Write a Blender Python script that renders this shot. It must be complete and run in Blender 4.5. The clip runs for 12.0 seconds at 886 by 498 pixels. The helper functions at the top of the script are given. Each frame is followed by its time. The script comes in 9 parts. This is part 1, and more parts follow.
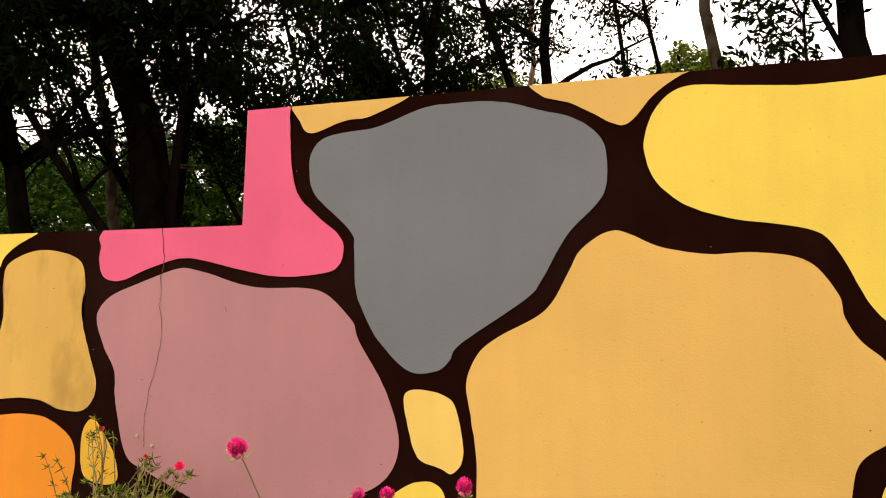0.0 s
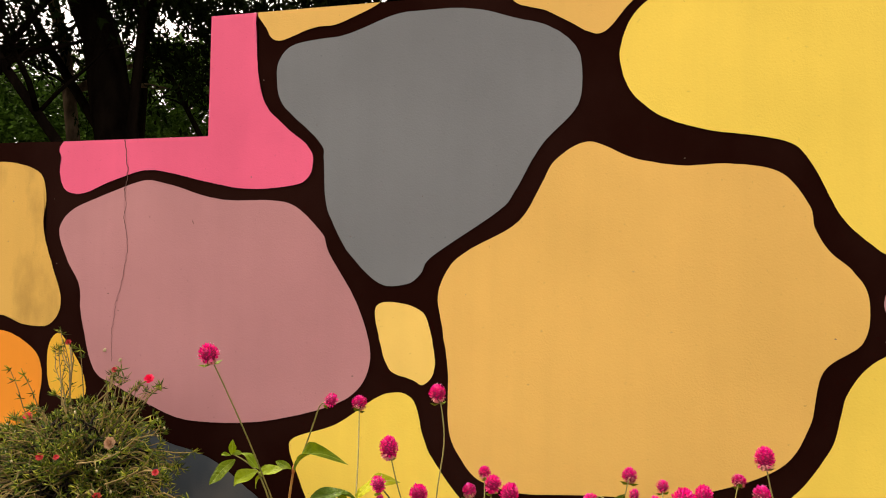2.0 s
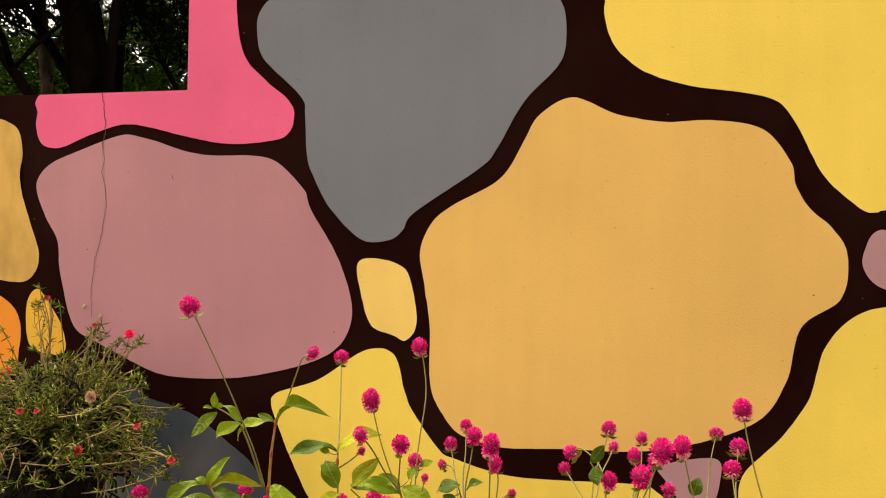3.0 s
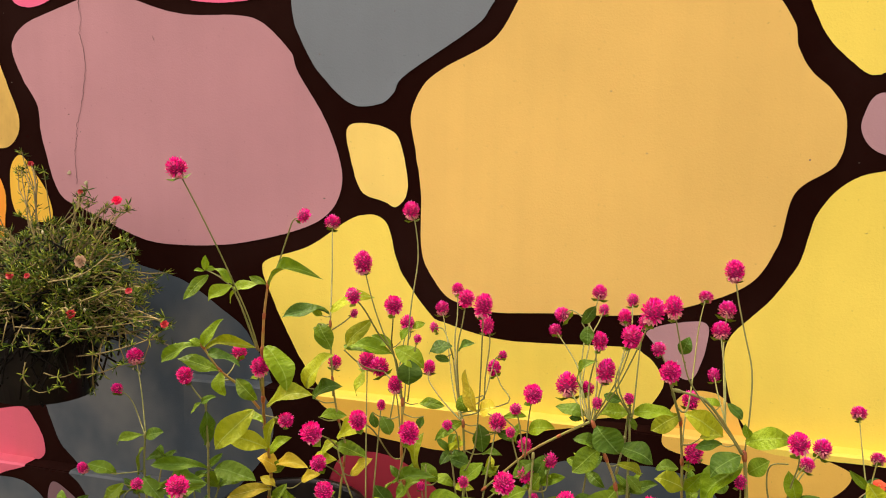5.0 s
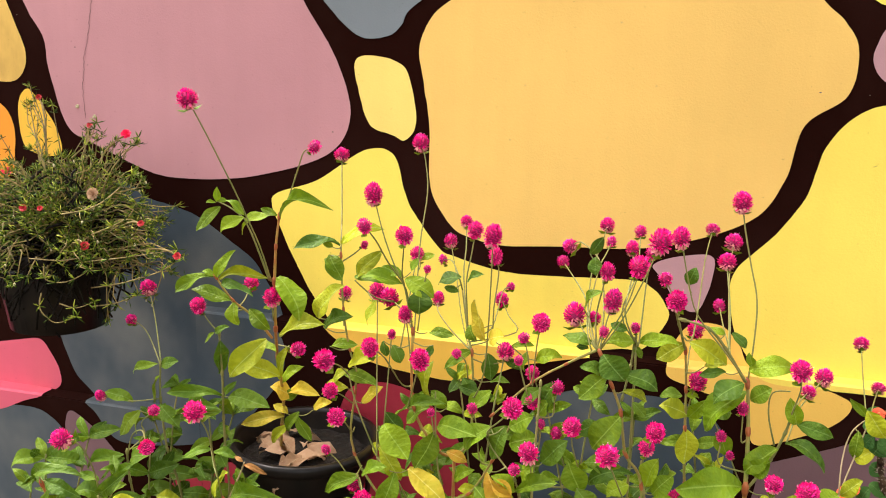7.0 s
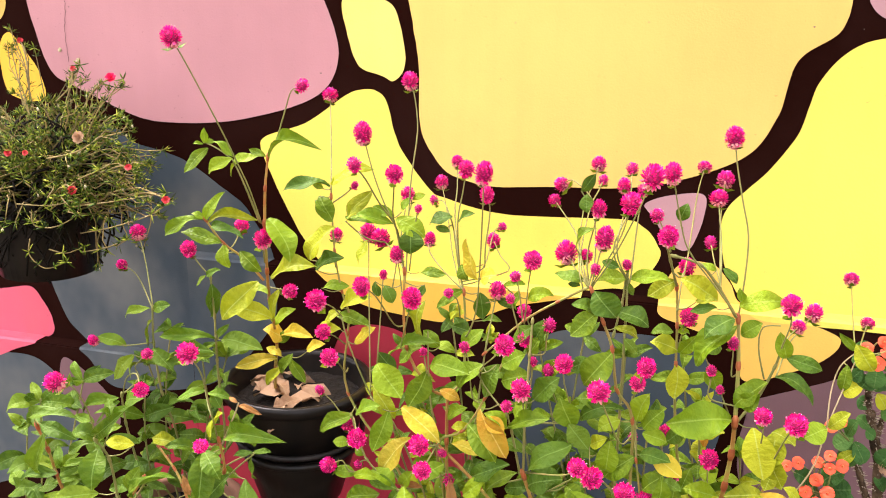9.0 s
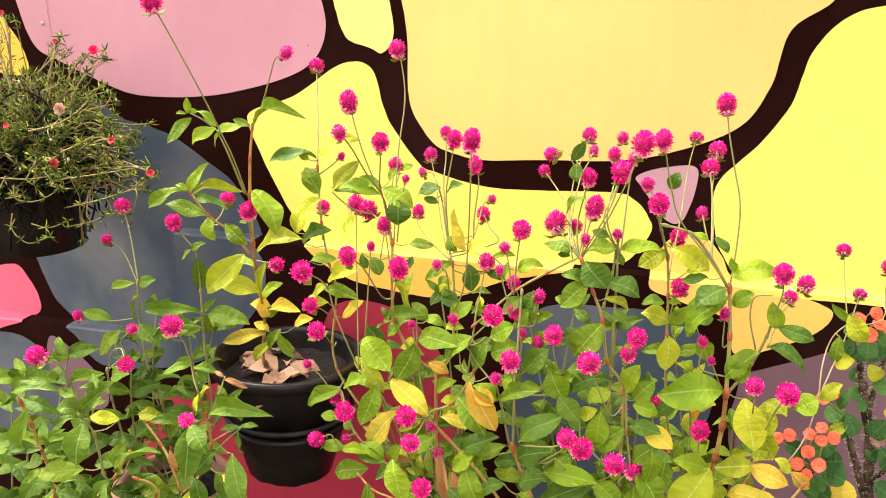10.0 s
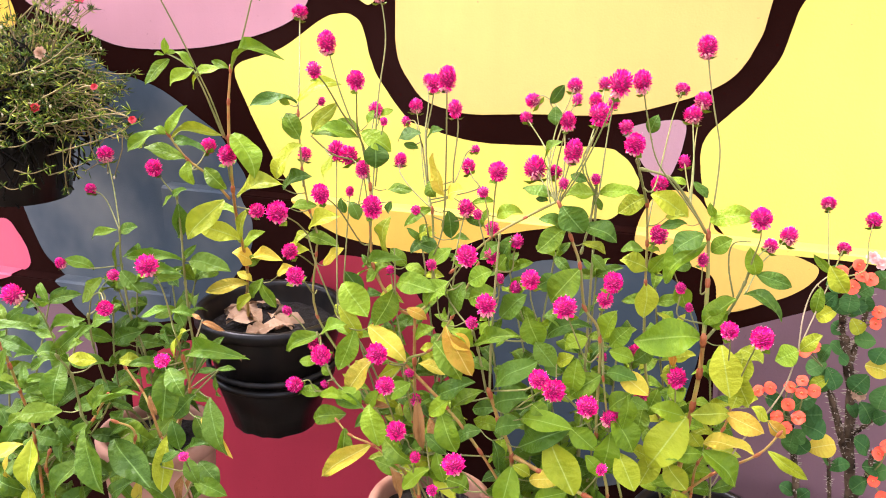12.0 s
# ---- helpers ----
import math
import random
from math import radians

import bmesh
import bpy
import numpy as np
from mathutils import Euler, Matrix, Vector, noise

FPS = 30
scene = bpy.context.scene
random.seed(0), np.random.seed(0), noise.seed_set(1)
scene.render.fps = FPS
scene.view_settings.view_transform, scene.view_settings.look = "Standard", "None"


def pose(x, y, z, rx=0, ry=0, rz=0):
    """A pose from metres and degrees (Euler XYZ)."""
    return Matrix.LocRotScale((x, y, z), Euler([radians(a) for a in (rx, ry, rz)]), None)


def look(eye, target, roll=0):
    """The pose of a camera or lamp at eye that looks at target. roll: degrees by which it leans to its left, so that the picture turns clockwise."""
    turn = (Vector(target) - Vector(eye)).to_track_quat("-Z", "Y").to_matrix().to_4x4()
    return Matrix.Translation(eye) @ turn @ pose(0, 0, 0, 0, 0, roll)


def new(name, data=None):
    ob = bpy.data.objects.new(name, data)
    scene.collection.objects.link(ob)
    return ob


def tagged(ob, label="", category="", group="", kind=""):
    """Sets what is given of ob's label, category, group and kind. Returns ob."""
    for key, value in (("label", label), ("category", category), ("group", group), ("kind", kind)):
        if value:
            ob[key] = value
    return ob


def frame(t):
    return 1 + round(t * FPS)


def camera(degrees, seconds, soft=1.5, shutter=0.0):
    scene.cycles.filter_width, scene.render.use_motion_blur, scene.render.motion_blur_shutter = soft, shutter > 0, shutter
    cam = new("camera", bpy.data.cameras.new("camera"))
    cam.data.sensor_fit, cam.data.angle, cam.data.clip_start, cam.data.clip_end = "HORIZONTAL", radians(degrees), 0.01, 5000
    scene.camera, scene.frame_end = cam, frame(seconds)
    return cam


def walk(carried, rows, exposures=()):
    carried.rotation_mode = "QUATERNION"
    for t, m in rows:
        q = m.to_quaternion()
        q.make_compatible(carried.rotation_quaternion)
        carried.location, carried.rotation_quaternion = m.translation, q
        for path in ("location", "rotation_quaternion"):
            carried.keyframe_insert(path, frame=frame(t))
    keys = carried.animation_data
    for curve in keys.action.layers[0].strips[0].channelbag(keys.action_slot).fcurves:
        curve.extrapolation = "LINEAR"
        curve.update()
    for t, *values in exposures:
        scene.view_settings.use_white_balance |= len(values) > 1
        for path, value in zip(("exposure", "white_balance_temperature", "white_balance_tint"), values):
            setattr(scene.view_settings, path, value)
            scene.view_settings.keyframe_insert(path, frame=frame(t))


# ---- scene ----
cam = camera(53.8, 12.0, soft=1.0)
PATH = [
    (0, (0.237, -0.061, 1.439), (-0.441, 1.806, 1.68), 1.1),
    (0.5, (0.232, -0.063, 1.431), (-0.428, 1.812, 1.644), 1.0),
    (1, (0.228, -0.066, 1.423), (-0.414, 1.82, 1.604), 1.0),
    (1.5, (0.224, -0.053, 1.418), (-0.402, 1.842, 1.552), 1.1),
    (2, (0.221, -0.044, 1.413), (-0.386, 1.861, 1.487), 1.1),
    (2.5, (0.217, -0.04, 1.407), (-0.37, 1.872, 1.437), 1.2),
    (3, (0.219, -0.041, 1.401), (-0.346, 1.877, 1.39), 1.3),
    (5, (0.21, -0.024, 1.383), (-0.319, 1.882, 1.087), 1.4),
    (5.5, (0.21, -0.022, 1.38), (-0.322, 1.875, 1.038), 1.4),
    (6, (0.21, -0.029, 1.378), (-0.324, 1.862, 1.002), 1.4),
    (6.5, (0.21, -0.036, 1.378), (-0.323, 1.848, 0.971), 1.4),
    (7, (0.208, -0.038, 1.376), (-0.322, 1.84, 0.941), 1.4),
    (9, (0.209, -0.035, 1.364), (-0.294, 1.821, 0.813), 0.9),
    (9.5, (0.211, -0.028, 1.356), (-0.282, 1.825, 0.787), 0.8),
    (10, (0.213, -0.022, 1.344), (-0.272, 1.827, 0.756), 0.8),
    (10.5, (0.216, -0.021, 1.33), (-0.271, 1.828, 0.743), 0.9),
    (11, (0.222, -0.018, 1.317), (-0.264, 1.829, 0.721), 1.1),
    (11.5, (0.232, -0.014, 1.305), (-0.249, 1.828, 0.693), 1.2),
    (12, (0.25, -0.02, 1.301), (-0.241, 1.811, 0.665), 1.3),
]
EXPO = [(0.0, 1.85, 8300, 19), (3.0, 1.71, 8250, 21), (5.5, 2.00, 7300, 15), (7.0, 2.25, 6800, 12), (9.0, 2.74, 6700, 18), (10.5, 2.80, 6750, 19), (11.3, 2.83, 6550, 19), (12.0, 2.88, 5950, 23)]
walk(cam, [(t, look(eye, target, roll)) for t, eye, target, roll in PATH],
     exposures=EXPO)

# ---- world and sun ----
SUN_EL, SUN_AZ = 56.0, 296.0          # height, and compass direction the light comes from (from the left, just past the wall)
world = bpy.data.worlds.new("sky")
scene.world = world
world.use_nodes = True
wn = world.node_tree.nodes
sky = wn.new("ShaderNodeTexSky")
sky.sky_type, sky.sun_disc = "NISHITA", False
sky.sun_elevation, sky.sun_rotation = radians(SUN_EL), radians(SUN_AZ)
sky.air_density, sky.dust_density, sky.ozone_density = 1.0, 4.0, 1.0
pale = wn.new("ShaderNodeHueSaturation")
pale.inputs["Saturation"].default_value = 0.22
world.node_tree.links.new(sky.outputs[0], pale.inputs["Color"])
world.node_tree.links.new(pale.outputs[0], wn["Background"].inputs["Color"])
wn["Background"].inputs["Strength"].default_value = 0.15
sun_data = bpy.data.lights.new("sun", "SUN")
sun_data.energy, sun_data.angle, sun_data.color = 0.5, radians(20), (1.0, 0.95, 0.86)
a, e = radians(SUN_AZ), radians(SUN_EL)
sun = new("sun", sun_data)
sun.matrix_world = look((0, 0, 0), (-math.sin(a) * math.cos(e), -math.cos(a) * math.cos(e), -math.sin(e)))


# ---- materials ----
def mat(name, rough=0.6, metal=0.0, spec=0.3):
    m = bpy.data.materials.new(name)
    m.use_nodes = True
    b = m.node_tree.nodes["Principled BSDF"]
    b.inputs["Roughness"].default_value, b.inputs["Metallic"].default_value = rough, metal
    b.inputs["Specular IOR Level"].default_value = spec
    return m, m.node_tree.nodes, m.node_tree.links, b


def noise_tex(n, l, scale, detail=4.0, vec=None, rough=0.55):
    t = n.new("ShaderNodeTexNoise")
    t.inputs["Scale"].default_value, t.inputs["Detail"].default_value, t.inputs["Roughness"].default_value = scale, detail, rough
    if vec:
        l.new(vec, t.inputs["Vector"])
    return t.outputs["Fac"]


def ramp(n, l, fac, stops):
    r = n.new("ShaderNodeValToRGB")
    while len(r.color_ramp.elements) < len(stops):
        r.color_ramp.elements.new(0.5)
    for el, (p, c) in zip(r.color_ramp.elements, stops):
        el.position, el.color = p, (*c, 1.0) if len(c) == 3 else c
    l.new(fac, r.inputs["Fac"])
    return r.outputs["Color"]


def mixc(n, l, fac, c1, c2, mode="MIX"):
    x = n.new("ShaderNodeMix")
    x.data_type, x.blend_type = "RGBA", mode
    for value, socket in ((fac, x.inputs[0]), (c1, x.inputs[6]), (c2, x.inputs[7])):
        if isinstance(value, bpy.types.NodeSocket):
            l.new(value, socket)
        elif isinstance(value, tuple):
            socket.default_value = (*value, 1.0)
        else:
            socket.default_value = value
    return x.outputs[2]


def bump(n, l, b, height, strength, distance):
    k = n.new("ShaderNodeBump")
    k.inputs["Strength"].default_value, k.inputs["Distance"].default_value = strength, distance
    l.new(height, k.inputs["Height"])
    l.new(k.outputs[0], b.inputs["Normal"])


def coords(n, which="Object", scale=(1, 1, 1)):
    t = n.new("ShaderNodeTexCoord")
    m = n.new("ShaderNodeMapping")
    m.inputs["Scale"].default_value = scale
    m.id_data.links.new(t.outputs[which], m.inputs["Vector"])
    return m.outputs[0]


def paint(name, colour, stains=0.0, rough=0.62, spec=0.15, dust=None):
    """Emulsion paint rolled on plaster: faint patches, vertical run marks, roller grain."""
    m, n, l, b = mat(name, rough, 0.0, spec)
    v = coords(n)
    dark = tuple(c * 0.86 for c in colour)
    lite = tuple(min(1.0, c * 1.06) for c in colour)
    patch = ramp(n, l, noise_tex(n, l, 2.2, 5.0, v), [(0.3, dark), (0.7, lite)])
    runs = noise_tex(n, l, 9.0, 3.0, coords(n, scale=(2.6, 1, 0.12)))
    c = mixc(n, l, ramp(n, l, runs, [(0.35, (0.12,) * 3), (0.65, (0, 0, 0))]), patch, tuple(x * 0.7 for x in colour))
    speck = ramp(n, l, noise_tex(n, l, 160.0, 2.0, v), [(0.715, (0, 0, 0)), (0.75, (0.5,) * 3)])
    c = mixc(n, l, speck, c, tuple(x * 0.55 for x in colour))
    if stains:
        s = ramp(n, l, noise_tex(n, l, 7.0, 6.0, coords(n, scale=(1, 1, 0.45))), [(0.52, (0, 0, 0)), (0.72, (stains,) * 3)])
        c = mixc(n, l, s, c, (0.20, 0.12, 0.03))
    if dust:
        f = ramp(n, l, noise_tex(n, l, 3.6, 4.0, coords(n, scale=(1, 1, 0.8))), [(0.42, (0, 0, 0)), (0.68, (0.85,) * 3)])
        c = mixc(n, l, f, c, dust)
    l.new(c, b.inputs["Base Color"])
    grain = n.new("ShaderNodeMath")
    grain.operation = "ADD"
    l.new(noise_tex(n, l, 260.0, 3.0, v), grain.inputs[0])
    l.new(noise_tex(n, l, 14.0, 4.0, v), grain.inputs[1])
    bump(n, l, b, grain.outputs[0], 0.14, 0.003)
    return m


P_DARK = paint("paint_black_brown", (0.0140, 0.0035, 0.0022), 0.0, 0.85, 0.010, (0.021, 0.0075, 0.0055))
P_PINK = paint("paint_pink", (0.94, 0.140, 0.27))
# the pink dulled for shade below the moss rose, plus a few stains
P_PINK_SHADED = paint("paint_pink_shaded", (0.68, 0.115, 0.165), 0.12)
P_AMBER = paint("paint_amber", (0.90, 0.50, 0.055), 0.12)
P_HONEY = paint("paint_honey", (0.88, 0.52, 0.105))
P_MAUVE = paint("paint_mauve", (0.52, 0.245, 0.255))
P_ORANGE = paint("paint_orange", (0.90, 0.31, 0.032))
P_YELLOW = paint("paint_yellow", (0.93, 0.695, 0.115))
P_GOLD = paint("paint_gold", (0.88, 0.50, 0.075))
P_CREAM = paint("paint_cream_yellow", (0.92, 0.64, 0.165))
P_OCHRE = paint("paint_ochre", (0.825, 0.508, 0.138))
P_STAINED = paint("paint_ochre_stained", (0.76, 0.46, 0.11), 0.6)
P_GREY = paint("paint_grey", (0.186, 0.208, 0.218))
P_SLATE = paint("paint_slate", (0.052, 0.069, 0.083), 0.0, 0.62, 0.15, (0.155, 0.153, 0.140))
P_RED = paint("paint_red", (0.36, 0.028, 0.045))
P_LILAC = paint("paint_lilac", (0.48, 0.26, 0.27))
P_PLUM = paint("paint_plum", (0.185, 0.100, 0.107))


def leaf_material(name, base, vein, second, gloss=0.42, see=0.16):
    m, n, l, b = mat(name, gloss, 0.0, 0.14)
    tc = n.new("ShaderNodeTexCoord")
    sep = n.new("ShaderNodeSeparateXYZ")
    l.new(tc.outputs["Object"], sep.inputs[0])
    ax = n.new("ShaderNodeMath")
    ax.operation = "ABSOLUTE"
    l.new(sep.outputs["X"], ax.inputs[0])
    rib = ramp(n, l, ax.outputs[0], [(0.002, (0.75, 0.75, 0.75)), (0.010, (0, 0, 0))])
    slant = n.new("ShaderNodeMath")
    slant.operation = "MULTIPLY_ADD"
    slant.inputs[1].default_value = -0.9
    l.new(ax.outputs[0], slant.inputs[0])
    l.new(sep.outputs["Y"], slant.inputs[2])
    wave = n.new("ShaderNodeMath")
    wave.operation = "SINE"
    big = n.new("ShaderNodeMath")
    big.operation = "MULTIPLY"
    big.inputs[1].default_value = 52.0
    l.new(slant.outputs[0], big.inputs[0])
    l.new(big.outputs[0], wave.inputs[0])
    side = ramp(n, l, wave.outputs[0], [(0.90, (0, 0, 0)), (1.0, (0.05,) * 3)])
    info = n.new("ShaderNodeObjectInfo")
    tone = ramp(n, l, info.outputs["Random"], [(0.0, tuple(c * 0.62 for c in base)), (0.55, base), (1.0, second)])
    spots = noise_tex(n, l, 5.0, 5.0, tc.outputs["Object"])
    tone = mixc(n, l, ramp(n, l, spots, [(0.42, (0.0,) * 3), (0.75, (0.5,) * 3)]), tone, second)
    c = mixc(n, l, side, tone, vein)
    c = mixc(n, l, rib, c, vein)
    l.new(c, b.inputs["Base Color"])
    relief = n.new("ShaderNodeMath")
    relief.operation = "MULTIPLY_ADD"
    relief.inputs[1].default_value = 0.025
    l.new(wave.outputs[0], relief.inputs[0])
    l.new(noise_tex(n, l, 9.0, 3.0, tc.outputs["Object"]), relief.inputs[2])
    bump(n, l, b, relief.outputs[0], 0.30, 0.02)
    tr = n.new("ShaderNodeBsdfTranslucent")
    l.new(c, tr.inputs["Color"])
    mx = n.new("ShaderNodeMixShader")
    mx.inputs[0].default_value = see
    l.new(b.outputs[0], mx.inputs[1])
    l.new(tr.outputs[0], mx.inputs[2])
    l.new(mx.outputs[0], n["Material Output"].inputs["Surface"])
    return m


def plain(name, c1, c2, scale, rough=0.6, bumps=0.3, dist=0.002, metal=0.0, island=False, stretch=(1, 1, 1), spec=0.3):
    """Two tones on a noise, with relief of the same grain; island: each loose piece takes its own tone as well."""
    m, n, l, b = mat(name, rough, metal, spec)
    v = coords(n, scale=stretch)
    f = noise_tex(n, l, scale, 6.0, v)
    c = ramp(n, l, f, [(0.3, c1), (0.7, c2)])
    if island:
        g = n.new("ShaderNodeNewGeometry")
        c = mixc(n, l, 0.55, c, ramp(n, l, g.outputs["Random Per Island"], [(0.0, c1), (1.0, c2)]))
    l.new(c, b.inputs["Base Color"])
    bump(n, l, b, f, bumps, dist)
    return m


M_LEAF = leaf_material("leaf_green", (0.130, 0.218, 0.007), (0.27, 0.38, 0.06), (0.20, 0.280, 0.008))
M_LEAF_MID = leaf_material("leaf_mid_green", (0.079, 0.156, 0.007), (0.20, 0.31, 0.06), (0.145, 0.208, 0.009))
M_LEAF_COOL = leaf_material("leaf_cool_green", (0.056, 0.118, 0.008), (0.17, 0.27, 0.06), (0.102, 0.168, 0.010))
M_LEAF_YELLOW = leaf_material("leaf_yellow", (0.50, 0.42, 0.03), (0.60, 0.52, 0.14), (0.58, 0.36, 0.035))
M_LEAF_PALE = leaf_material("leaf_pale_green", (0.28, 0.325, 0.010), (0.40, 0.46, 0.10), (0.38, 0.39, 0.016))
M_LEAF_ORANGE = leaf_material("leaf_orange", (0.56, 0.36, 0.03), (0.62, 0.46, 0.12), (0.50, 0.17, 0.02))
M_LEAF_DRY = leaf_material("leaf_dry", (0.30, 0.13, 0.035), (0.40, 0.22, 0.09), (0.42, 0.21, 0.07), 0.7, 0.15)
M_LITTER = leaf_material("leaf_litter", (0.40, 0.235, 0.135), (0.45, 0.31, 0.19), (0.54, 0.36, 0.23), 0.8, 0.1)
M_STEM = plain("stem_green_red", (0.17, 0.22, 0.04), (0.32, 0.20, 0.055), 30.0, 0.5, 0.2, 0.001)
M_JOINT = plain("stem_joint_red", (0.27, 0.05, 0.018), (0.36, 0.12, 0.035), 60.0, 0.5, 0.2, 0.001)
M_STEM_RED = plain("stem_red", (0.36, 0.11, 0.03), (0.34, 0.28, 0.06), 40.0, 0.5, 0.25, 0.001)
M_STALK = plain("stalk_green", (0.13, 0.15, 0.035), (0.24, 0.20, 0.06), 25.0, 0.55, 0.2, 0.001)
M_STALK_PALE = plain("stalk_straw", (0.28, 0.22, 0.10), (0.40, 0.28, 0.16), 25.0, 0.55, 0.2, 0.001)


def bract_material():
    """Papery bracts: darker crimson below, magenta to violet-pink on top, each piece with its own tone."""
    m, n, l, b = mat("bract_magenta", 0.5, 0.0, 0.06)
    tc = n.new("ShaderNodeTexCoord")
    sep = n.new("ShaderNodeSeparateXYZ")
    l.new(tc.outputs["Object"], sep.inputs[0])
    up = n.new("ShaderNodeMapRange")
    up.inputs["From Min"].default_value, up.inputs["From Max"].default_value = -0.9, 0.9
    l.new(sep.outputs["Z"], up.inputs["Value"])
    by_height = ramp(n, l, up.outputs[0], [(0.0, (0.62, 0.008, 0.10)), (0.45, (0.80, 0.010, 0.19)), (1.0, (0.92, 0.024, 0.33))])
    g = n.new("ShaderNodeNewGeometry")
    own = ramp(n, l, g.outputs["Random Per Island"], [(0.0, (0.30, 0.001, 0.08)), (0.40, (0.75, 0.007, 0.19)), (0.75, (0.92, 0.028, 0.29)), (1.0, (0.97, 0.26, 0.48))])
    c = mixc(n, l, 0.5, by_height, own)
    l.new(c, b.inputs["Base Color"])
    return m


M_BRACT = bract_material()
# darker than the bracts: shade in the gaps between them, set by colour
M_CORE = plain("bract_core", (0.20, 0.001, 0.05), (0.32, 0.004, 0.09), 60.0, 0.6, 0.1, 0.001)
M_BRACT_OLD = plain("bract_faded", (0.66, 0.10, 0.18), (0.78, 0.42, 0.34), 60.0, 0.5, 0.1, 0.001, island=True)
M_FLORET = plain("floret_tip", (0.85, 0.30, 0.50), (0.90, 0.52, 0.62), 60.0, 0.5, 0.1, 0.001)
M_POT = plain("black_plastic", (0.0022, 0.0023, 0.0025), (0.016, 0.011, 0.008), 9.0, 0.34, 0.25, 0.002, stretch=(2.2, 2.2, 0.5), spec=0.24)
M_CLAY = plain("terracotta", (0.27, 0.115, 0.07), (0.40, 0.21, 0.135), 14.0, 0.85, 0.4, 0.003)
M_SOIL = plain("soil", (0.005, 0.0035, 0.0025), (0.018, 0.012, 0.008), 45.0, 0.95, 0.9, 0.02)
# ground stays out of view; its dark tone keeps upward bounce light low
M_GROUND = plain("earth", (0.045, 0.035, 0.024), (0.10, 0.08, 0.055), 3.0, 0.95, 0.8, 0.03)
# near-black: backlight and canopy shade on the trunks are put into this colour
M_BARK = plain("bark_shaded", (0.0014, 0.0010, 0.0008), (0.007, 0.005, 0.0035), 9.0, 0.9, 0.9, 0.03, stretch=(1, 1, 0.25), spec=0.0)
M_BARK_PALE = plain("bark_pale", (0.10, 0.07, 0.045), (0.24, 0.17, 0.11), 9.0, 0.9, 0.9, 0.03, stretch=(1, 1, 0.25), spec=0.08)
M_BARK_MOSSY = plain("bark_mottled", (0.012, 0.009, 0.006), (0.075, 0.055, 0.034), 14.0, 0.9, 0.9, 0.03, stretch=(1, 1, 0.35), spec=0.0)
M_TREETOP = plain("treetop_leaf", (0.03, 0.055, 0.007), (0.19, 0.25, 0.03), 1.2, 0.7, 0.0, 0.001, island=True, spec=0.02)
# leaf tones far below real green hold the backlit shade of the crowns
M_TREE_LEAF = plain("tree_leaf_shaded", (0.0018, 0.0036, 0.0012), (0.009, 0.016, 0.004), 2.0, 0.8, 0.0, 0.001, island=True, spec=0.0)
M_BUSH_LEAF = plain("bush_leaf", (0.004, 0.014, 0.002), (0.055, 0.125, 0.014), 1.2, 0.7, 0.0, 0.001, island=True, spec=0.02)
def needle_material():
    """Fleshy needles: most are deep green, some are yellow-green at the tips of the shoots."""
    m, n, l, b = mat("portulaca_needle", 0.5, 0.0, 0.1)
    g = n.new("ShaderNodeNewGeometry")
    c = ramp(n, l, g.outputs["Random Per Island"], [(0.0, (0.010, 0.022, 0.003)), (0.45, (0.050, 0.086, 0.007)), (0.75, (0.15, 0.205, 0.014)), (1.0, (0.38, 0.38, 0.045))])
    v = coords(n)
    c = mixc(n, l, ramp(n, l, noise_tex(n, l, 16.0, 3.0, v), [(0.45, (0, 0, 0)), (0.7, (0.4,) * 3)]), c, (0.06, 0.13, 0.012))
    l.new(c, b.inputs["Base Color"])
    return m


M_MOSS = needle_material()
M_MOSS_DRY = plain("portulaca_stem", (0.028, 0.018, 0.006), (0.36, 0.26, 0.085), 30.0, 0.7, 0.2, 0.001, island=True)
M_RUNNER = plain("runner_straw", (0.11, 0.075, 0.022), (0.25, 0.18, 0.06), 30.0, 0.7, 0.2, 0.001)
M_POD = plain("dry_pod", (0.34, 0.30, 0.14), (0.66, 0.56, 0.36), 60.0, 0.7, 0.3, 0.001, island=True)
# near-black, so that the moss rose's inner shade is in the colour
M_INNER_SHADE = plain("inner_shade_stem", (0.004, 0.003, 0.002), (0.014, 0.010, 0.006), 30.0, 0.8, 0.2, 0.001, spec=0.1)
M_PETAL_RED = plain("petal_red", (0.82, 0.012, 0.06), (0.88, 0.03, 0.14), 40.0, 0.5, 0.1, 0.001)
M_PETAL_FADED = plain("petal_faded", (0.72, 0.40, 0.34), (0.82, 0.56, 0.48), 40.0, 0.6, 0.1, 0.001)
M_PETAL_DULL = plain("petal_wilted", (0.46, 0.018, 0.025), (0.58, 0.05, 0.06), 40.0, 0.6, 0.1, 0.001)
M_CORAL = plain("cyathium_coral", (0.82, 0.050, 0.016), (0.86, 0.115, 0.04), 50.0, 0.5, 0.2, 0.001)
M_CORAL_EYE = plain("cyathium_eye", (0.50, 0.06, 0.02), (0.72, 0.20, 0.05), 90.0, 0.5, 0.2, 0.001)
M_THORN_LEAF = leaf_material("leaf_thorn_shrub", (0.040, 0.118, 0.024), (0.13, 0.21, 0.06), (0.075, 0.165, 0.030), 0.5, 0.2)
M_THORN = plain("spiny_bark", (0.008, 0.005, 0.003), (0.15, 0.095, 0.055), 42.0, 0.9, 1.0, 0.006, spec=0.1)
M_SPINE = plain("spine_grey", (0.16, 0.12, 0.08), (0.42, 0.34, 0.25), 60.0, 0.8, 0.3, 0.001)
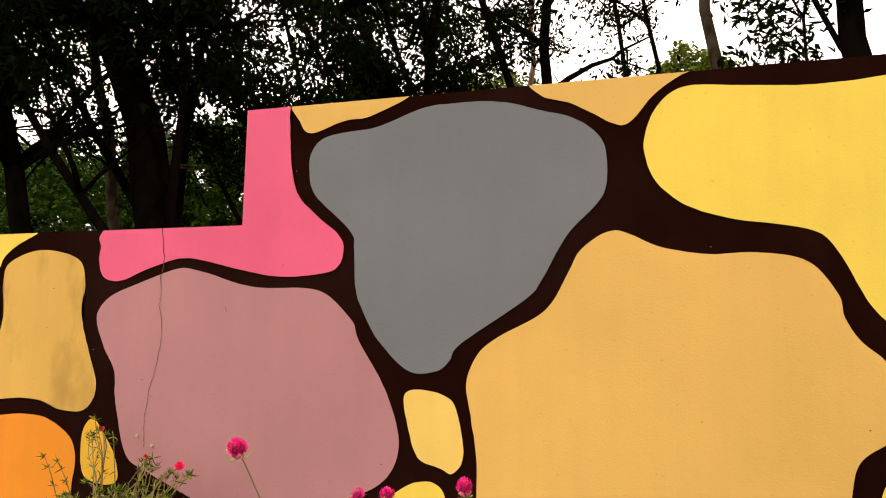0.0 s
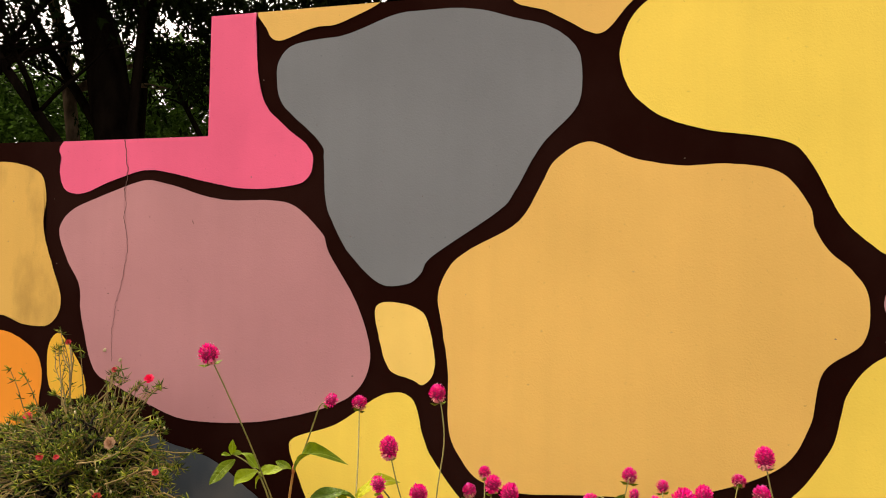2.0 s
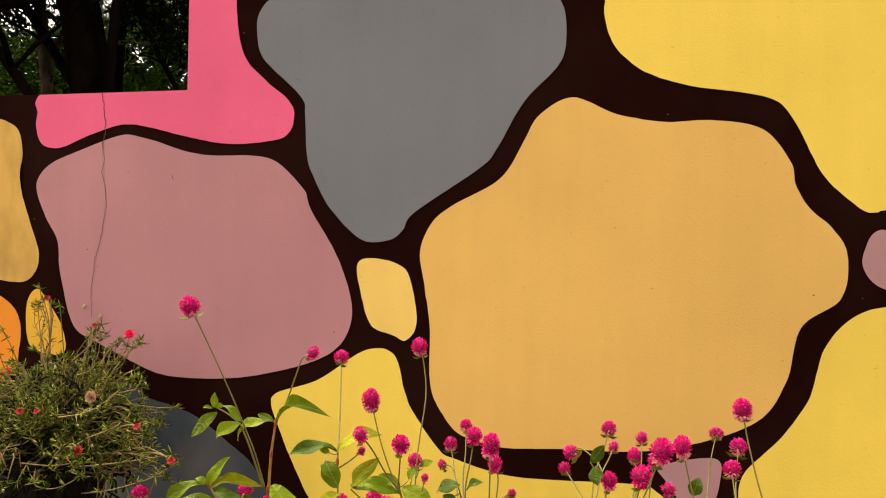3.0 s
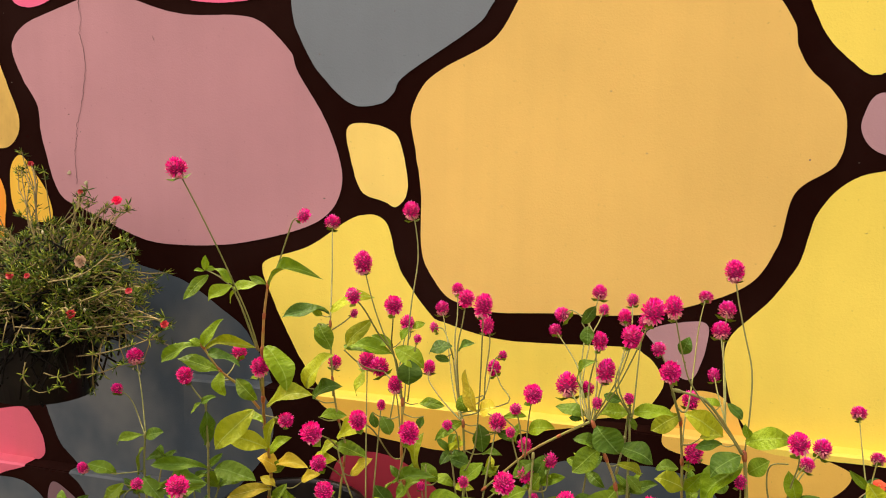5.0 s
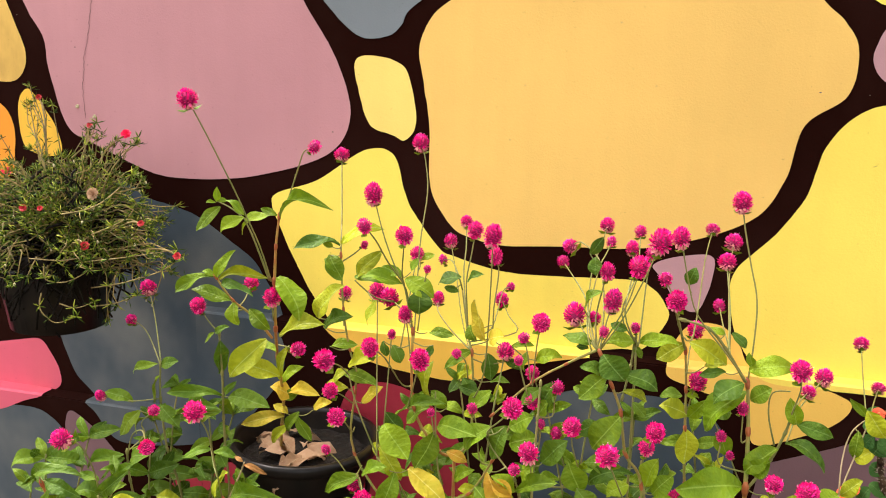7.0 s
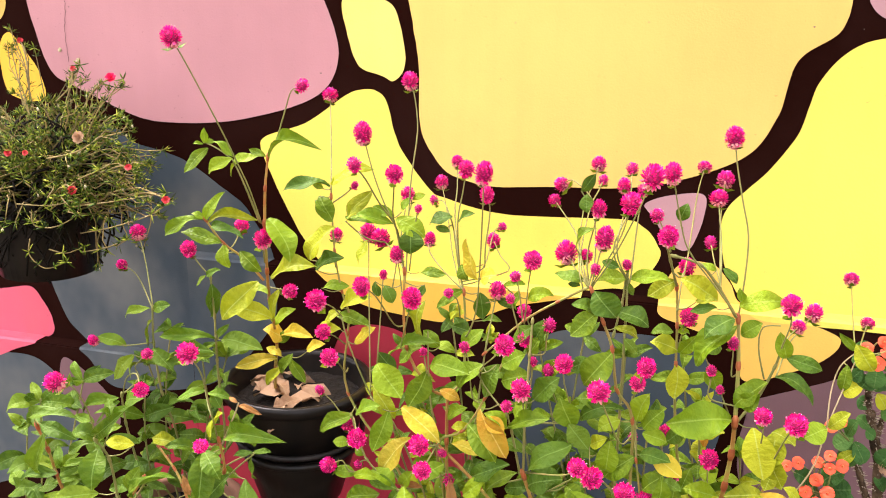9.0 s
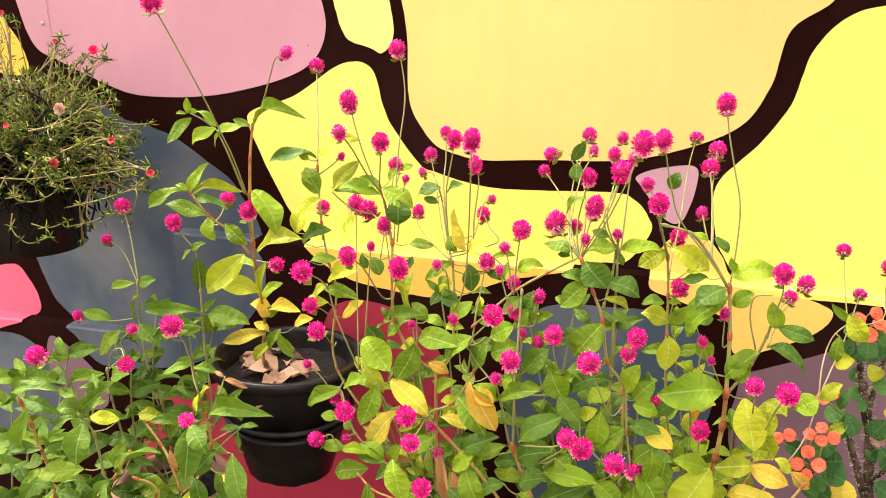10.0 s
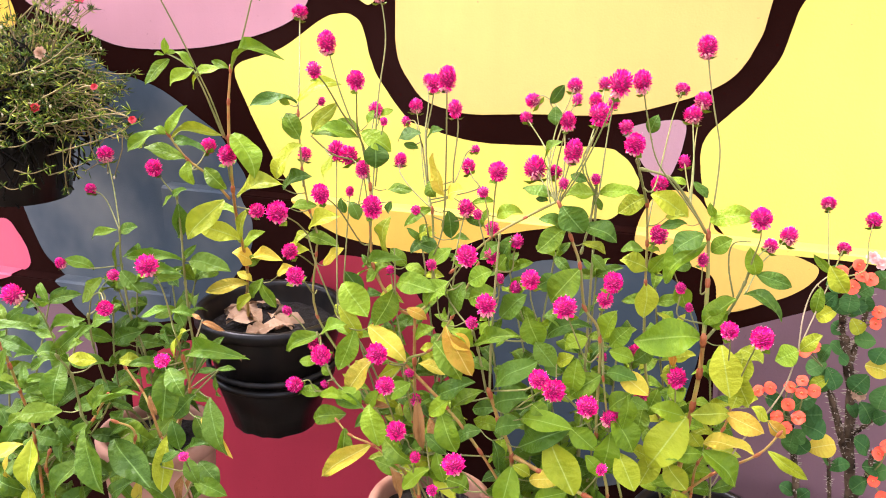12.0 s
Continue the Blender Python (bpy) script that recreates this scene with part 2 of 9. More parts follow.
M_CRACK = plain("crack_shadow", (0.06, 0.03, 0.027), (0.13, 0.07, 0.06), 40.0, 0.9, 0.2, 0.001)
M_IRON = plain("black_iron", (0.015, 0.014, 0.014), (0.035, 0.03, 0.028), 30.0, 0.5, 0.2, 0.001, 0.6)
M_CHIP = plain("chipped_plaster", (0.06, 0.04, 0.03), (0.22, 0.17, 0.14), 80.0, 0.9, 0.2, 0.001, island=True)


# ---- helpers for meshes ----
def obj(name, bm_or_mesh, material, parent=None, label="", smooth=True):
    if isinstance(bm_or_mesh, bmesh.types.BMesh):
        me = bpy.data.meshes.new(name)
        bm_or_mesh.to_mesh(me)
        bm_or_mesh.free()
    else:
        me = bm_or_mesh
    if smooth:
        me.shade_smooth()
    mats = material if isinstance(material, (list, tuple)) else [material]
    if not me.materials:
        for x in mats:
            me.materials.append(x)
    ob = new(name, me)
    if parent:
        ob.parent = parent
        ob.matrix_parent_inverse = parent.matrix_basis.inverted()
    if label:
        tagged(ob, label)
    return ob


def part(name, bm, material, parent, label="", smooth=True):
    return obj(name, bm, material, parent, label, smooth)


def mesh_of(name, verts, faces, material, smooth=True, slots=None):
    me = bpy.data.meshes.new(name)
    me.from_pydata([tuple(v) for v in verts], [], faces)
    for x in material if isinstance(material, (list, tuple)) else [material]:
        me.materials.append(x)
    if slots is not None:
        me.polygons.foreach_set("material_index", slots)
    if smooth:
        me.shade_smooth()
    me.update()
    return me


def box(bm, x0, x1, y0, y1, z0, z1):
    vs = [bm.verts.new((x, y, z)) for z in (z0, z1) for y in (y0, y1) for x in (x0, x1)]
    for q in ((0, 2, 3, 1), (4, 5, 7, 6), (0, 1, 5, 4), (2, 6, 7, 3), (0, 4, 6, 2), (1, 3, 7, 5)):
        bm.faces.new([vs[i] for i in q])


def tube(bm, pts, radii, n=6, cap=True):
    """A round bar through the points, thick as the radii say."""
    pts = [Vector(p) for p in pts]
    rings, side = [], None
    for i, p in enumerate(pts):
        d = (pts[min(i + 1, len(pts) - 1)] - pts[max(i - 1, 0)]).normalized()
        side = d.orthogonal().normalized() if side is None else (side - d * side.dot(d)).normalized()
        up = d.cross(side)
        r = radii[i] if isinstance(radii, (list, tuple)) else radii
        rings.append([bm.verts.new(p + side * (r * math.cos(2 * math.pi * k / n)) + up * (r * math.sin(2 * math.pi * k / n))) for k in range(n)])
    for a_, b_ in zip(rings, rings[1:]):
        for k in range(n):
            bm.faces.new((a_[k], a_[(k + 1) % n], b_[(k + 1) % n], b_[k]))
    if cap:
        bm.faces.new(rings[0][::-1])
        bm.faces.new(rings[-1])


def bend(p, q, sag, rnd, n=6, wander=0.012):
    """Points from p to q on a slightly wandering line; sag: a sideways bow."""
    p, q = Vector(p), Vector(q)
    out = []
    w = Vector((rnd.uniform(-1, 1), rnd.uniform(-1, 1), rnd.uniform(-0.3, 0.3))) * wander
    for i in range(n + 1):
        u = i / n
        out.append(p.lerp(q, u) + (Vector(sag) + w) * (4 * u * (1 - u)))
    return out


def lathe(bm, profile, n=40, centre=(0, 0, 0)):
    """Turns (radius, height) pairs round the upright axis."""
    c = Vector(centre)
    rings = [[bm.verts.new(c + Vector((r * math.cos(2 * math.pi * k / n), r * math.sin(2 * math.pi * k / n), z))) for k in range(n)] for r, z in profile]
    for a_, b_ in zip(rings, rings[1:]):
        for k in range(n):
            bm.faces.new((a_[k], a_[(k + 1) % n], b_[(k + 1) % n], b_[k]))


def outline(points, steps=10):
    """A smooth closed line through the corner points."""
    p, m = [Vector(q) for q in points], len(points)
    out = []
    for i in range(m):
        a_, b_, c_, d_ = p[i - 1], p[i], p[(i + 1) % m], p[(i + 2) % m]
        for k in range(steps):
            u = k / steps
            out.append(0.5 * (2 * b_ + (c_ - a_) * u + (2 * a_ - 5 * b_ + 4 * c_ - d_) * u * u + (3 * b_ - 3 * c_ + d_ - a_) * u ** 3))
    return out


# ---- ground and wall ----
bm = bmesh.new()
n_side, reach = 40, 400.0
grid = [[None] * (n_side + 1) for _ in range(n_side + 1)]
for i in range(n_side + 1):
    for j in range(n_side + 1):
        x, y = [math.copysign(abs(2 * k / n_side - 1) ** 2.5, k - n_side / 2) * reach for k in (i, j)]
        far = max(0.0, math.hypot(x, y) - 6.0)
        grid[i][j] = bm.verts.new((x, y, 0.25 * min(far / 30, 1.0) * noise.noise((x * 0.1, y * 0.1, 0.0))))
for i in range(n_side):
    for j in range(n_side):
        bm.faces.new((grid[i][j], grid[i + 1][j], grid[i + 1][j + 1], grid[i][j + 1]))
ground = tagged(obj("ground", bm, M_GROUND), "bare dark brown earth with paler patches", "ground", kind="structure")

FACE, PROUD, THICK = 1.557, 0.040, 0.16      # front of the wall; how far the plinth stands out; thickness
STEP_X, TOP_HI, TOP_LO = -0.815, 1.967, 1.711  # the wall steps down here
PLINTH_X, LEDGE_HI, LEDGE_LO = -0.768, 0.836, 0.594
SKIN = 0.0016

bm = bmesh.new()
prof = [(-7.0, -0.1), (7.0, -0.1), (7.0, TOP_HI), (STEP_X, TOP_HI), (STEP_X, TOP_LO), (-7.0, TOP_LO)]
# edges of the top are a little uneven, as hand-plastered work is
def densify(loop, step=0.12):
    out = []
    for (x0, z0), (x1, z1) in zip(loop, loop[1:] + loop[:1]):
        k = max(1, int(math.hypot(x1 - x0, z1 - z0) / step))
        out += [(x0 + (x1 - x0) * i / k, z0 + (z1 - z0) * i / k) for i in range(k)]
    return out
loop = [(x, z + (0.002 * noise.noise((x * 9, z * 5, 1.0)) if z > 1 else 0)) for x, z in densify(prof)]
front = [bm.verts.new((x, FACE, z)) for x, z in loop]
back = [bm.verts.new((x, FACE + THICK, z)) for x, z in loop]
bm.faces.new(front[::-1])
bm.faces.new(back)
for i in range(len(loop)):
    j = (i + 1) % len(loop)
    bm.faces.new((front[i], front[j], back[j], back[i]))
bmesh.ops.recalc_face_normals(bm, faces=bm.faces)
wall = tagged(obj("wall_north", bm, P_DARK, smooth=False), "plastered garden wall painted black-brown with coloured cells, stepped top", "wall", kind="structure")
for nm, x0, x1, ledge in (("plinth", PLINTH_X, 7.0, LEDGE_HI), ("plinth", -7.0, PLINTH_X, LEDGE_LO)):
    bm = bmesh.new()
    box(bm, x0, x1, FACE - PROUD, FACE + 0.01, -0.1, ledge)
    bmesh.ops.bevel(bm, geom=[q for q in bm.edges if all(v.co.z > 0.3 and v.co.y < FACE for v in q.verts)], offset=0.003, segments=2, affect="EDGES")
    part(nm, bm, P_DARK, wall, "projecting plinth at the foot of the wall", smooth=False)

def clip(src, cuts):
    """A copy of the sheet, cut to the given half-planes ((x, z) point and outward way)."""
    b = src.copy()
    for (px, pz), (wx, wz) in cuts:
        bmesh.ops.bisect_plane(b, geom=b.verts[:] + b.edges[:] + b.faces[:], dist=1e-6, plane_co=(px, 0, pz), plane_no=(wx, 0, wz), clear_outer=True)
    return b


def paint_patch(material, colour, corners, seed, skin, plinth_coat=None):
    sheet = bmesh.new()
    ring = []
    for q in outline(corners):
        w = 0.0009 * noise.noise((q.x * 60, q.y * 60, seed)) + 0.0022 * noise.noise((q.x * 11, q.y * 11, seed + 9.0))
        ring.append(sheet.verts.new((q.x + w, 0, q.y + w * 0.7)))
    f = sheet.faces.new(ring)
    bmesh.ops.triangulate(sheet, faces=[f], ngon_method="EAR_CLIP")
    verts, faces, slots = [], [], []

    def take(b, y, slot):
        at = {}
        for fc in b.faces:
            ids = []
            for v in fc.verts:
                if v not in at:
                    at[v] = len(verts)
                    verts.append((v.co.x, y, v.co.z))
                ids.append(at[v])
            nrm = fc.normal
            faces.append(ids if nrm.y < 0 else ids[::-1])
            slots.append(slot)
        b.free()

    e_ = 0.0008
    regions = [  # cuts, how far the surface stands from the wall face
        ([((STEP_X, 0), (-1, 0)), ((0, TOP_HI - e_), (0, 1)), ((PLINTH_X, 0), (-1, 0)), ((0, LEDGE_HI), (0, -1))], 0.0, None),
        ([((STEP_X + e_, 0), (-1, 0)), ((PLINTH_X, 0), (1, 0)), ((0, TOP_HI - e_), (0, 1)), ((0, LEDGE_LO), (0, -1))], 0.0, LEDGE_LO),
        ([((STEP_X + e_, 0), (1, 0)), ((0, TOP_LO - e_), (0, 1)), ((0, LEDGE_LO), (0, -1))], 0.0, LEDGE_LO),
        ([((PLINTH_X + e_, 0), (-1, 0)), ((0, LEDGE_HI - 0.002), (0, 1))], PROUD, LEDGE_HI),
        ([((PLINTH_X, 0), (1, 0)), ((0, LEDGE_LO - 0.002), (0, 1))], PROUD, LEDGE_LO),
    ]
    for cuts, stand, ledge in regions:
        b = clip(sheet, cuts)
        if stand and b.faces:  # the paint runs over the top of the plinth as well
            runs = sorted({round(v.co.x, 4) for e in b.edges if e.is_boundary and all(abs(v.co.z - ledge + 0.002) < 2e-4 for v in e.verts) for v in e.verts})
            spans = [sorted(v.co.x for v in e.verts) for e in b.edges if e.is_boundary and all(abs(v.co.z - ledge + 0.002) < 2e-4 for v in e.verts)]
            for x0, x1 in spans:
                k = len(verts)
                verts.extend([(x0, FACE - PROUD - skin, ledge - 0.002), (x1, FACE - PROUD - skin, ledge - 0.002), (x1, FACE - PROUD + 0.003, ledge + skin), (x0, FACE - PROUD + 0.003, ledge + skin), (x1, FACE, ledge + skin), (x0, FACE, ledge + skin)])
                faces.extend([(k, k + 1, k + 2, k + 3), (k + 3, k + 2, k + 4, k + 5)])
                slots.extend([0, 0])
        take(b, FACE - stand - skin, 1 if stand and plinth_coat else 0)
    sheet.free()
    me = mesh_of("paint_patch", verts, faces, [material, plinth_coat] if plinth_coat else material, smooth=False, slots=slots)
    obj("paint_patch", me, material, wall, colour + " painted cell", smooth=False)


# painted cells: the corner points of each outline on the wall (x, height)
paint_patch(P_PINK, "pink", [(-0.862, 2.030), (-0.717, 2.017), (-0.707, 1.935), (-0.699, 1.841), (-0.678, 1.772), (-0.629, 1.721), (-0.585, 1.684), (-0.570, 1.654), (-0.579, 1.619), (-0.617, 1.602), (-0.739, 1.600), (-0.904, 1.634), (-0.971, 1.641), (-1.060, 1.617), (-1.129, 1.593), (-1.177, 1.600), (-1.193, 1.636), (-1.191, 1.669), (-1.170, 1.725), (-0.900, 1.900)], 0.0, SKIN + 0.00096)
paint_patch(P_OCHRE, "ochre", [(-0.702, 2.003), (-0.682, 1.933), (-0.653, 1.904), (-0.577, 1.925), (-0.512, 1.932), (-0.430, 1.980)], 3.7, SKIN + 0.00092)
paint_patch(P_GREY, "grey", [(-0.656, 1.826), (-0.652, 1.862), (-0.626, 1.889), (-0.576, 1.900), (-0.498, 1.907), (-0.398, 1.939), (-0.337, 1.943), (-0.266, 1.942), (-0.202, 1.931), (-0.150, 1.914), (-0.095, 1.896), (-0.051, 1.867), (-0.028, 1.824), (-0.033, 1.743), (-0.100, 1.670), (-0.149, 1.585), (-0.181, 1.547), (-0.311, 1.460), (-0.333, 1.427), (-0.362, 1.406), (-0.422, 1.408), (-0.491, 1.474), (-0.524, 1.531), (-0.539, 1.578), (-0.544, 1.654), (-0.555, 1.689), (-0.638, 1.770)], 7.4, SKIN + 0.00088)
paint_patch(P_OCHRE, "ochre", [(-0.215, 2.006), (-0.178, 1.966), (-0.146, 1.940), (-0.095, 1.924), (-0.055, 1.902), (-0.019, 1.880), (0.007, 1.874), (0.029, 1.889), (0.054, 1.920), (0.080, 1.942), (0.111, 1.961), (0.150, 1.985)], 11.1, SKIN + 0.00084)
paint_patch(P_YELLOW, "yellow", [(0.042, 1.820), (0.048, 1.868), (0.066, 1.904), (0.096, 1.931), (0.136, 1.940), (0.234, 1.931), (0.355, 1.923), (0.470, 1.932), (0.560, 1.943), (0.700, 1.950), (0.900, 1.945), (0.900, 1.500), (0.550, 1.478), (0.499, 1.470), (0.476, 1.475), (0.430, 1.515), (0.405, 1.551), (0.372, 1.618), (0.329, 1.665), (0.200, 1.689), (0.132, 1.710), (0.090, 1.736), (0.058, 1.770)], 14.8, SKIN + 0.00080)
paint_patch(P_OCHRE, "ochre", [(-0.297, 1.384), (-0.276, 1.439), (-0.236, 1.474), (-0.143, 1.526), (-0.100, 1.595), (-0.073, 1.642), (-0.010, 1.675), (0.067, 1.642), (0.151, 1.627), (0.236, 1.629), (0.318, 1.612), (0.365, 1.555), (0.374, 1.515), (0.395, 1.479), (0.432, 1.444), (0.456, 1.399), (0.448, 1.325), (0.387, 1.273), (0.364, 1.178), (0.319, 1.107), (0.204, 1.056), (0.106, 1.037), (0.003, 1.032), (-0.114, 1.023), (-0.169, 1.030), (-0.225, 1.053), (-0.270, 1.127), (-0.274, 1.245), (-0.287, 1.329)], 18.5, SKIN + 0.00076)
paint_patch(P_CREAM, "cream yellow", [(-0.426, 1.357), (-0.389, 1.370), (-0.327, 1.351), (-0.305, 1.287), (-0.302, 1.239), (-0.324, 1.213), (-0.347, 1.222), (-0.382, 1.232), (-0.400, 1.250), (-0.414, 1.293)], 22.2, SKIN + 0.00072)
paint_patch(P_MAUVE, "mauve", [(-1.188, 1.499), (-1.183, 1.531), (-1.150, 1.560), (-1.089, 1.583), (-0.984, 1.616), (-0.932, 1.615), (-0.814, 1.583), (-0.751, 1.573), (-0.623, 1.567), (-0.547, 1.508), (-0.529, 1.468), (-0.470, 1.374), (-0.437, 1.287), (-0.441, 1.227), (-0.470, 1.187), (-0.518, 1.161), (-0.593, 1.138), (-0.694, 1.117), (-0.826, 1.111), (-0.907, 1.127), (-1.030, 1.175), (-1.085, 1.208), (-1.124, 1.321), (-1.131, 1.386), (-1.163, 1.439)], 25.9, SKIN + 0.00068)
paint_patch(P_STAINED, "stained ochre", [(-1.475, 1.593), (-1.459, 1.641), (-1.366, 1.669), (-1.254, 1.646), (-1.228, 1.590), (-1.235, 1.531), (-1.223, 1.473), (-1.181, 1.359), (-1.208, 1.301), (-1.281, 1.298), (-1.332, 1.315), (-1.392, 1.321), (-1.478, 1.318), (-1.517, 1.349), (-1.514, 1.403), (-1.477, 1.471), (-1.468, 1.525)], 29.6, SKIN + 0.00064)
paint_patch(P_YELLOW, "yellow", [(-1.800, 1.780), (-1.365, 1.745), (-1.453, 1.675), (-1.481, 1.651), (-1.509, 1.607), (-1.598, 1.594), (-1.800, 1.600)], 33.3, SKIN + 0.00060)
paint_patch(P_ORANGE, "orange", [(-1.800, 1.250), (-1.561, 1.260), (-1.456, 1.278), (-1.371, 1.284), (-1.304, 1.275), (-1.234, 1.224), (-1.227, 1.149), (-1.269, 1.078), (-1.535, 1.032), (-1.800, 1.020)], 37.0, SKIN + 0.00056)
paint_patch(P_AMBER, "amber yellow", [(-1.209, 1.249), (-1.184, 1.282), (-1.154, 1.256), (-1.114, 1.201), (-1.105, 1.153), (-1.132, 1.139), (-1.176, 1.143), (-1.204, 1.166)], 40.7, SKIN + 0.00052)
paint_patch(P_YELLOW, "yellow", [(-0.606, 1.070), (-0.593, 1.094), (-0.506, 1.125), (-0.423, 1.181), (-0.388, 1.194), (-0.359, 1.192), (-0.339, 1.172), (-0.311, 1.091), (-0.252, 1.012), (-0.212, 0.993), (-0.101, 0.972), (0.109, 0.979), (0.155, 0.968), (0.182, 0.939), (0.189, 0.908), (0.150, 0.850), (0.100, 0.844), (-0.033, 0.813), (-0.086, 0.796), (-0.151, 0.765), (-0.206, 0.755), (-0.286, 0.759), (-0.380, 0.776), (-0.464, 0.822), (-0.519, 0.890), (-0.569, 0.979), (-0.594, 1.036)], 44.4, SKIN + 0.00048, P_GOLD)
paint_patch(P_SLATE, "slate grey", [(-0.964, 1.094), (-0.889, 1.062), (-0.828, 1.048), (-0.762, 1.023), (-0.659, 0.954), (-0.627, 0.915), (-0.595, 0.870), (-0.583, 0.823), (-0.563, 0.778), (-0.579, 0.702), (-0.677, 0.587), (-0.776, 0.535), (-0.948, 0.509), (-1.004, 0.532), (-1.029, 0.570), (-1.083, 0.614), (-1.122, 0.667), (-1.158, 0.838), (-1.074, 1.033)], 48.1, SKIN + 0.00044)
paint_patch(P_PINK_SHADED, "shaded pink", [(-1.700, 0.670), (-1.366, 0.690), (-1.269, 0.704), (-1.206, 0.713), (-1.179, 0.689), (-1.155, 0.643), (-1.159, 0.602), (-1.224, 0.574), (-1.357, 0.529), (-1.700, 0.500)], 51.8, SKIN + 0.00040)
paint_patch(P_LILAC, "lilac", [(0.157, 1.012), (0.205, 1.031), (0.263, 1.030), (0.246, 0.940), (0.212, 0.937), (0.169, 0.990)], 55.5, SKIN + 0.00036)
paint_patch(P_YELLOW, "yellow", [(0.900, 1.370), (0.620, 1.332), (0.510, 1.312), (0.479, 1.301), (0.455, 1.283), (0.436, 1.259), (0.421, 1.230), (0.410, 1.186), (0.402, 1.154), (0.387, 1.125), (0.359, 1.083), (0.329, 1.050), (0.303, 1.020), (0.292, 0.985), (0.300, 0.930), (0.312, 0.890), (0.340, 0.850), (0.372, 0.826), (0.458, 0.824), (0.504, 0.824), (0.583, 0.824), (0.900, 0.824)], 59.2, SKIN + 0.00032)
paint_patch(P_HONEY, "honey yellow", [(0.223, 0.899), (0.282, 0.910), (0.319, 0.876), (0.343, 0.840), (0.431, 0.831), (0.498, 0.813), (0.508, 0.793), (0.486, 0.764), (0.442, 0.737), (0.359, 0.707), (0.333, 0.772), (0.242, 0.800), (0.195, 0.824)], 62.9, SKIN + 0.00028)
paint_patch(P_PLUM, "plum", [(0.367, 0.632), (0.373, 0.667), (0.401, 0.682), (0.491, 0.721), (0.534, 0.743), (0.618, 0.785), (0.850, 0.750), (0.850, 0.250), (0.422, 0.220), (0.373, 0.480), (0.361, 0.573)], 66.6, SKIN + 0.00024)
paint_patch(P_SLATE, "slate grey", [(-0.064, 0.642), (-0.050, 0.709), (-0.003, 0.753), (0.050, 0.770), (0.123, 0.772), (0.204, 0.774), (0.287, 0.745), (0.326, 0.649), (0.320, 0.555), (0.272, 0.363), (0.115, 0.298), (-0.024, 0.376)], 70.3, SKIN + 0.00020)
paint_patch(P_RED, "dark red", [(-0.416, 0.714), (-0.319, 0.731), (-0.225, 0.682), (-0.178, 0.603), (-0.140, 0.483), (-0.149, 0.324), (-0.297, 0.087), (-0.637, 0.017), (-0.847, 0.127), (-0.888, 0.308), (-0.857, 0.413), (-0.766, 0.482), (-0.614, 0.530), (-0.468, 0.614)], 74.0, SKIN + 0.00016)
paint_patch(P_PLUM, "plum", [(-1.114, 0.545), (-1.082, 0.563), (-0.981, 0.479), (-0.974, 0.409), (-1.065, 0.396), (-1.110, 0.461)], 77.7, SKIN + 0.00012)
paint_patch(P_LILAC, "lilac", [(0.800, 1.440), (0.562, 1.437), (0.502, 1.440), (0.481, 1.404), (0.484, 1.372), (0.512, 1.344), (0.573, 1.338), (0.800, 1.350)], 81.4, SKIN + 0.00008)
paint_patch(P_SLATE, "slate grey", [(-1.600, 0.510), (-1.388, 0.535), (-1.289, 0.556), (-1.179, 0.557), (-1.107, 0.499), (-1.069, 0.393), (-1.221, 0.251), (-1.600, 0.160)], 85.1, SKIN + 0.00004)

# a hairline crack runs down the mauve cell from the wall's top
rnd = random.Random(4)
line = [(-1.022, 1.711), (-1.018, 1.68), (-1.013, 1.645), (-1.014, 1.62), (-1.020, 1.597), (-1.014, 1.565), (-1.019, 1.538), (-1.009, 1.500), (-1.007, 1.463), (-1.013, 1.43), (-1.019, 1.400), (-1.026, 1.372), (-1.033, 1.351), (-1.035, 1.32), (-1.041, 1.289), (-1.039, 1.216)]
verts, faces = [], []
fine = []
for (x0, z0), (x1, z1) in zip(line, line[1:]):
    for i in range(8):
        fine.append((x0 + (x1 - x0) * i / 8 + rnd.uniform(-0.0016, 0.0016), z0 + (z1 - z0) * i / 8))
for i, (x, z) in enumerate(fine):
    w = 0.0004 + 0.0009 * abs(noise.noise((i * 0.37, 0, 3.0))) + (0.0004 if z > 1.59 else 0.0)
    verts += [(x - w, FACE - SKIN - 0.0018, z), (x + w, FACE - SKIN - 0.0018, z)]
faces = [(2 * i, 2 * i + 1, 2 * i + 3, 2 * i + 2) for i in range(len(fine) - 1)]
obj("crack", mesh_of("crack", verts, faces, M_CRACK), M_CRACK, wall, "hairline crack in the plaster")

# small chips and drips in the paint
verts, faces = [], []
rnd = random.Random(11)
for _ in range(60):
    x, z = rnd.uniform(-1.5, 0.75), rnd.uniform(0.95, 1.93)
    if x < STEP_X and z > TOP_LO - 0.02:
        continue
    r, k = rnd.uniform(0.0005, 0.0013), len(verts)
    st = rnd.uniform(0.7, 1.8)
    verts += [(x + r * st * math.cos(q * 1.05), FACE - SKIN - 0.0016, z + r * math.sin(q * 1.05)) for q in range(6)]
    faces.append(tuple(range(k + 5, k - 1, -1)))
tagged(obj("chips", mesh_of("chips", verts, faces, M_CHIP), M_CHIP, wall, "small chips in the paint"), kind="stuff")



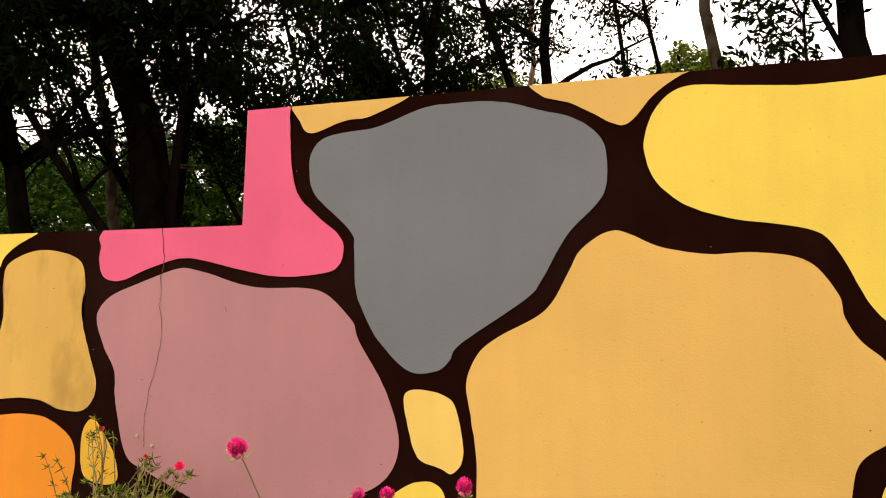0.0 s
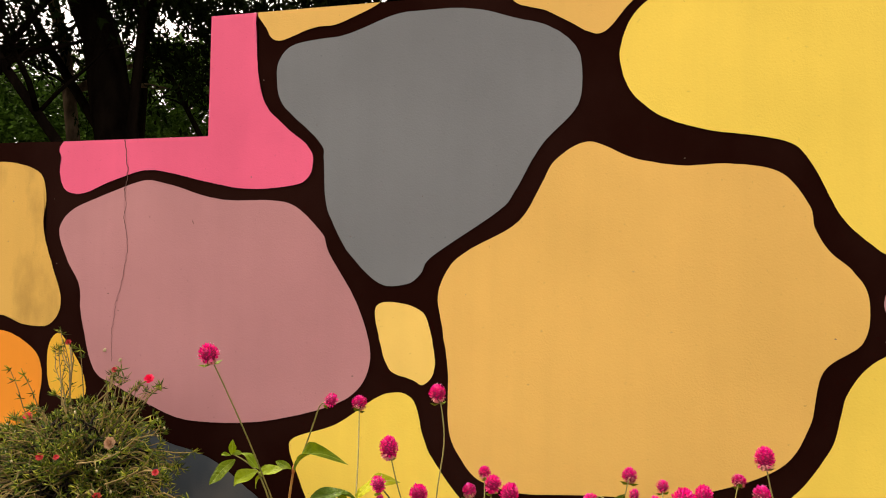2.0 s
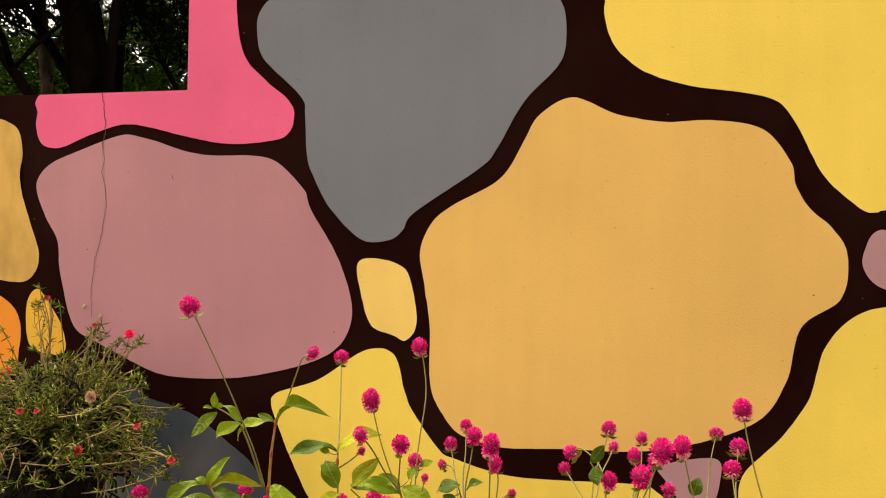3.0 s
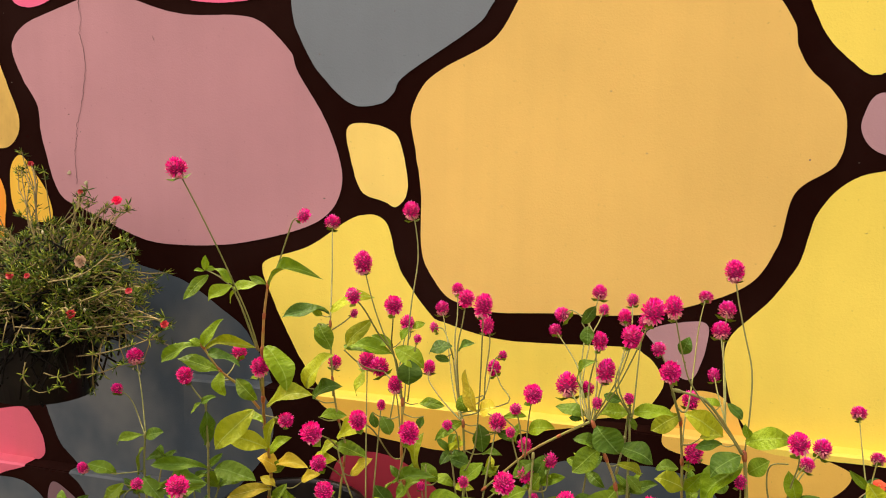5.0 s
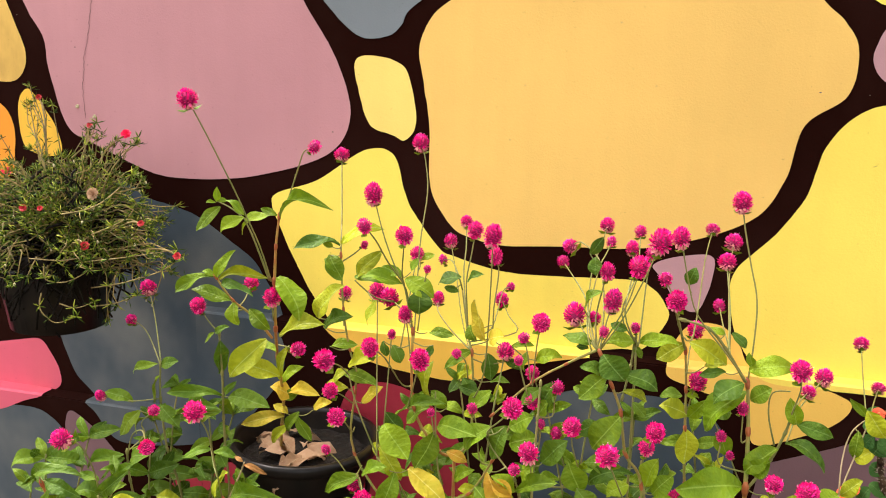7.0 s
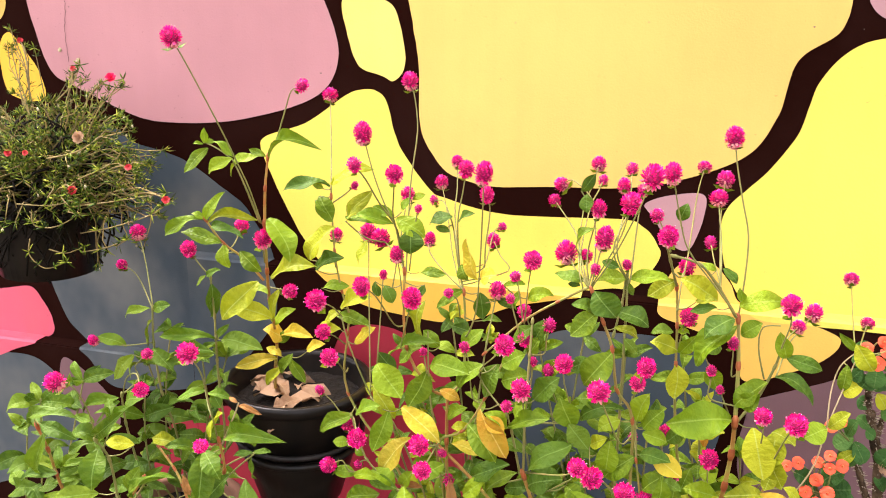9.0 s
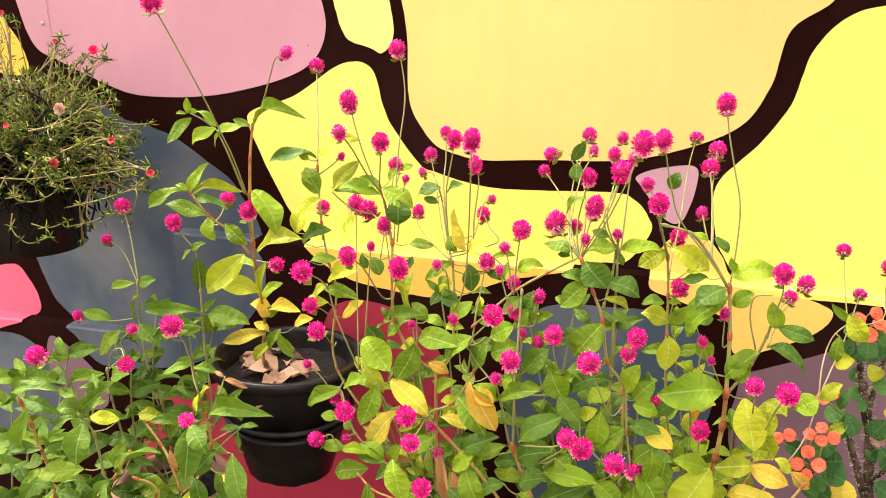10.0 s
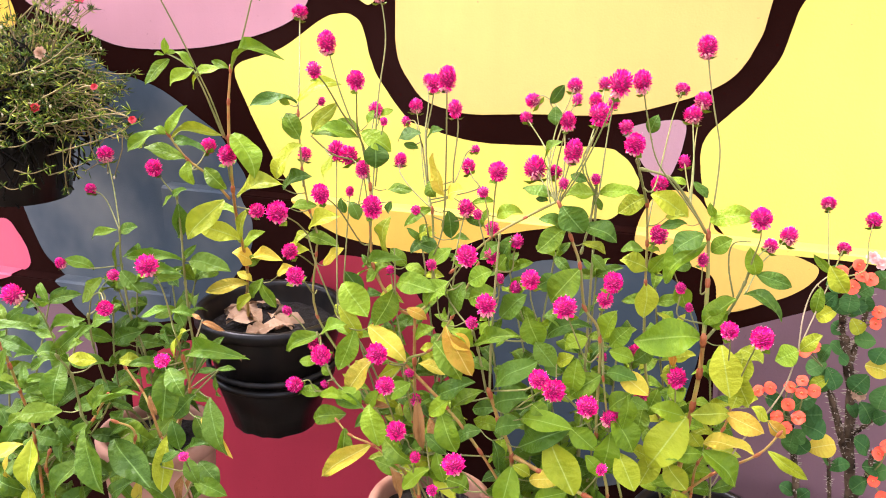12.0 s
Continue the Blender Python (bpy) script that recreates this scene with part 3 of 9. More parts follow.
def scratch(name, x0, z0, x1, z1, w, label):
    """A short mark scored into the paint."""
    q = Vector((z1 - z0, x0 - x1)).normalized() * w
    y = FACE - SKIN - 0.0020
    obj(name, mesh_of(name, [(x0, y, z0), (x0 + (x1 - x0) * 0.4 + q.x, y, z0 + (z1 - z0) * 0.4 + q.y), (x1, y, z1), (x0 + (x1 - x0) * 0.6 - q.x, y, z0 + (z1 - z0) * 0.6 - q.y)], [(0, 1, 2, 3)], M_CRACK), M_CRACK, wall, label)


scratch("scratch", -0.847, 1.535, -0.842, 1.521, 0.0009, "short scratch in the mauve paint")
scratch("scratch", 0.498, 1.209, 0.506, 1.212, 0.0004, "short scratch in the yellow paint")
for x, z in ((-1.058, 1.249), (-1.017, 1.229)):
    bm = bmesh.new()
    for i in range(9):  # the coil grows from its tip to its mouth
        a_ = i * 0.9
        bmesh.ops.create_icosphere(bm, subdivisions=1, radius=0.0012 + 0.00028 * i, matrix=Matrix.Translation((x + 0.0026 * math.cos(a_) * i / 9, FACE - 0.0030 - 0.0003 * (9 - i), z + 0.0026 * math.sin(a_) * i / 9)))
    tagged(obj("snail_shell", bm, M_POD), "tiny pale snail shell stuck on the painted wall", "shell", "snail shells")

# ---- trees behind the wall ----
def tree(base, lean, height, radius, crown, seed, bark, leaves, label, limbs=5, leaf=0.088, fork=0.45):
    """Trunk with limbs, and a crown of hanging leaves in uneven clumps. crown: lowest and highest height, spread."""
    rnd = random.Random(seed)
    root = new("tree")
    root.matrix_basis = pose(*base)
    tagged(root, label, "tree", "trees behind the wall")
    low, high, spread = crown
    axis = [Vector((base[0] + lean[0] * z + 0.05 * noise.noise((z * 0.8, seed, 0)) * z, base[1] + lean[1] * z + 0.05 * noise.noise((z * 0.8, seed, 7)) * z, z)) for z in [height * i / 14 for i in range(15)]]
    axis[0].z = -0.1
    bm = bmesh.new()
    tube(bm, axis, [radius * (1.25 if i == 0 else 1.0 - 0.55 * i / 14) for i in range(15)], 12)
    tips = []
    for k in range(limbs):
        i = rnd.randint(int(14 * fork), 13)
        s = axis[i]
        ang = rnd.uniform(0, 2 * math.pi)
        out = Vector((math.cos(ang), math.sin(ang), rnd.uniform(0.45, 1.3))) * spread * rnd.uniform(0.5, 1.0)
        pts = [s + out * u + Vector((0, 0, -0.18 * u * u * spread)) + Vector((rnd.uniform(-1, 1), rnd.uniform(-1, 1), rnd.uniform(-1, 1))) * 0.06 * u for u in (0, 0.2, 0.4, 0.6, 0.8, 1.0)]
        r0 = min(0.05, radius * rnd.uniform(0.25, 0.5))
        tube(bm, pts, [r0 * (1 - 0.75 * u) for u in (0, 0.2, 0.4, 0.6, 0.8, 1.0)], 7)
        tips += pts[2:]
        for _ in range(3):
            j = rnd.randint(1, 4)
            d = Vector((rnd.uniform(-1, 1), rnd.uniform(-1, 1), rnd.uniform(-0.4, 0.6))).normalized() * spread * rnd.uniform(0.3, 0.6)
            sub = [pts[j] + d * u + Vector((0, 0, -0.1 * u * u)) for u in (0, 0.35, 0.7, 1.0)]
            tube(bm, sub, [r0 * 0.35 * (1 - 0.7 * u) for u in (0, 0.35, 0.7, 1.0)], 5)
            tips += sub[1:]
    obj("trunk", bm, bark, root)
    verts, faces = [], []
    count = 0
    while count < leaves * 1.5:
        tip = rnd.choice(tips) + Vector((rnd.gauss(0, 1), rnd.gauss(0, 1), rnd.gauss(0, 0.7))) * spread * 0.09
        if tip.z < low and rnd.random() < 0.985:
            count += 0.2
            continue
        for _ in range(rnd.randint(14, 34)):
            c = tip + Vector((rnd.gauss(0, 1), rnd.gauss(0, 1), rnd.gauss(0, 0.8))) * leaf * 1.15
            size = leaf * rnd.uniform(0.55, 1.15)
            d = Vector((rnd.uniform(-1, 1), rnd.uniform(-1, 1), rnd.uniform(-1.3, 0.25))).normalized()
            s = d.orthogonal().normalized()
            s.rotate(Matrix.Rotation(rnd.uniform(0, 6.28), 3, d))
            up = d.cross(s) * size * 0.10
            w, k = s * size * rnd.uniform(0.15, 0.22), len(verts)
            verts += [c, c + d * size * 0.45 + w - up, c + d * size, c + d * size * 0.45 - w - up, c + d * size * 0.5 + up * 0.2]
            faces += [(k, k + 1, k + 4), (k + 1, k + 2, k + 4), (k + 2, k + 3, k + 4), (k + 3, k, k + 4)]
            count += 1
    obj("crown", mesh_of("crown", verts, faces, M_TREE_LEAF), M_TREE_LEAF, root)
    return root


# bark and leaf colours carry the trees' shade, see M_BARK and M_TREE_LEAF
DARK_TREE = "tall shade tree with bark and hanging narrow leaves darkened as if backlit"


def shade_tree(foot, lean, h, r, crown, leaves, limbs, bark, seed):
    pale_bark = bark is not M_BARK
    tree((*foot, 0.0), lean, h, r, crown, seed, bark, leaves, "slender tree with pale brown bark and sparse leaves" if pale_bark else DARK_TREE, limbs, fork=0.72 if leaves < 1500 else 0.6 if r > 0.15 else 0.5)


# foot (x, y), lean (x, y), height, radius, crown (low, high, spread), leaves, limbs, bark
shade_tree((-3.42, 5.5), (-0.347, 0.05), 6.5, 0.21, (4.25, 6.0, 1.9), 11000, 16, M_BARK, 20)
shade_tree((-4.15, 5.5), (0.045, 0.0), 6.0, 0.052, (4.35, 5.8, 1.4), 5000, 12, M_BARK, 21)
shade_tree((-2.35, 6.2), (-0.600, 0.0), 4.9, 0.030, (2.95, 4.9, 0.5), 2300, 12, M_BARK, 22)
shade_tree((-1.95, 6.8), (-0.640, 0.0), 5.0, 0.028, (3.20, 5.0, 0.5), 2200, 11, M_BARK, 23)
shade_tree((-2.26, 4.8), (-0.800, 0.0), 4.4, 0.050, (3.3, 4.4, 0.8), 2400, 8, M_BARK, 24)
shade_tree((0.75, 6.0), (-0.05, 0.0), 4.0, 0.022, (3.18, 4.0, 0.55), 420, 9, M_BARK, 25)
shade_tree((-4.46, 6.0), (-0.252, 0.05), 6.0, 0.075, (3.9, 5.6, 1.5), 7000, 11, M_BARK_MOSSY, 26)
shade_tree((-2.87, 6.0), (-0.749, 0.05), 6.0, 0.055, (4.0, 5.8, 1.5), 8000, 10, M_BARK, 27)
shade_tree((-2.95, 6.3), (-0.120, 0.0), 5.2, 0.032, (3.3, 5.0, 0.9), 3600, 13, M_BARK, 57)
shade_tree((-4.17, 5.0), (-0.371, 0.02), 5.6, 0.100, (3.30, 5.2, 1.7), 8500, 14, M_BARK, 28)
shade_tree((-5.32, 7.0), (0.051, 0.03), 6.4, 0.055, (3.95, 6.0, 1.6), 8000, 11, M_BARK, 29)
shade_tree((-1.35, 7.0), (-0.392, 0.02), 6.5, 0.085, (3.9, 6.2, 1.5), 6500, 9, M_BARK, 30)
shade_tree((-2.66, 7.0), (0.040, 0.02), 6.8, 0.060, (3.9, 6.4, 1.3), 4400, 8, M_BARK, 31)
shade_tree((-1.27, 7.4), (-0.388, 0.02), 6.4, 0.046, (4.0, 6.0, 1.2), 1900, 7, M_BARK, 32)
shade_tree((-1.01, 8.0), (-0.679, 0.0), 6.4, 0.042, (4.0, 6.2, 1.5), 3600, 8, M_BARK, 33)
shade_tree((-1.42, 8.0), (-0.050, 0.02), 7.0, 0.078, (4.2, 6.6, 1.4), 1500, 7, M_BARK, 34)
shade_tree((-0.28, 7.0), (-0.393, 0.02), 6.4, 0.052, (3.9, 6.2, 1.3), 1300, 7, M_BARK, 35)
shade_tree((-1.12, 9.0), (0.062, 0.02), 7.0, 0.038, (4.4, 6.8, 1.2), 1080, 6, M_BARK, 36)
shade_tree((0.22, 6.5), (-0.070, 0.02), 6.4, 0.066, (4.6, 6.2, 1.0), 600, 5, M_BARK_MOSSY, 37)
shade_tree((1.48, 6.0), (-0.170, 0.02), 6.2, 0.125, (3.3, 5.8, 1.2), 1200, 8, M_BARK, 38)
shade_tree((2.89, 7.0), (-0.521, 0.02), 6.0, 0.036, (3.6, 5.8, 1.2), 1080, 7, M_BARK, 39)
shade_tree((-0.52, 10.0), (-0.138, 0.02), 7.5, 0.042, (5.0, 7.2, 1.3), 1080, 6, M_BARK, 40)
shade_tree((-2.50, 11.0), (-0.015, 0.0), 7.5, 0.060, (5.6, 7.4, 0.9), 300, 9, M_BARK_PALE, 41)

def bush(place, size, leaves, seed, label, low=0.15):
    """A leafy shrub or far treetop: sprays of small leaves on upright twigs. low: the height, as a share, at which the leaves begin."""
    rnd = random.Random(seed)
    root = new("bush")
    root.matrix_basis = pose(*place)
    tagged(root, label, "bush", "shrubs beyond the wall")
    c = Vector(place)
    bm = bmesh.new()
    for _ in range(9):
        q = c + Vector((rnd.uniform(-0.6, 0.6) * size[0], rnd.uniform(-0.6, 0.6) * size[1], rnd.uniform(0.6, 0.88) * size[2]))
        tube(bm, bend(c, q, (0, 0, 0.1), rnd, 4), [0.04, 0.03, 0.022, 0.014, 0.008], 5)
    obj("branch_frame", bm, M_BARK, root)
    verts, faces = [], []
    sprays = []
    mid, half = size[2] * (1 + low) / 2, size[2] * (1 - low) / 2
    for _ in range(leaves // 45):
        d = Vector((rnd.gauss(0, 1), rnd.gauss(0, 1), rnd.gauss(0, 1))).normalized() * rnd.uniform(0.55, 1.0) ** 0.5
        lump = 1.0 + 0.28 * noise.noise((d.x * 2.2, d.y * 2.2, d.z * 3.0 + seed))
        sprays.append((c + Vector((d.x * size[0] * lump, d.y * size[1] * lump, mid + d.z * half * min(lump, 1.05))), Vector((d.x, d.y, abs(d.z) * 0.6 + 0.3)).normalized()))
    for h, way in sprays:
        length = rnd.uniform(0.25, 0.5)
        tilt = (way + Vector((rnd.uniform(-1, 1), rnd.uniform(-1, 1), rnd.uniform(-0.5, 0.9))) * 0.6).normalized()
        for _ in range(45):
            u = rnd.random()
            p = h + tilt * length * u + Vector((rnd.gauss(0, 1), rnd.gauss(0, 1), rnd.gauss(0, 1))) * 0.075 * (1.15 - u)
            s_ = rnd.uniform(0.06, 0.11)
            d = (tilt * 0.4 + Vector((rnd.uniform(-1, 1), rnd.uniform(-1, 1), rnd.uniform(-0.8, 0.4)))).normalized()
            s = d.orthogonal().normalized()
            s.rotate(Matrix.Rotation(rnd.uniform(0, 6.28), 3, d))
            s *= s_ * 0.25
            k = len(verts)
            verts += [p, p + d * s_ * 0.45 + s, p + d * s_, p + d * s_ * 0.45 - s]
            faces.append((k, k + 1, k + 2, k + 3))
    leaf_m = M_BUSH_LEAF if low < 0.6 else M_TREETOP
    obj("foliage", mesh_of("foliage", verts, faces, leaf_m), leaf_m, root)


for k, (place, size, leaves, low) in enumerate([((-12.6, 12.5, 0), (2.4, 1.5, 4.9), 36000, 0.45), ((-10.2, 11.5, 0), (1.9, 1.4, 4.6), 32000, 0.45), ((-8.2, 12.5, 0), (1.8, 1.2, 4.9), 32000, 0.5), ((-15.0, 13.5, 0), (2.4, 1.5, 5.6), 28000, 0.5), ((-7.8, 11.6, 0), (1.7, 1.1, 5.0), 34000, 0.4),
                                                ((-4.6, 16.0, 0), (1.1, 0.8, 6.8), 8000, 0.82), ((-0.72, 15.0, 0), (0.50, 0.4, 6.45), 11000, 0.86), ((-6.6, 15.0, 0), (1.3, 0.8, 6.0), 9000, 0.8)]):
    bush(place, size, leaves, 70 + k, "dense green shrub beyond the trees" if low < 0.6 else "yellow-green treetop showing over the wall", low)

# ---- leaves and flower heads shared by the flowering plants ----
def leaf_mesh(name, length, width, droop, fold, twist, seed, material):
    """A pointed oval leaf, folded along its rib; its rib is the y axis, its stalk at the origin."""
    rnd = random.Random(seed)
    rows, cols = 8, 4
    verts, faces = [], []
    for i in range(rows + 1):
        u = 0.5 - 0.5 * math.cos(math.pi * i / rows)
        w = width * 0.5 * (math.sin(math.pi * u ** 1.08) ** 0.50 if 0 < u < 1 else 0.0) + 0.012 * (1 - u)
        y = length * (u - 0.10 * u * u * droop)
        z0 = length * (0.10 * math.sin(math.pi * u) - droop * u * u * 0.5)
        t = twist * u
        for j in range(cols + 1):
            v = 2 * j / cols - 1
            x, z = w * v, abs(w * v) * fold + 0.17 * width * math.sin(u * 9 + v * 2 + seed) * abs(v)
            verts.append((x * math.cos(t) - z * math.sin(t), y, z0 + x * math.sin(t) + z * math.cos(t)))
    for i in range(rows):
        for j in range(cols):
            k = i * (cols + 1) + j
            faces.append((k, k + 1, k + cols + 2, k + cols + 1))
    return mesh_of(name, verts, faces, material)


def leaf_set(material, tag):
    # unit leaves, one long; the placing scales them
    return [leaf_mesh("leaf_" + tag, 1.0, w, d, f, t, s, material) for s, (w, d, f, t) in enumerate([(0.36, 0.35, 0.25, 0.4), (0.33, 0.75, 0.30, -0.5), (0.42, 0.15, 0.20, 0.2), (0.37, 1.0, 0.28, 0.7), (0.34, 0.5, 0.45, -0.4), (0.46, 0.6, 0.15, 0.15)])]


LEAF_LITTER = leaf_set(M_LITTER, "litter")


def blade(name, material, arch, twist, wave, seed, rounded=False):
    """A short-pointed oblong leaf, one long and 0.4 wide, folded along its rib; the rib runs along y from the stalk to the tip."""
    rows, cols = 10, 6
    verts, faces = [], []
    for i in range(rows + 1):
        u = i / rows
        w = 0.2 * max(0.05 * (1 - u), math.sin(math.pi * (0.02 + 0.98 * u) ** 0.92) ** 0.74 * (1 - 0.25 * (1 - u) ** 3)) if i < rows else 0.0
        if rounded:
            w = 0.2 * (math.sin(math.pi * (0.03 + 0.94 * u) ** 1.3) ** 0.55)
        z0 = arch * 4 * u * (1 - u) * (1 + 0.5 * math.sin(seed)) + 0.035 * math.sin(7 * u + seed)
        t = twist * (u - 0.3)
        for j in range(cols + 1):
            v = 2 * j / cols - 1
            x = w * v
            z = abs(x) * (0.60 + 0.28 * math.sin(seed * 2.3)) - 0.25 * x * x / 0.2 + wave * abs(v) ** 2 * math.sin(u * 8.5 + (1.3 if v > 0 else 0.0) + seed)
            verts.append((x * math.cos(t) - z * math.sin(t), u, z0 + x * math.sin(t) + z * math.cos(t)))
    for i in range(rows):
        for j in range(cols):
            k = i * (cols + 1) + j
            faces.append((k, k + 1, k + cols + 2, k + cols + 1))
    return mesh_of(name, verts, faces, material)


def blade_set(material, tag, rounded=False):
    return [[blade("leaf_" + tag, material, a_, t, 0.012 if rounded else 0.032 + 0.012 * (s % 3), s * 1.7, rounded) for s, t in enumerate((0.3, -0.2, 0.1) if rounded else (0.45, -0.5, 0.1, -1.0, 0.9, -0.2))] for a_ in (0.09, 0.15, 0.25, 0.36)]


MID = blade_set(M_LEAF_MID, "mid")
GREEN, COOL, PALE = blade_set(M_LEAF, "green"), blade_set(M_LEAF_COOL, "cool"), blade_set(M_LEAF_PALE, "pale")
YELLOW, ORANGE, DRY = blade_set(M_LEAF_YELLOW, "yellow"), blade_set(M_LEAF_ORANGE, "orange"), blade_set(M_LEAF_DRY, "dry")
leaf_rnd = random.Random(17)


def leaf(plant, kind, base, tip, width, arch=0.1):
    """Hangs a leaf from its stalk's point to its tip; its upper side looks up and outwards."""
    p, q = Vector(base), Vector(tip)
    d = q - p
    rib = d.normalized()
    face = Vector((leaf_rnd.gauss(0, 0.38), -0.7 + leaf_rnd.uniform(-0.3, 0.35), 0.7))
    side = rib.cross(face).normalized()
    up = side.cross(rib)
    ob = new("leaf", leaf_rnd.choice(kind[0 if arch < 0.09 else 1 if arch < 0.16 else 2 if arch < 0.26 else 3]))
    ob.parent = plant
    ob.matrix_parent_inverse = plant.matrix_basis.inverted()
    ob.matrix_basis = Matrix.Translation(p) @ Matrix((side, rib, up)).transposed().to_4x4() @ Matrix.Diagonal((width / 0.36, d.length, d.length, 1))
    return ob


def curve_through(points, steps=5):
    """A smooth open line through the points."""
    k = [Vector(q) for q in points]
    out = []
    for a_, b_, c_, e_ in zip([k[0]] + k, k, k[1:], k[2:] + [k[-1]]):
        for i in range(steps):
            u = i / steps
            out.append(0.5 * (2 * b_ + (c_ - a_) * u + (2 * a_ - 5 * b_ + 4 * c_ - e_) * u * u + (3 * b_ - 3 * c_ + e_ - a_) * u ** 3))
    return out + [k[-1]]


def stem(plant, material, r, *points):
    """A jointed stem that tapers towards its last point."""
    pts = curve_through(points)
    n_ = len(pts) - 1
    bm = bmesh.new()
    r *= 0.86
    tube(bm, pts, [r * (1 - 0.3 * i / n_) for i in range(n_ + 1)], 8)
    plain_faces = len(bm.faces)
    if r > 0.0016:
        for p, w in zip(pts[5::5], pts[4::5]):  # swollen joints where the leaves stand
            q = (p - w).normalized() * r * 2.6
            tube(bm, [p - q, p - q * 0.4, p + q * 0.4, p + q], [r * 0.8, r * 1.14, r * 1.12, r * 0.6], 8)
    for f in list(bm.faces)[plain_faces:]:
        f.material_index = 1
    return part("stem", bm, [material, M_JOINT if material in (M_STEM_RED, M_STEM) else material], plant)


def bloom(plant, at, r, stretch, *points):
    """A flower head on its thin stalk; the points lead up to it."""
    h = Vector(at)
    pts = curve_through(list(points) + [h - (h - Vector(points[-1])).normalized() * r * 0.5], 4)
    bm = bmesh.new()
    tube(bm, pts, [0.00118 - 0.0003 * i / (len(pts) - 1) for i in range(len(pts))], 6)
    part("flower_stalk", bm, M_STALK, plant)
    d = (pts[-1] - pts[-2]).normalized()
    head = new("flower_head", leaf_rnd.choice(HEADS_LONG if stretch > 1.25 else HEADS_SMALL if r < 0.0105 else HEADS_ROUND))
    head.parent = plant
    head.matrix_parent_inverse = plant.matrix_basis.inverted()
    tilt = Vector((0, 0, 1)).rotation_difference((d + Vector((leaf_rnd.uniform(-0.25, 0.25), leaf_rnd.uniform(-0.35, 0.05), 0.9))).normalized()).to_matrix().to_4x4()
    head.matrix_basis = Matrix.Translation(h) @ tilt @ Matrix.Rotation(leaf_rnd.uniform(0, 6.28), 4, "Z") @ Matrix.Diagonal((r * 1.01, r * 1.01, r * 0.99 * (stretch / 1.45 if stretch > 1.25 else stretch), 1))
    new("collar_leaf", COLLAR).parent = head


def shoot(plant, foot, top, size, kinds, seed):
    """A young leafy shoot with pairs of leaves up its stem, each pair at right angles to the last."""
    rnd = random.Random(seed)
    pts = bend(foot, top, ((top[0] - foot[0]) * 0.1, (top[1] - foot[1]) * 0.1, 0), rnd, max(4, int((Vector(top) - Vector(foot)).length / 0.045)), 0.02)
    stem(plant, M_STALK, 0.0021, *pts[::2], pts[-1])
    turn = rnd.uniform(0, 3.14)
    for i, p in enumerate(pts[2:], 2):
        turn += 1.57 + rnd.uniform(-0.4, 0.4)
        u = i / (len(pts) - 1)
        for w in (turn, turn + math.pi):
            ln = size * rnd.uniform(0.75, 1.2) * (1.15 - 0.5 * u)
            way = Vector((math.cos(w), math.sin(w), rnd.uniform(-0.5, 0.5))).normalized()
            leaf(plant, rnd.choice(kinds), p, p + way * ln, ln * rnd.uniform(0.38, 0.5), rnd.uniform(0.05, 0.3))
    for w in range(3):
        leaf(plant, rnd.choice(kinds), pts[-1], Vector(pts[-1]) + Vector((math.cos(w * 2.1 + turn), math.sin(w * 2.1 + turn), 0.9)) * size * 0.4, size * 0.2)


def runner(plant, *points):
    """A bare trailing stem with a star of needles at its tip."""
    pts = curve_through(points)
    bm = bmesh.new()
    tube(bm, pts, [0.0013 - 0.0006 * i / (len(pts) - 1) for i in range(len(pts))], 6)
    part("runner", bm, M_RUNNER, plant)
    bm = bmesh.new()
    for p in pts[4:-1:4] + [pts[-1]] * 2:
        for _ in range(5):
            d = Vector((leaf_rnd.uniform(-1, 1), leaf_rnd.uniform(-1, 0.6), leaf_rnd.uniform(-0.6, 1))).normalized() * leaf_rnd.uniform(0.008, 0.018)
            tube(bm, [p, p + d * 0.5, p + d], [0.0006, 0.0011, 0.0002], 5)
    tagged(part("needle_tuft", bm, M_MOSS, plant), kind="stuff")


def amaranth(base, label):
    root = new("globe_amaranth")
    root.matrix_basis = pose(*base)
    return tagged(root, label, "flowering plant", "globe amaranths along the wall")


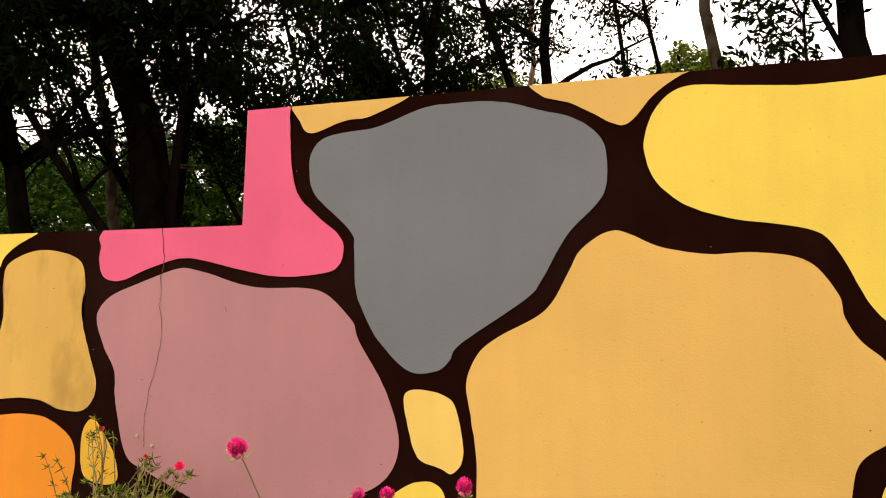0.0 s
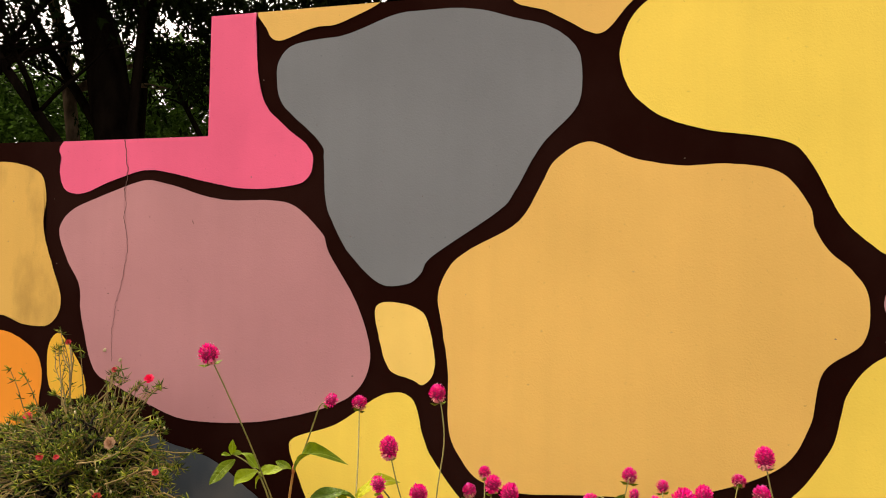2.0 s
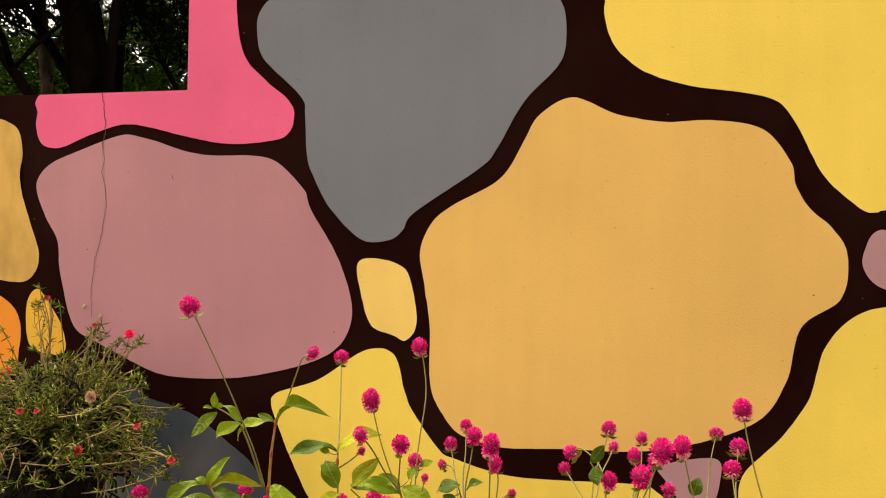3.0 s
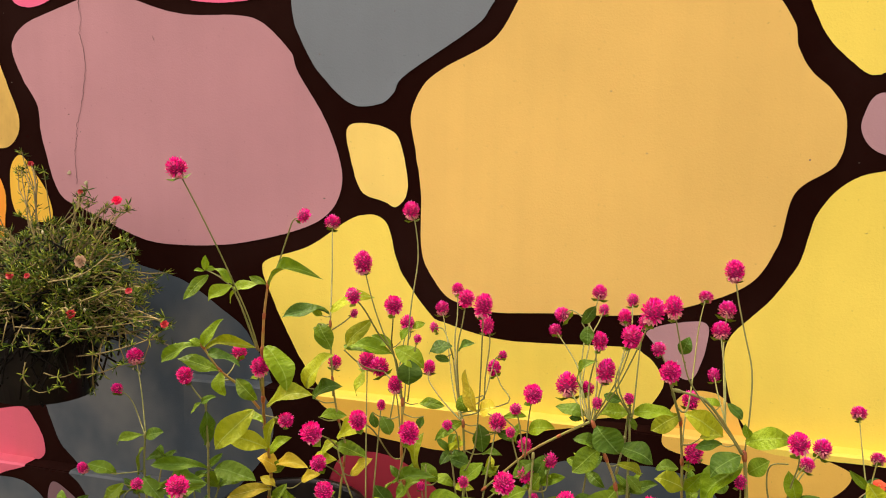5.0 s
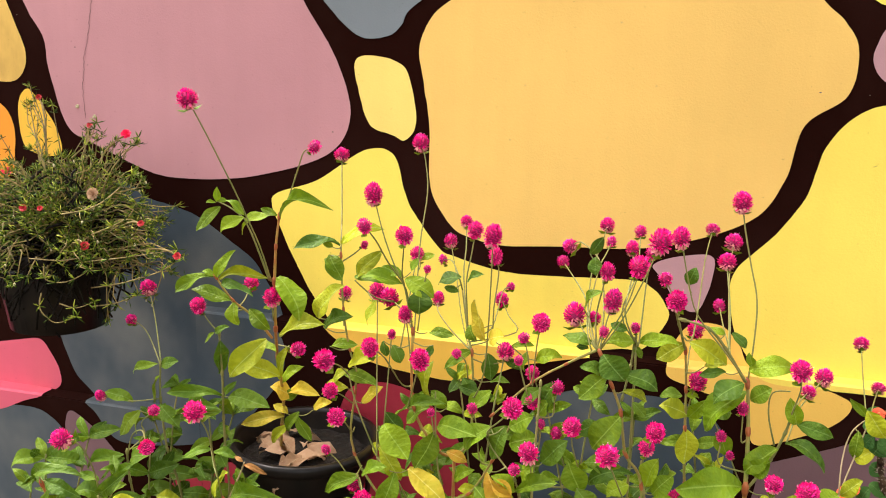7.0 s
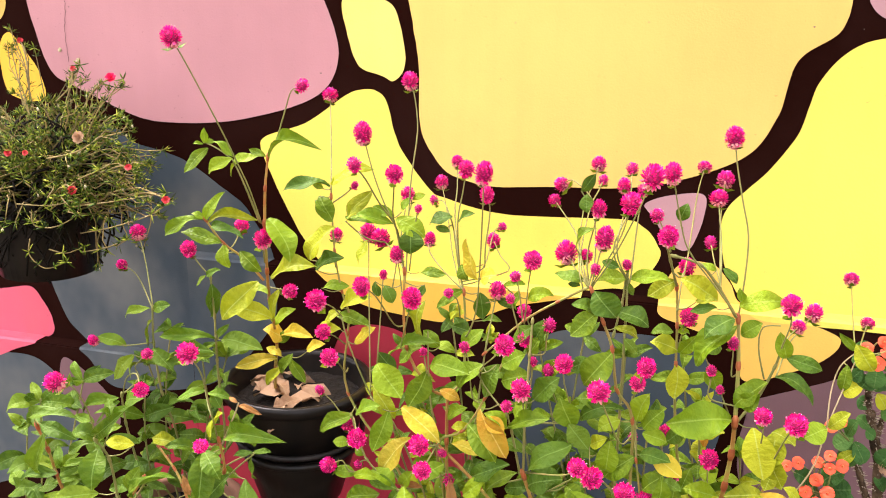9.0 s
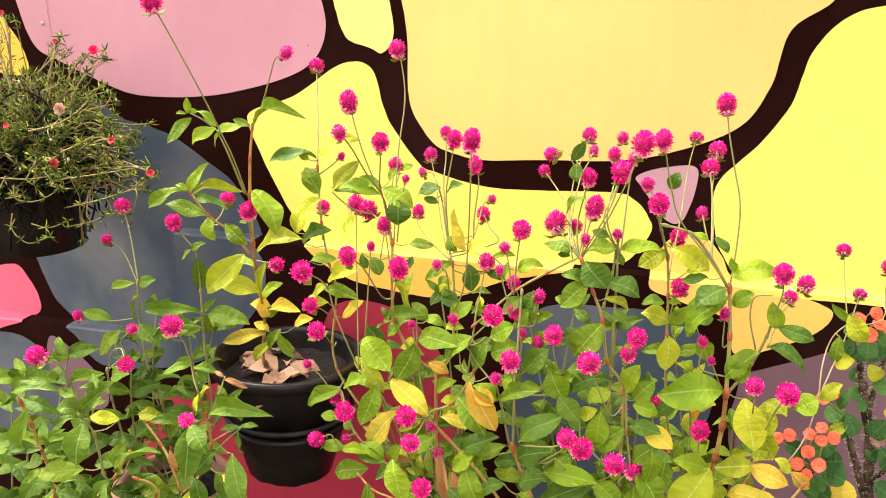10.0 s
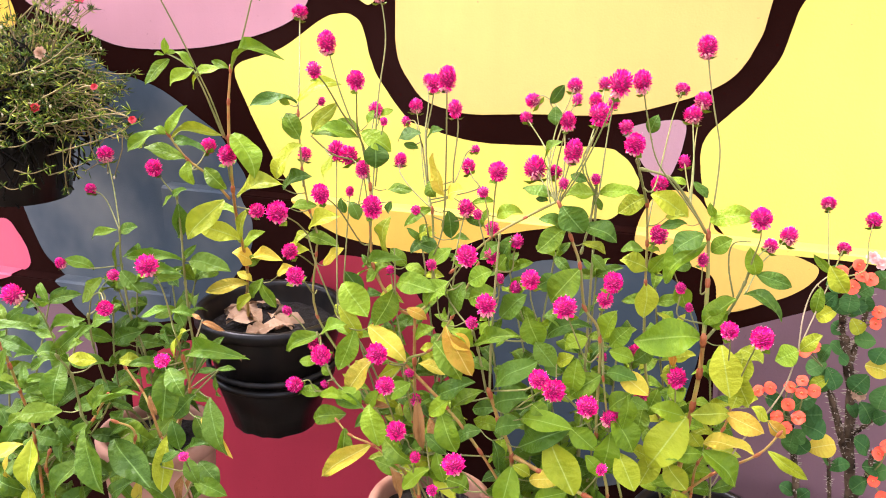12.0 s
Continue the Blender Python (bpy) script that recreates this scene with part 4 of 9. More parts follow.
def head_mesh(name, stretch, count, seed, by_height):
    """A globe of pointed papery bracts round a core coloured dark for shaded gaps, one in radius."""
    rnd = random.Random(seed)
    verts, faces, slots = [], [], []
    rings, seg = 6, 10
    for i in range(rings + 1):
        th = math.pi * i / rings
        for j in range(seg):
            ph = 2 * math.pi * j / seg
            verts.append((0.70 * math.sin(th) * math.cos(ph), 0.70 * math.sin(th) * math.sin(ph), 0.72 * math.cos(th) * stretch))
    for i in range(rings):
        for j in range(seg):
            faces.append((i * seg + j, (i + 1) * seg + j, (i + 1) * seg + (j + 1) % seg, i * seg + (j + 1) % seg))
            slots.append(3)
    for i in range(count):
        z = 1 - 2 * (i + 0.5) / count
        r = math.sqrt(1 - z * z)
        ph = i * 2.39996 + rnd.uniform(-0.2, 0.2)
        n_ = Vector((r * math.cos(ph), r * math.sin(ph), z))
        d = (n_ + Vector((0, 0, 0.5 if z > -0.4 else -0.1)) + Vector((rnd.uniform(-1, 1), rnd.uniform(-1, 1), rnd.uniform(-1, 1))) * 0.22).normalized()
        s = n_.cross(Vector((0, 0, 1)))
        s = s.normalized() if s.length > 0.1 else Vector((1, 0, 0))
        s.rotate(Matrix.Rotation(rnd.uniform(-0.5, 0.5), 3, n_))
        a_ = Vector((n_.x * 0.66, n_.y * 0.66, n_.z * 0.70 * stretch))
        ln, w = rnd.uniform(0.27, 0.44), rnd.uniform(0.10, 0.15)
        k = len(verts)
        ridge = d.cross(s).normalized() * 0.07
        verts += [a_ - s * w * 0.7, a_ + d * ln * 0.6 - s * w, a_ + d * ln, a_ + d * ln * 0.6 + s * w, a_ + s * w * 0.7, a_ + d * ln * 0.5 + ridge]
        faded = by_height and (z < -0.55 + rnd.uniform(-0.2, 0.2))
        for q in ((0, 1, 5), (1, 2, 5), (2, 3, 5), (3, 4, 5), (4, 0, 5)):
            faces.append(tuple(k + x for x in q))
            slots.append(1 if faded else 0)
        if rnd.random() < 0.14 and z > -0.3:  # a small pale floret opens at the bract's tip
            k = len(verts)
            c = a_ + d * (ln + 0.01)
            verts += [c + s * 0.045, c + d * 0.08, c - s * 0.045, c - d * 0.03]
            faces.append((k, k + 1, k + 2, k + 3))
            slots.append(2)
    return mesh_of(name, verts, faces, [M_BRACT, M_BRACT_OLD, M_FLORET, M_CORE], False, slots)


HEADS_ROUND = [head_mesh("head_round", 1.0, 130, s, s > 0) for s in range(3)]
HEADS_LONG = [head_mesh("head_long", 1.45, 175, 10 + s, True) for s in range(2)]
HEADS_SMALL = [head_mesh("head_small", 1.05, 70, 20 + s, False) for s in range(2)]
bm = bmesh.new()
for s in (-1, 1):
    vs = [bm.verts.new(q) for q in ((0, 0.12, -0.98), (0.6 * s, 0.42, -1.0), (1.15 * s, 0.05, -0.82), (0.6 * s, -0.42, -1.0), (0, -0.12, -0.98), (0.6 * s, 0, -1.16))]
    for q in ((0, 1, 5), (1, 2, 5), (2, 3, 5), (3, 4, 5), (4, 0, 5)):
        bm.faces.new([vs[i] for i in q])
COLLAR = bpy.data.meshes.new("collar")
bm.to_mesh(COLLAR)
bm.free()
COLLAR.materials.append(M_LEAF)
COLLAR.shade_smooth()


def pot(name, place, top_r, low_r, height, lip, material, label, category="pot", soil=0.03, ragged=0.0):
    """A tapered pot with a rolled lip and soil inside; place is its foot."""
    root = new(name)
    root.matrix_basis = pose(*place)
    tagged(root, label, category, "plant pots")
    t = 0.006
    bm = bmesh.new()
    lathe(bm, [(0.001, 0.0), (low_r, 0.0), (low_r + (top_r - low_r) * 0.92, height - lip - 0.004), (top_r - 0.002, height - lip), (top_r + 0.006, height - lip + 0.002), (top_r + 0.007, height - 0.006), (top_r + 0.004, height - 0.001), (top_r - 0.002, height), (top_r - 0.008, height - 0.002), (top_r - 0.010, height - 0.008), (top_r - 0.010, height - 0.016), (low_r - t, 0.02), (0.001, 0.02)], 48, place)
    for v in bm.verts:  # broken lower edge
        if ragged and v.co.z < place[2] + 0.004:
            v.co.z += ragged * max(0.0, noise.noise(Vector((v.co.x * 38, v.co.y * 38, 2.0))) + 0.15)
    body = part("body", bm, material, root)
    bm = bmesh.new()
    zs = height - soil
    rr = low_r + (top_r - low_r) * zs / height - t
    lathe(bm, [(0.001, zs + 0.008), (rr * 0.5, zs + 0.006), (rr, zs)], 32, place)
    for v in bm.verts:
        v.co.z += 0.006 * noise.noise(v.co * 40)
    part("soil", bm, M_SOIL, root, "dark potting soil")
    return root


def wall_ring(place, radius, wall_y, label):
    """An iron ring on two arms that holds a pot against the wall."""
    root = new("pot_bracket")
    root.matrix_basis = pose(*place)
    tagged(root, label, "bracket", "wall brackets")
    c = Vector(place)
    bm = bmesh.new()
    tube(bm, [c + Vector((radius * math.cos(a_), radius * math.sin(a_), 0)) for a_ in [2 * math.pi * i / 36 for i in range(37)]], 0.005, 8, False)
    part("ring", bm, M_IRON, root)
    for s in (-1, 1):
        bm = bmesh.new()
        tube(bm, [c + Vector((s * radius * 0.3, radius * 0.95, 0)), Vector((c.x + s * radius * 0.3, wall_y + 0.01, c.z))], 0.004, 6)
        part("arm", bm, M_IRON, root)
    return root


# black pot hung on the plinth, a second one nested under it
POT_B = (-0.430, 1.320)
pot("plant_pot", (*POT_B, 0.545), 0.131, 0.096, 0.148, 0.022, M_POT, "round black plastic pot hung against the wall", soil=0.040)
pot("plant_pot", (*POT_B, 0.462), 0.107, 0.078, 0.112, 0.014, M_POT, "worn black plastic pot nested under another pot", soil=0.04, ragged=0.009)
wall_ring((*POT_B, 0.590), 0.117, FACE - PROUD, "black iron ring bracket holding a pot")
# dry leaves on its soil
rnd = random.Random(5)
for i in range(17):
    w = rnd.uniform(0, 6.28)
    q = Vector((POT_B[0] - 0.018 + 0.074 * math.cos(w) * rnd.random() ** 0.5, POT_B[1] + 0.066 * math.sin(w) * rnd.random() ** 0.5 - 0.012, 0.656 + rnd.uniform(0, 0.014)))
    d = new("dry_leaf", rnd.choice(LEAF_LITTER))
    d.matrix_basis = Matrix.Translation(q) @ Euler((rnd.uniform(-0.35, 0.35), rnd.uniform(-0.5, 0.5), rnd.uniform(0, 6.28))).to_matrix().to_4x4() @ Matrix.Diagonal((0.082, 0.074, 0.085, 1))
    tagged(d, "curled dry tan leaf lying on potting soil", "leaf", "fallen leaves")

for x, y, r, h, m_, label in ((-0.575, 1.155, 0.098, 0.505, M_CLAY, "tall terracotta pot standing on the ground"), (-0.78, 0.955, 0.108, 0.40, M_CLAY, "tall terracotta pot standing on the ground"),
                              (-0.055, 1.08, 0.090, 0.515, M_CLAY, "tall terracotta pot standing on the ground"), (0.150, 1.05, 0.105, 0.46, M_POT, "tall black plastic pot standing on the ground"),
                              (0.345, 1.205, 0.10, 0.48, M_POT, "tall black plastic pot standing on the ground"), (0.56, 1.33, 0.10, 0.40, M_CLAY, "terracotta pot of a thorny shrub by the wall")):
    pot("plant_pot", (x, y, 0.0), r, r * 0.75, h, 0.03, m_, label)

# ---- globe amaranths ----
hung = amaranth((-0.472, 1.310, 0.656), 'globe amaranth with red stems and yellowing leaves in a hung pot')
stem(hung, M_STEM_RED, 0.0036, (-0.472, 1.310, 0.660), (-0.439, 1.250, 0.740), (-0.410, 1.200, 0.812), (-0.379, 1.120, 0.915), (-0.361, 1.080, 0.975), (-0.346, 1.050, 1.056))
stem(hung, M_STEM_RED, 0.0026, (-0.346, 1.050, 1.056), (-0.338, 1.040, 1.109), (-0.332, 1.040, 1.153))
stem(hung, M_STALK, 0.0018, (-0.354, 1.050, 1.057), (-0.359, 1.030, 1.102), (-0.364, 1.020, 1.129), (-0.375, 1.020, 1.150))
stem(hung, M_STALK, 0.0014, (-0.375, 1.020, 1.150), (-0.395, 1.020, 1.163), (-0.415, 1.020, 1.171))
stem(hung, M_STEM_RED, 0.0024, (-0.367, 1.080, 0.960), (-0.386, 1.060, 0.997), (-0.408, 1.040, 1.025), (-0.428, 1.030, 1.060))
bloom(hung, (-0.266, 1.012, 1.254), 0.0097, 1.00, (-0.330, 1.040, 1.156), (-0.314, 1.033, 1.181), (-0.295, 1.023, 1.222), (-0.283, 1.016, 1.246))
bloom(hung, (-0.404, 0.937, 1.314), 0.0141, 1.00, (-0.351, 1.050, 1.055), (-0.357, 1.030, 1.109), (-0.366, 1.014, 1.150), (-0.376, 0.993, 1.198), (-0.393, 0.960, 1.269))
bloom(hung, (-0.437, 1.150, 1.019), 0.0126, 1.00, (-0.395, 1.051, 1.009), (-0.413, 1.060, 1.005), (-0.421, 1.098, 1.008))
bloom(hung, (-0.350, 1.050, 1.032), 0.0139, 1.06, (-0.359, 1.070, 0.991), (-0.355, 1.059, 1.014))
bloom(hung, (-0.332, 1.094, 0.942), 0.0119, 1.00, (-0.371, 1.100, 0.943), (-0.354, 1.097, 0.943))
leaf(hung, GREEN, (-0.374, 1.020, 1.151), (-0.407, 1.011, 1.130), 0.018, 0.10)
leaf(hung, GREEN, (-0.339, 1.040, 1.152), (-0.385, 1.031, 1.125), 0.019, 0.10)
leaf(hung, GREEN, (-0.375, 1.020, 1.153), (-0.401, 1.018, 1.174), 0.012, 0.06)
leaf(hung, GREEN, (-0.412, 1.020, 1.164), (-0.440, 1.004, 1.130), 0.018, 0.13)
leaf(hung, GREEN, (-0.417, 1.020, 1.170), (-0.413, 1.015, 1.192), 0.010, 0.07)
leaf(hung, GREEN, (-0.415, 1.020, 1.172), (-0.401, 1.022, 1.173), 0.007, 0.09)
leaf(hung, GREEN, (-0.418, 1.020, 1.169), (-0.434, 1.021, 1.168), 0.005, 0.09)
leaf(hung, GREEN, (-0.328, 1.040, 1.149), (-0.244, 1.020, 1.171), 0.017, 0.22)
leaf(hung, GREEN, (-0.335, 1.040, 1.153), (-0.359, 1.039, 1.162), 0.010, 0.06)
leaf(hung, GREEN, (-0.343, 1.050, 1.061), (-0.300, 1.030, 1.008), 0.038, 0.11)
leaf(hung, PALE, (-0.357, 1.050, 1.060), (-0.430, 1.040, 1.054), 0.015, 0.20)
leaf(hung, GREEN, (-0.426, 1.030, 1.058), (-0.396, 1.033, 1.101), 0.017, 0.10)
leaf(hung, GREEN, (-0.429, 1.030, 1.058), (-0.493, 1.030, 1.029), 0.019, 0.11)
leaf(hung, GREEN, (-0.429, 1.030, 1.061), (-0.446, 1.024, 1.068), 0.010, 0.12)
leaf(hung, GREEN, (-0.404, 1.030, 1.026), (-0.465, 1.026, 1.039), 0.021, 0.08)
leaf(hung, COOL, (-0.418, 1.030, 1.049), (-0.361, 1.015, 1.041), 0.016, 0.13)
leaf(hung, GREEN, (-0.407, 1.040, 1.022), (-0.398, 1.036, 0.989), 0.022, 0.11)
leaf(hung, GREEN, (-0.387, 1.050, 1.011), (-0.356, 1.053, 0.982), 0.021, 0.11)
leaf(hung, PALE, (-0.356, 1.080, 0.966), (-0.285, 1.086, 0.988), 0.031, 0.09)
leaf(hung, PALE, (-0.375, 1.080, 0.957), (-0.423, 1.050, 0.902), 0.034, 0.12)
leaf(hung, PALE, (-0.371, 1.110, 0.888), (-0.429, 1.090, 0.910), 0.029, 0.09)
leaf(hung, PALE, (-0.373, 1.120, 0.880), (-0.361, 1.125, 0.935), 0.015, 0.13)
leaf(hung, GREEN, (-0.400, 1.090, 0.946), (-0.360, 1.080, 0.939), 0.017, 0.06)
leaf(hung, YELLOW, (-0.387, 1.180, 0.827), (-0.413, 1.160, 0.848), 0.032, 0.07)
leaf(hung, YELLOW, (-0.420, 1.220, 0.771), (-0.484, 1.190, 0.759), 0.023, 0.14)
leaf(hung, YELLOW, (-0.408, 1.210, 0.781), (-0.433, 1.207, 0.795), 0.016, 0.11)
leaf(hung, PALE, (-0.417, 1.230, 0.752), (-0.444, 1.223, 0.717), 0.017, 0.10)
leaf(hung, GREEN, (-0.391, 1.210, 0.781), (-0.361, 1.203, 0.742), 0.019, 0.08)
leaf(hung, GREEN, (-0.387, 1.210, 0.788), (-0.408, 1.208, 0.751), 0.017, 0.10)
leaf(hung, YELLOW, (-0.355, 1.200, 0.801), (-0.324, 1.202, 0.817), 0.019, 0.11)
leaf(hung, GREEN, (-0.396, 1.180, 0.821), (-0.359, 1.183, 0.841), 0.020, 0.13)
leaf(hung, GREEN, (-0.397, 1.170, 0.852), (-0.361, 1.175, 0.883), 0.019, 0.11)
leaf(hung, YELLOW, (-0.393, 1.180, 0.835), (-0.330, 1.168, 0.840), 0.022, 0.13)
stem(hung, M_STALK, 0.0010, (-0.408, 1.040, 1.025), (-0.406, 1.035, 1.024), (-0.404, 1.030, 1.026))
stem(hung, M_STALK, 0.0012, (-0.388, 1.143, 0.886), (-0.379, 1.126, 0.882), (-0.371, 1.110, 0.888))
stem(hung, M_STALK, 0.0011, (-0.371, 1.100, 0.943), (-0.386, 1.095, 0.941), (-0.400, 1.090, 0.946))
stem(hung, M_STALK, 0.0011, (-0.406, 1.189, 0.827), (-0.396, 1.184, 0.824), (-0.387, 1.180, 0.827))
stem(hung, M_STALK, 0.0010, (-0.427, 1.229, 0.771), (-0.423, 1.224, 0.770), (-0.420, 1.220, 0.771))
stem(hung, M_STALK, 0.0010, (-0.422, 1.221, 0.781), (-0.415, 1.216, 0.779), (-0.408, 1.210, 0.781))
stem(hung, M_STALK, 0.0011, (-0.435, 1.243, 0.750), (-0.426, 1.236, 0.748), (-0.417, 1.230, 0.752))
stem(hung, M_STALK, 0.0010, (-0.408, 1.210, 0.781), (-0.399, 1.210, 0.779), (-0.391, 1.210, 0.781))
stem(hung, M_STALK, 0.0012, (-0.391, 1.210, 0.781), (-0.373, 1.205, 0.786), (-0.355, 1.200, 0.801))

cool = amaranth((-0.575, 1.155, 0.475), 'globe amaranth with cool green leaves in a clay pot')
stem(cool, M_STALK, 0.0026, (-0.552, 1.175, 0.467), (-0.510, 1.150, 0.594), (-0.476, 1.130, 0.661), (-0.474, 1.120, 0.745), (-0.470, 1.110, 0.807), (-0.464, 1.100, 0.849), (-0.464, 1.100, 0.886), (-0.467, 1.100, 0.950))
stem(cool, M_STALK, 0.0026, (-0.572, 1.166, 0.467), (-0.567, 1.141, 0.600), (-0.563, 1.120, 0.673), (-0.582, 1.120, 0.731), (-0.590, 1.120, 0.818), (-0.587, 1.120, 0.878))
stem(cool, M_STALK, 0.0026, (-0.589, 1.172, 0.467), (-0.586, 1.110, 0.558), (-0.584, 1.060, 0.596), (-0.590, 1.050, 0.641), (-0.597, 1.040, 0.713), (-0.592, 1.030, 0.766))
stem(cool, M_STEM_RED, 0.0030, (-0.571, 1.144, 0.467), (-0.509, 1.065, 0.557), (-0.458, 1.000, 0.594), (-0.412, 0.980, 0.648), (-0.380, 0.960, 0.709), (-0.374, 0.940, 0.769))
stem(cool, M_STALK_PALE, 0.0016, (-0.369, 0.940, 0.764), (-0.349, 0.940, 0.808), (-0.340, 0.940, 0.831))
stem(cool, M_STALK, 0.0018, (-0.597, 1.173, 0.467), (-0.442, 1.039, 0.650), (-0.316, 0.930, 0.764), (-0.344, 0.940, 0.734), (-0.366, 0.950, 0.711))
stem(cool, M_STEM_RED, 0.0026, (-0.449, 0.980, 0.608), (-0.470, 0.990, 0.652), (-0.489, 1.000, 0.672), (-0.528, 1.020, 0.694))
bloom(cool, (-0.499, 1.096, 0.992), 0.0134, 1.00, (-0.469, 1.100, 0.952), (-0.484, 1.098, 0.969))
bloom(cool, (-0.658, 1.200, 0.978), 0.0151, 1.00, (-0.586, 1.120, 0.881), (-0.618, 1.159, 0.928), (-0.641, 1.184, 0.958))
bloom(cool, (-0.718, 1.231, 0.906), 0.0106, 1.00, (-0.588, 1.120, 0.880), (-0.642, 1.175, 0.898), (-0.677, 1.205, 0.906))
bloom(cool, (-0.692, 1.104, 0.816), 0.0090, 1.33, (-0.593, 1.120, 0.818), (-0.643, 1.112, 0.810))
bloom(cool, (-0.368, 0.868, 0.929), 0.0149, 0.95, (-0.376, 0.940, 0.772), (-0.369, 0.912, 0.839), (-0.363, 0.888, 0.893))
bloom(cool, (-0.509, 0.963, 0.816), 0.0121, 1.00, (-0.590, 1.030, 0.766), (-0.561, 1.003, 0.810), (-0.532, 0.987, 0.828))
bloom(cool, (-0.555, 1.050, 0.831), 0.0101, 0.82, (-0.592, 1.030, 0.766), (-0.574, 1.050, 0.787), (-0.578, 1.050, 0.807))
bloom(cool, (-0.353, 0.860, 0.805), 0.0108, 0.64, (-0.376, 0.940, 0.763), (-0.364, 0.892, 0.782))
leaf(cool, COOL, (-0.467, 1.100, 0.939), (-0.474, 1.106, 0.882), 0.026, 0.06)
leaf(cool, MID, (-0.473, 1.100, 0.950), (-0.449, 1.101, 0.962), 0.012, 0.09)
leaf(cool, MID, (-0.476, 1.100, 0.951), (-0.489, 1.095, 0.933), 0.009, 0.08)
leaf(cool, MID, (-0.464, 1.100, 0.846), (-0.550, 1.080, 0.848), 0.019, 0.15)
leaf(cool, COOL, (-0.453, 1.100, 0.848), (-0.384, 1.101, 0.838), 0.030, 0.13)
leaf(cool, MID, (-0.461, 1.100, 0.847), (-0.434, 1.091, 0.880), 0.010, 0.11)
leaf(cool, MID, (-0.469, 1.100, 0.821), (-0.513, 1.087, 0.809), 0.016, 0.11)
leaf(cool, MID, (-0.590, 1.120, 0.877), (-0.634, 1.113, 0.859), 0.015, 0.13)
leaf(cool, MID, (-0.585, 1.120, 0.876), (-0.555, 1.123, 0.886), 0.019, 0.10)
leaf(cool, MID, (-0.589, 1.120, 0.857), (-0.602, 1.125, 0.808), 0.030, 0.08)
leaf(cool, MID, (-0.642, 1.120, 0.805), (-0.686, 1.107, 0.822), 0.021, 0.10)
leaf(cool, MID, (-0.564, 1.110, 0.791), (-0.460, 1.088, 0.830), 0.021, 0.07)
leaf(cool, MID, (-0.624, 1.110, 0.797), (-0.659, 1.104, 0.750), 0.026, 0.10)
leaf(cool, COOL, (-0.584, 1.110, 0.813), (-0.543, 1.099, 0.783), 0.024, 0.05)
leaf(cool, COOL, (-0.582, 1.120, 0.731), (-0.617, 1.122, 0.684), 0.021, 0.08)
leaf(cool, COOL, (-0.581, 1.120, 0.703), (-0.524, 1.125, 0.717), 0.016, 0.13)
leaf(cool, COOL, (-0.590, 1.120, 0.691), (-0.567, 1.115, 0.735), 0.016, 0.09)
leaf(cool, COOL, (-0.589, 1.120, 0.679), (-0.622, 1.118, 0.680), 0.018, 0.11)
leaf(cool, MID, (-0.524, 1.100, 0.717), (-0.518, 1.099, 0.705), 0.013, 0.10)
leaf(cool, MID, (-0.599, 1.030, 0.760), (-0.665, 1.027, 0.727), 0.021, 0.13)
leaf(cool, MID, (-0.585, 1.030, 0.757), (-0.550, 1.027, 0.767), 0.025, 0.09)
leaf(cool, MID, (-0.600, 1.030, 0.755), (-0.644, 1.030, 0.709), 0.019, 0.07)
leaf(cool, MID, (-0.403, 0.960, 0.832), (-0.444, 0.952, 0.815), 0.015, 0.14)
leaf(cool, MID, (-0.399, 0.960, 0.828), (-0.359, 0.957, 0.825), 0.013, 0.10)
leaf(cool, MID, (-0.392, 0.960, 0.829), (-0.375, 0.952, 0.812), 0.017, 0.09)
leaf(cool, PALE, (-0.385, 0.940, 0.769), (-0.363, 0.937, 0.814), 0.028, 0.05)
leaf(cool, MID, (-0.363, 0.940, 0.776), (-0.263, 0.920, 0.793), 0.024, 0.30)
leaf(cool, MID, (-0.394, 0.930, 0.750), (-0.388, 0.900, 0.690), 0.035, 0.11)
leaf(cool, MID, (-0.392, 0.930, 0.754), (-0.358, 0.910, 0.726), 0.026, 0.11)
leaf(cool, MID, (-0.404, 0.940, 0.751), (-0.451, 0.924, 0.755), 0.016, 0.11)
leaf(cool, PALE, (-0.530, 1.010, 0.712), (-0.480, 1.005, 0.711), 0.020, 0.11)
leaf(cool, COOL, (-0.316, 0.930, 0.764), (-0.344, 0.925, 0.757), 0.009, 0.11)
leaf(cool, COOL, (-0.316, 0.930, 0.764), (-0.289, 0.930, 0.769), 0.009, 0.05)
leaf(cool, COOL, (-0.316, 0.930, 0.773), (-0.310, 0.922, 0.805), 0.015, 0.11)
leaf(cool, COOL, (-0.317, 0.930, 0.760), (-0.316, 0.934, 0.722), 0.017, 0.07)
leaf(cool, COOL, (-0.335, 0.940, 0.714), (-0.298, 0.910, 0.647), 0.031, 0.09)
leaf(cool, YELLOW, (-0.359, 0.950, 0.671), (-0.302, 0.930, 0.630), 0.016, 0.10)
leaf(cool, COOL, (-0.372, 0.960, 0.703), (-0.404, 0.952, 0.666), 0.024, 0.08)
leaf(cool, DRY, (-0.455, 0.970, 0.683), (-0.441, 0.964, 0.655), 0.011, 0.08)
leaf(cool, ORANGE, (-0.418, 0.960, 0.694), (-0.405, 0.958, 0.666), 0.018, 0.08)
leaf(cool, MID, (-0.525, 0.980, 0.621), (-0.440, 0.968, 0.602), 0.031, 0.12)
leaf(cool, PALE, (-0.410, 0.950, 0.637), (-0.412, 0.920, 0.559), 0.029, 0.05)
leaf(cool, COOL, (-0.373, 0.920, 0.633), (-0.407, 0.917, 0.605), 0.013, 0.12)
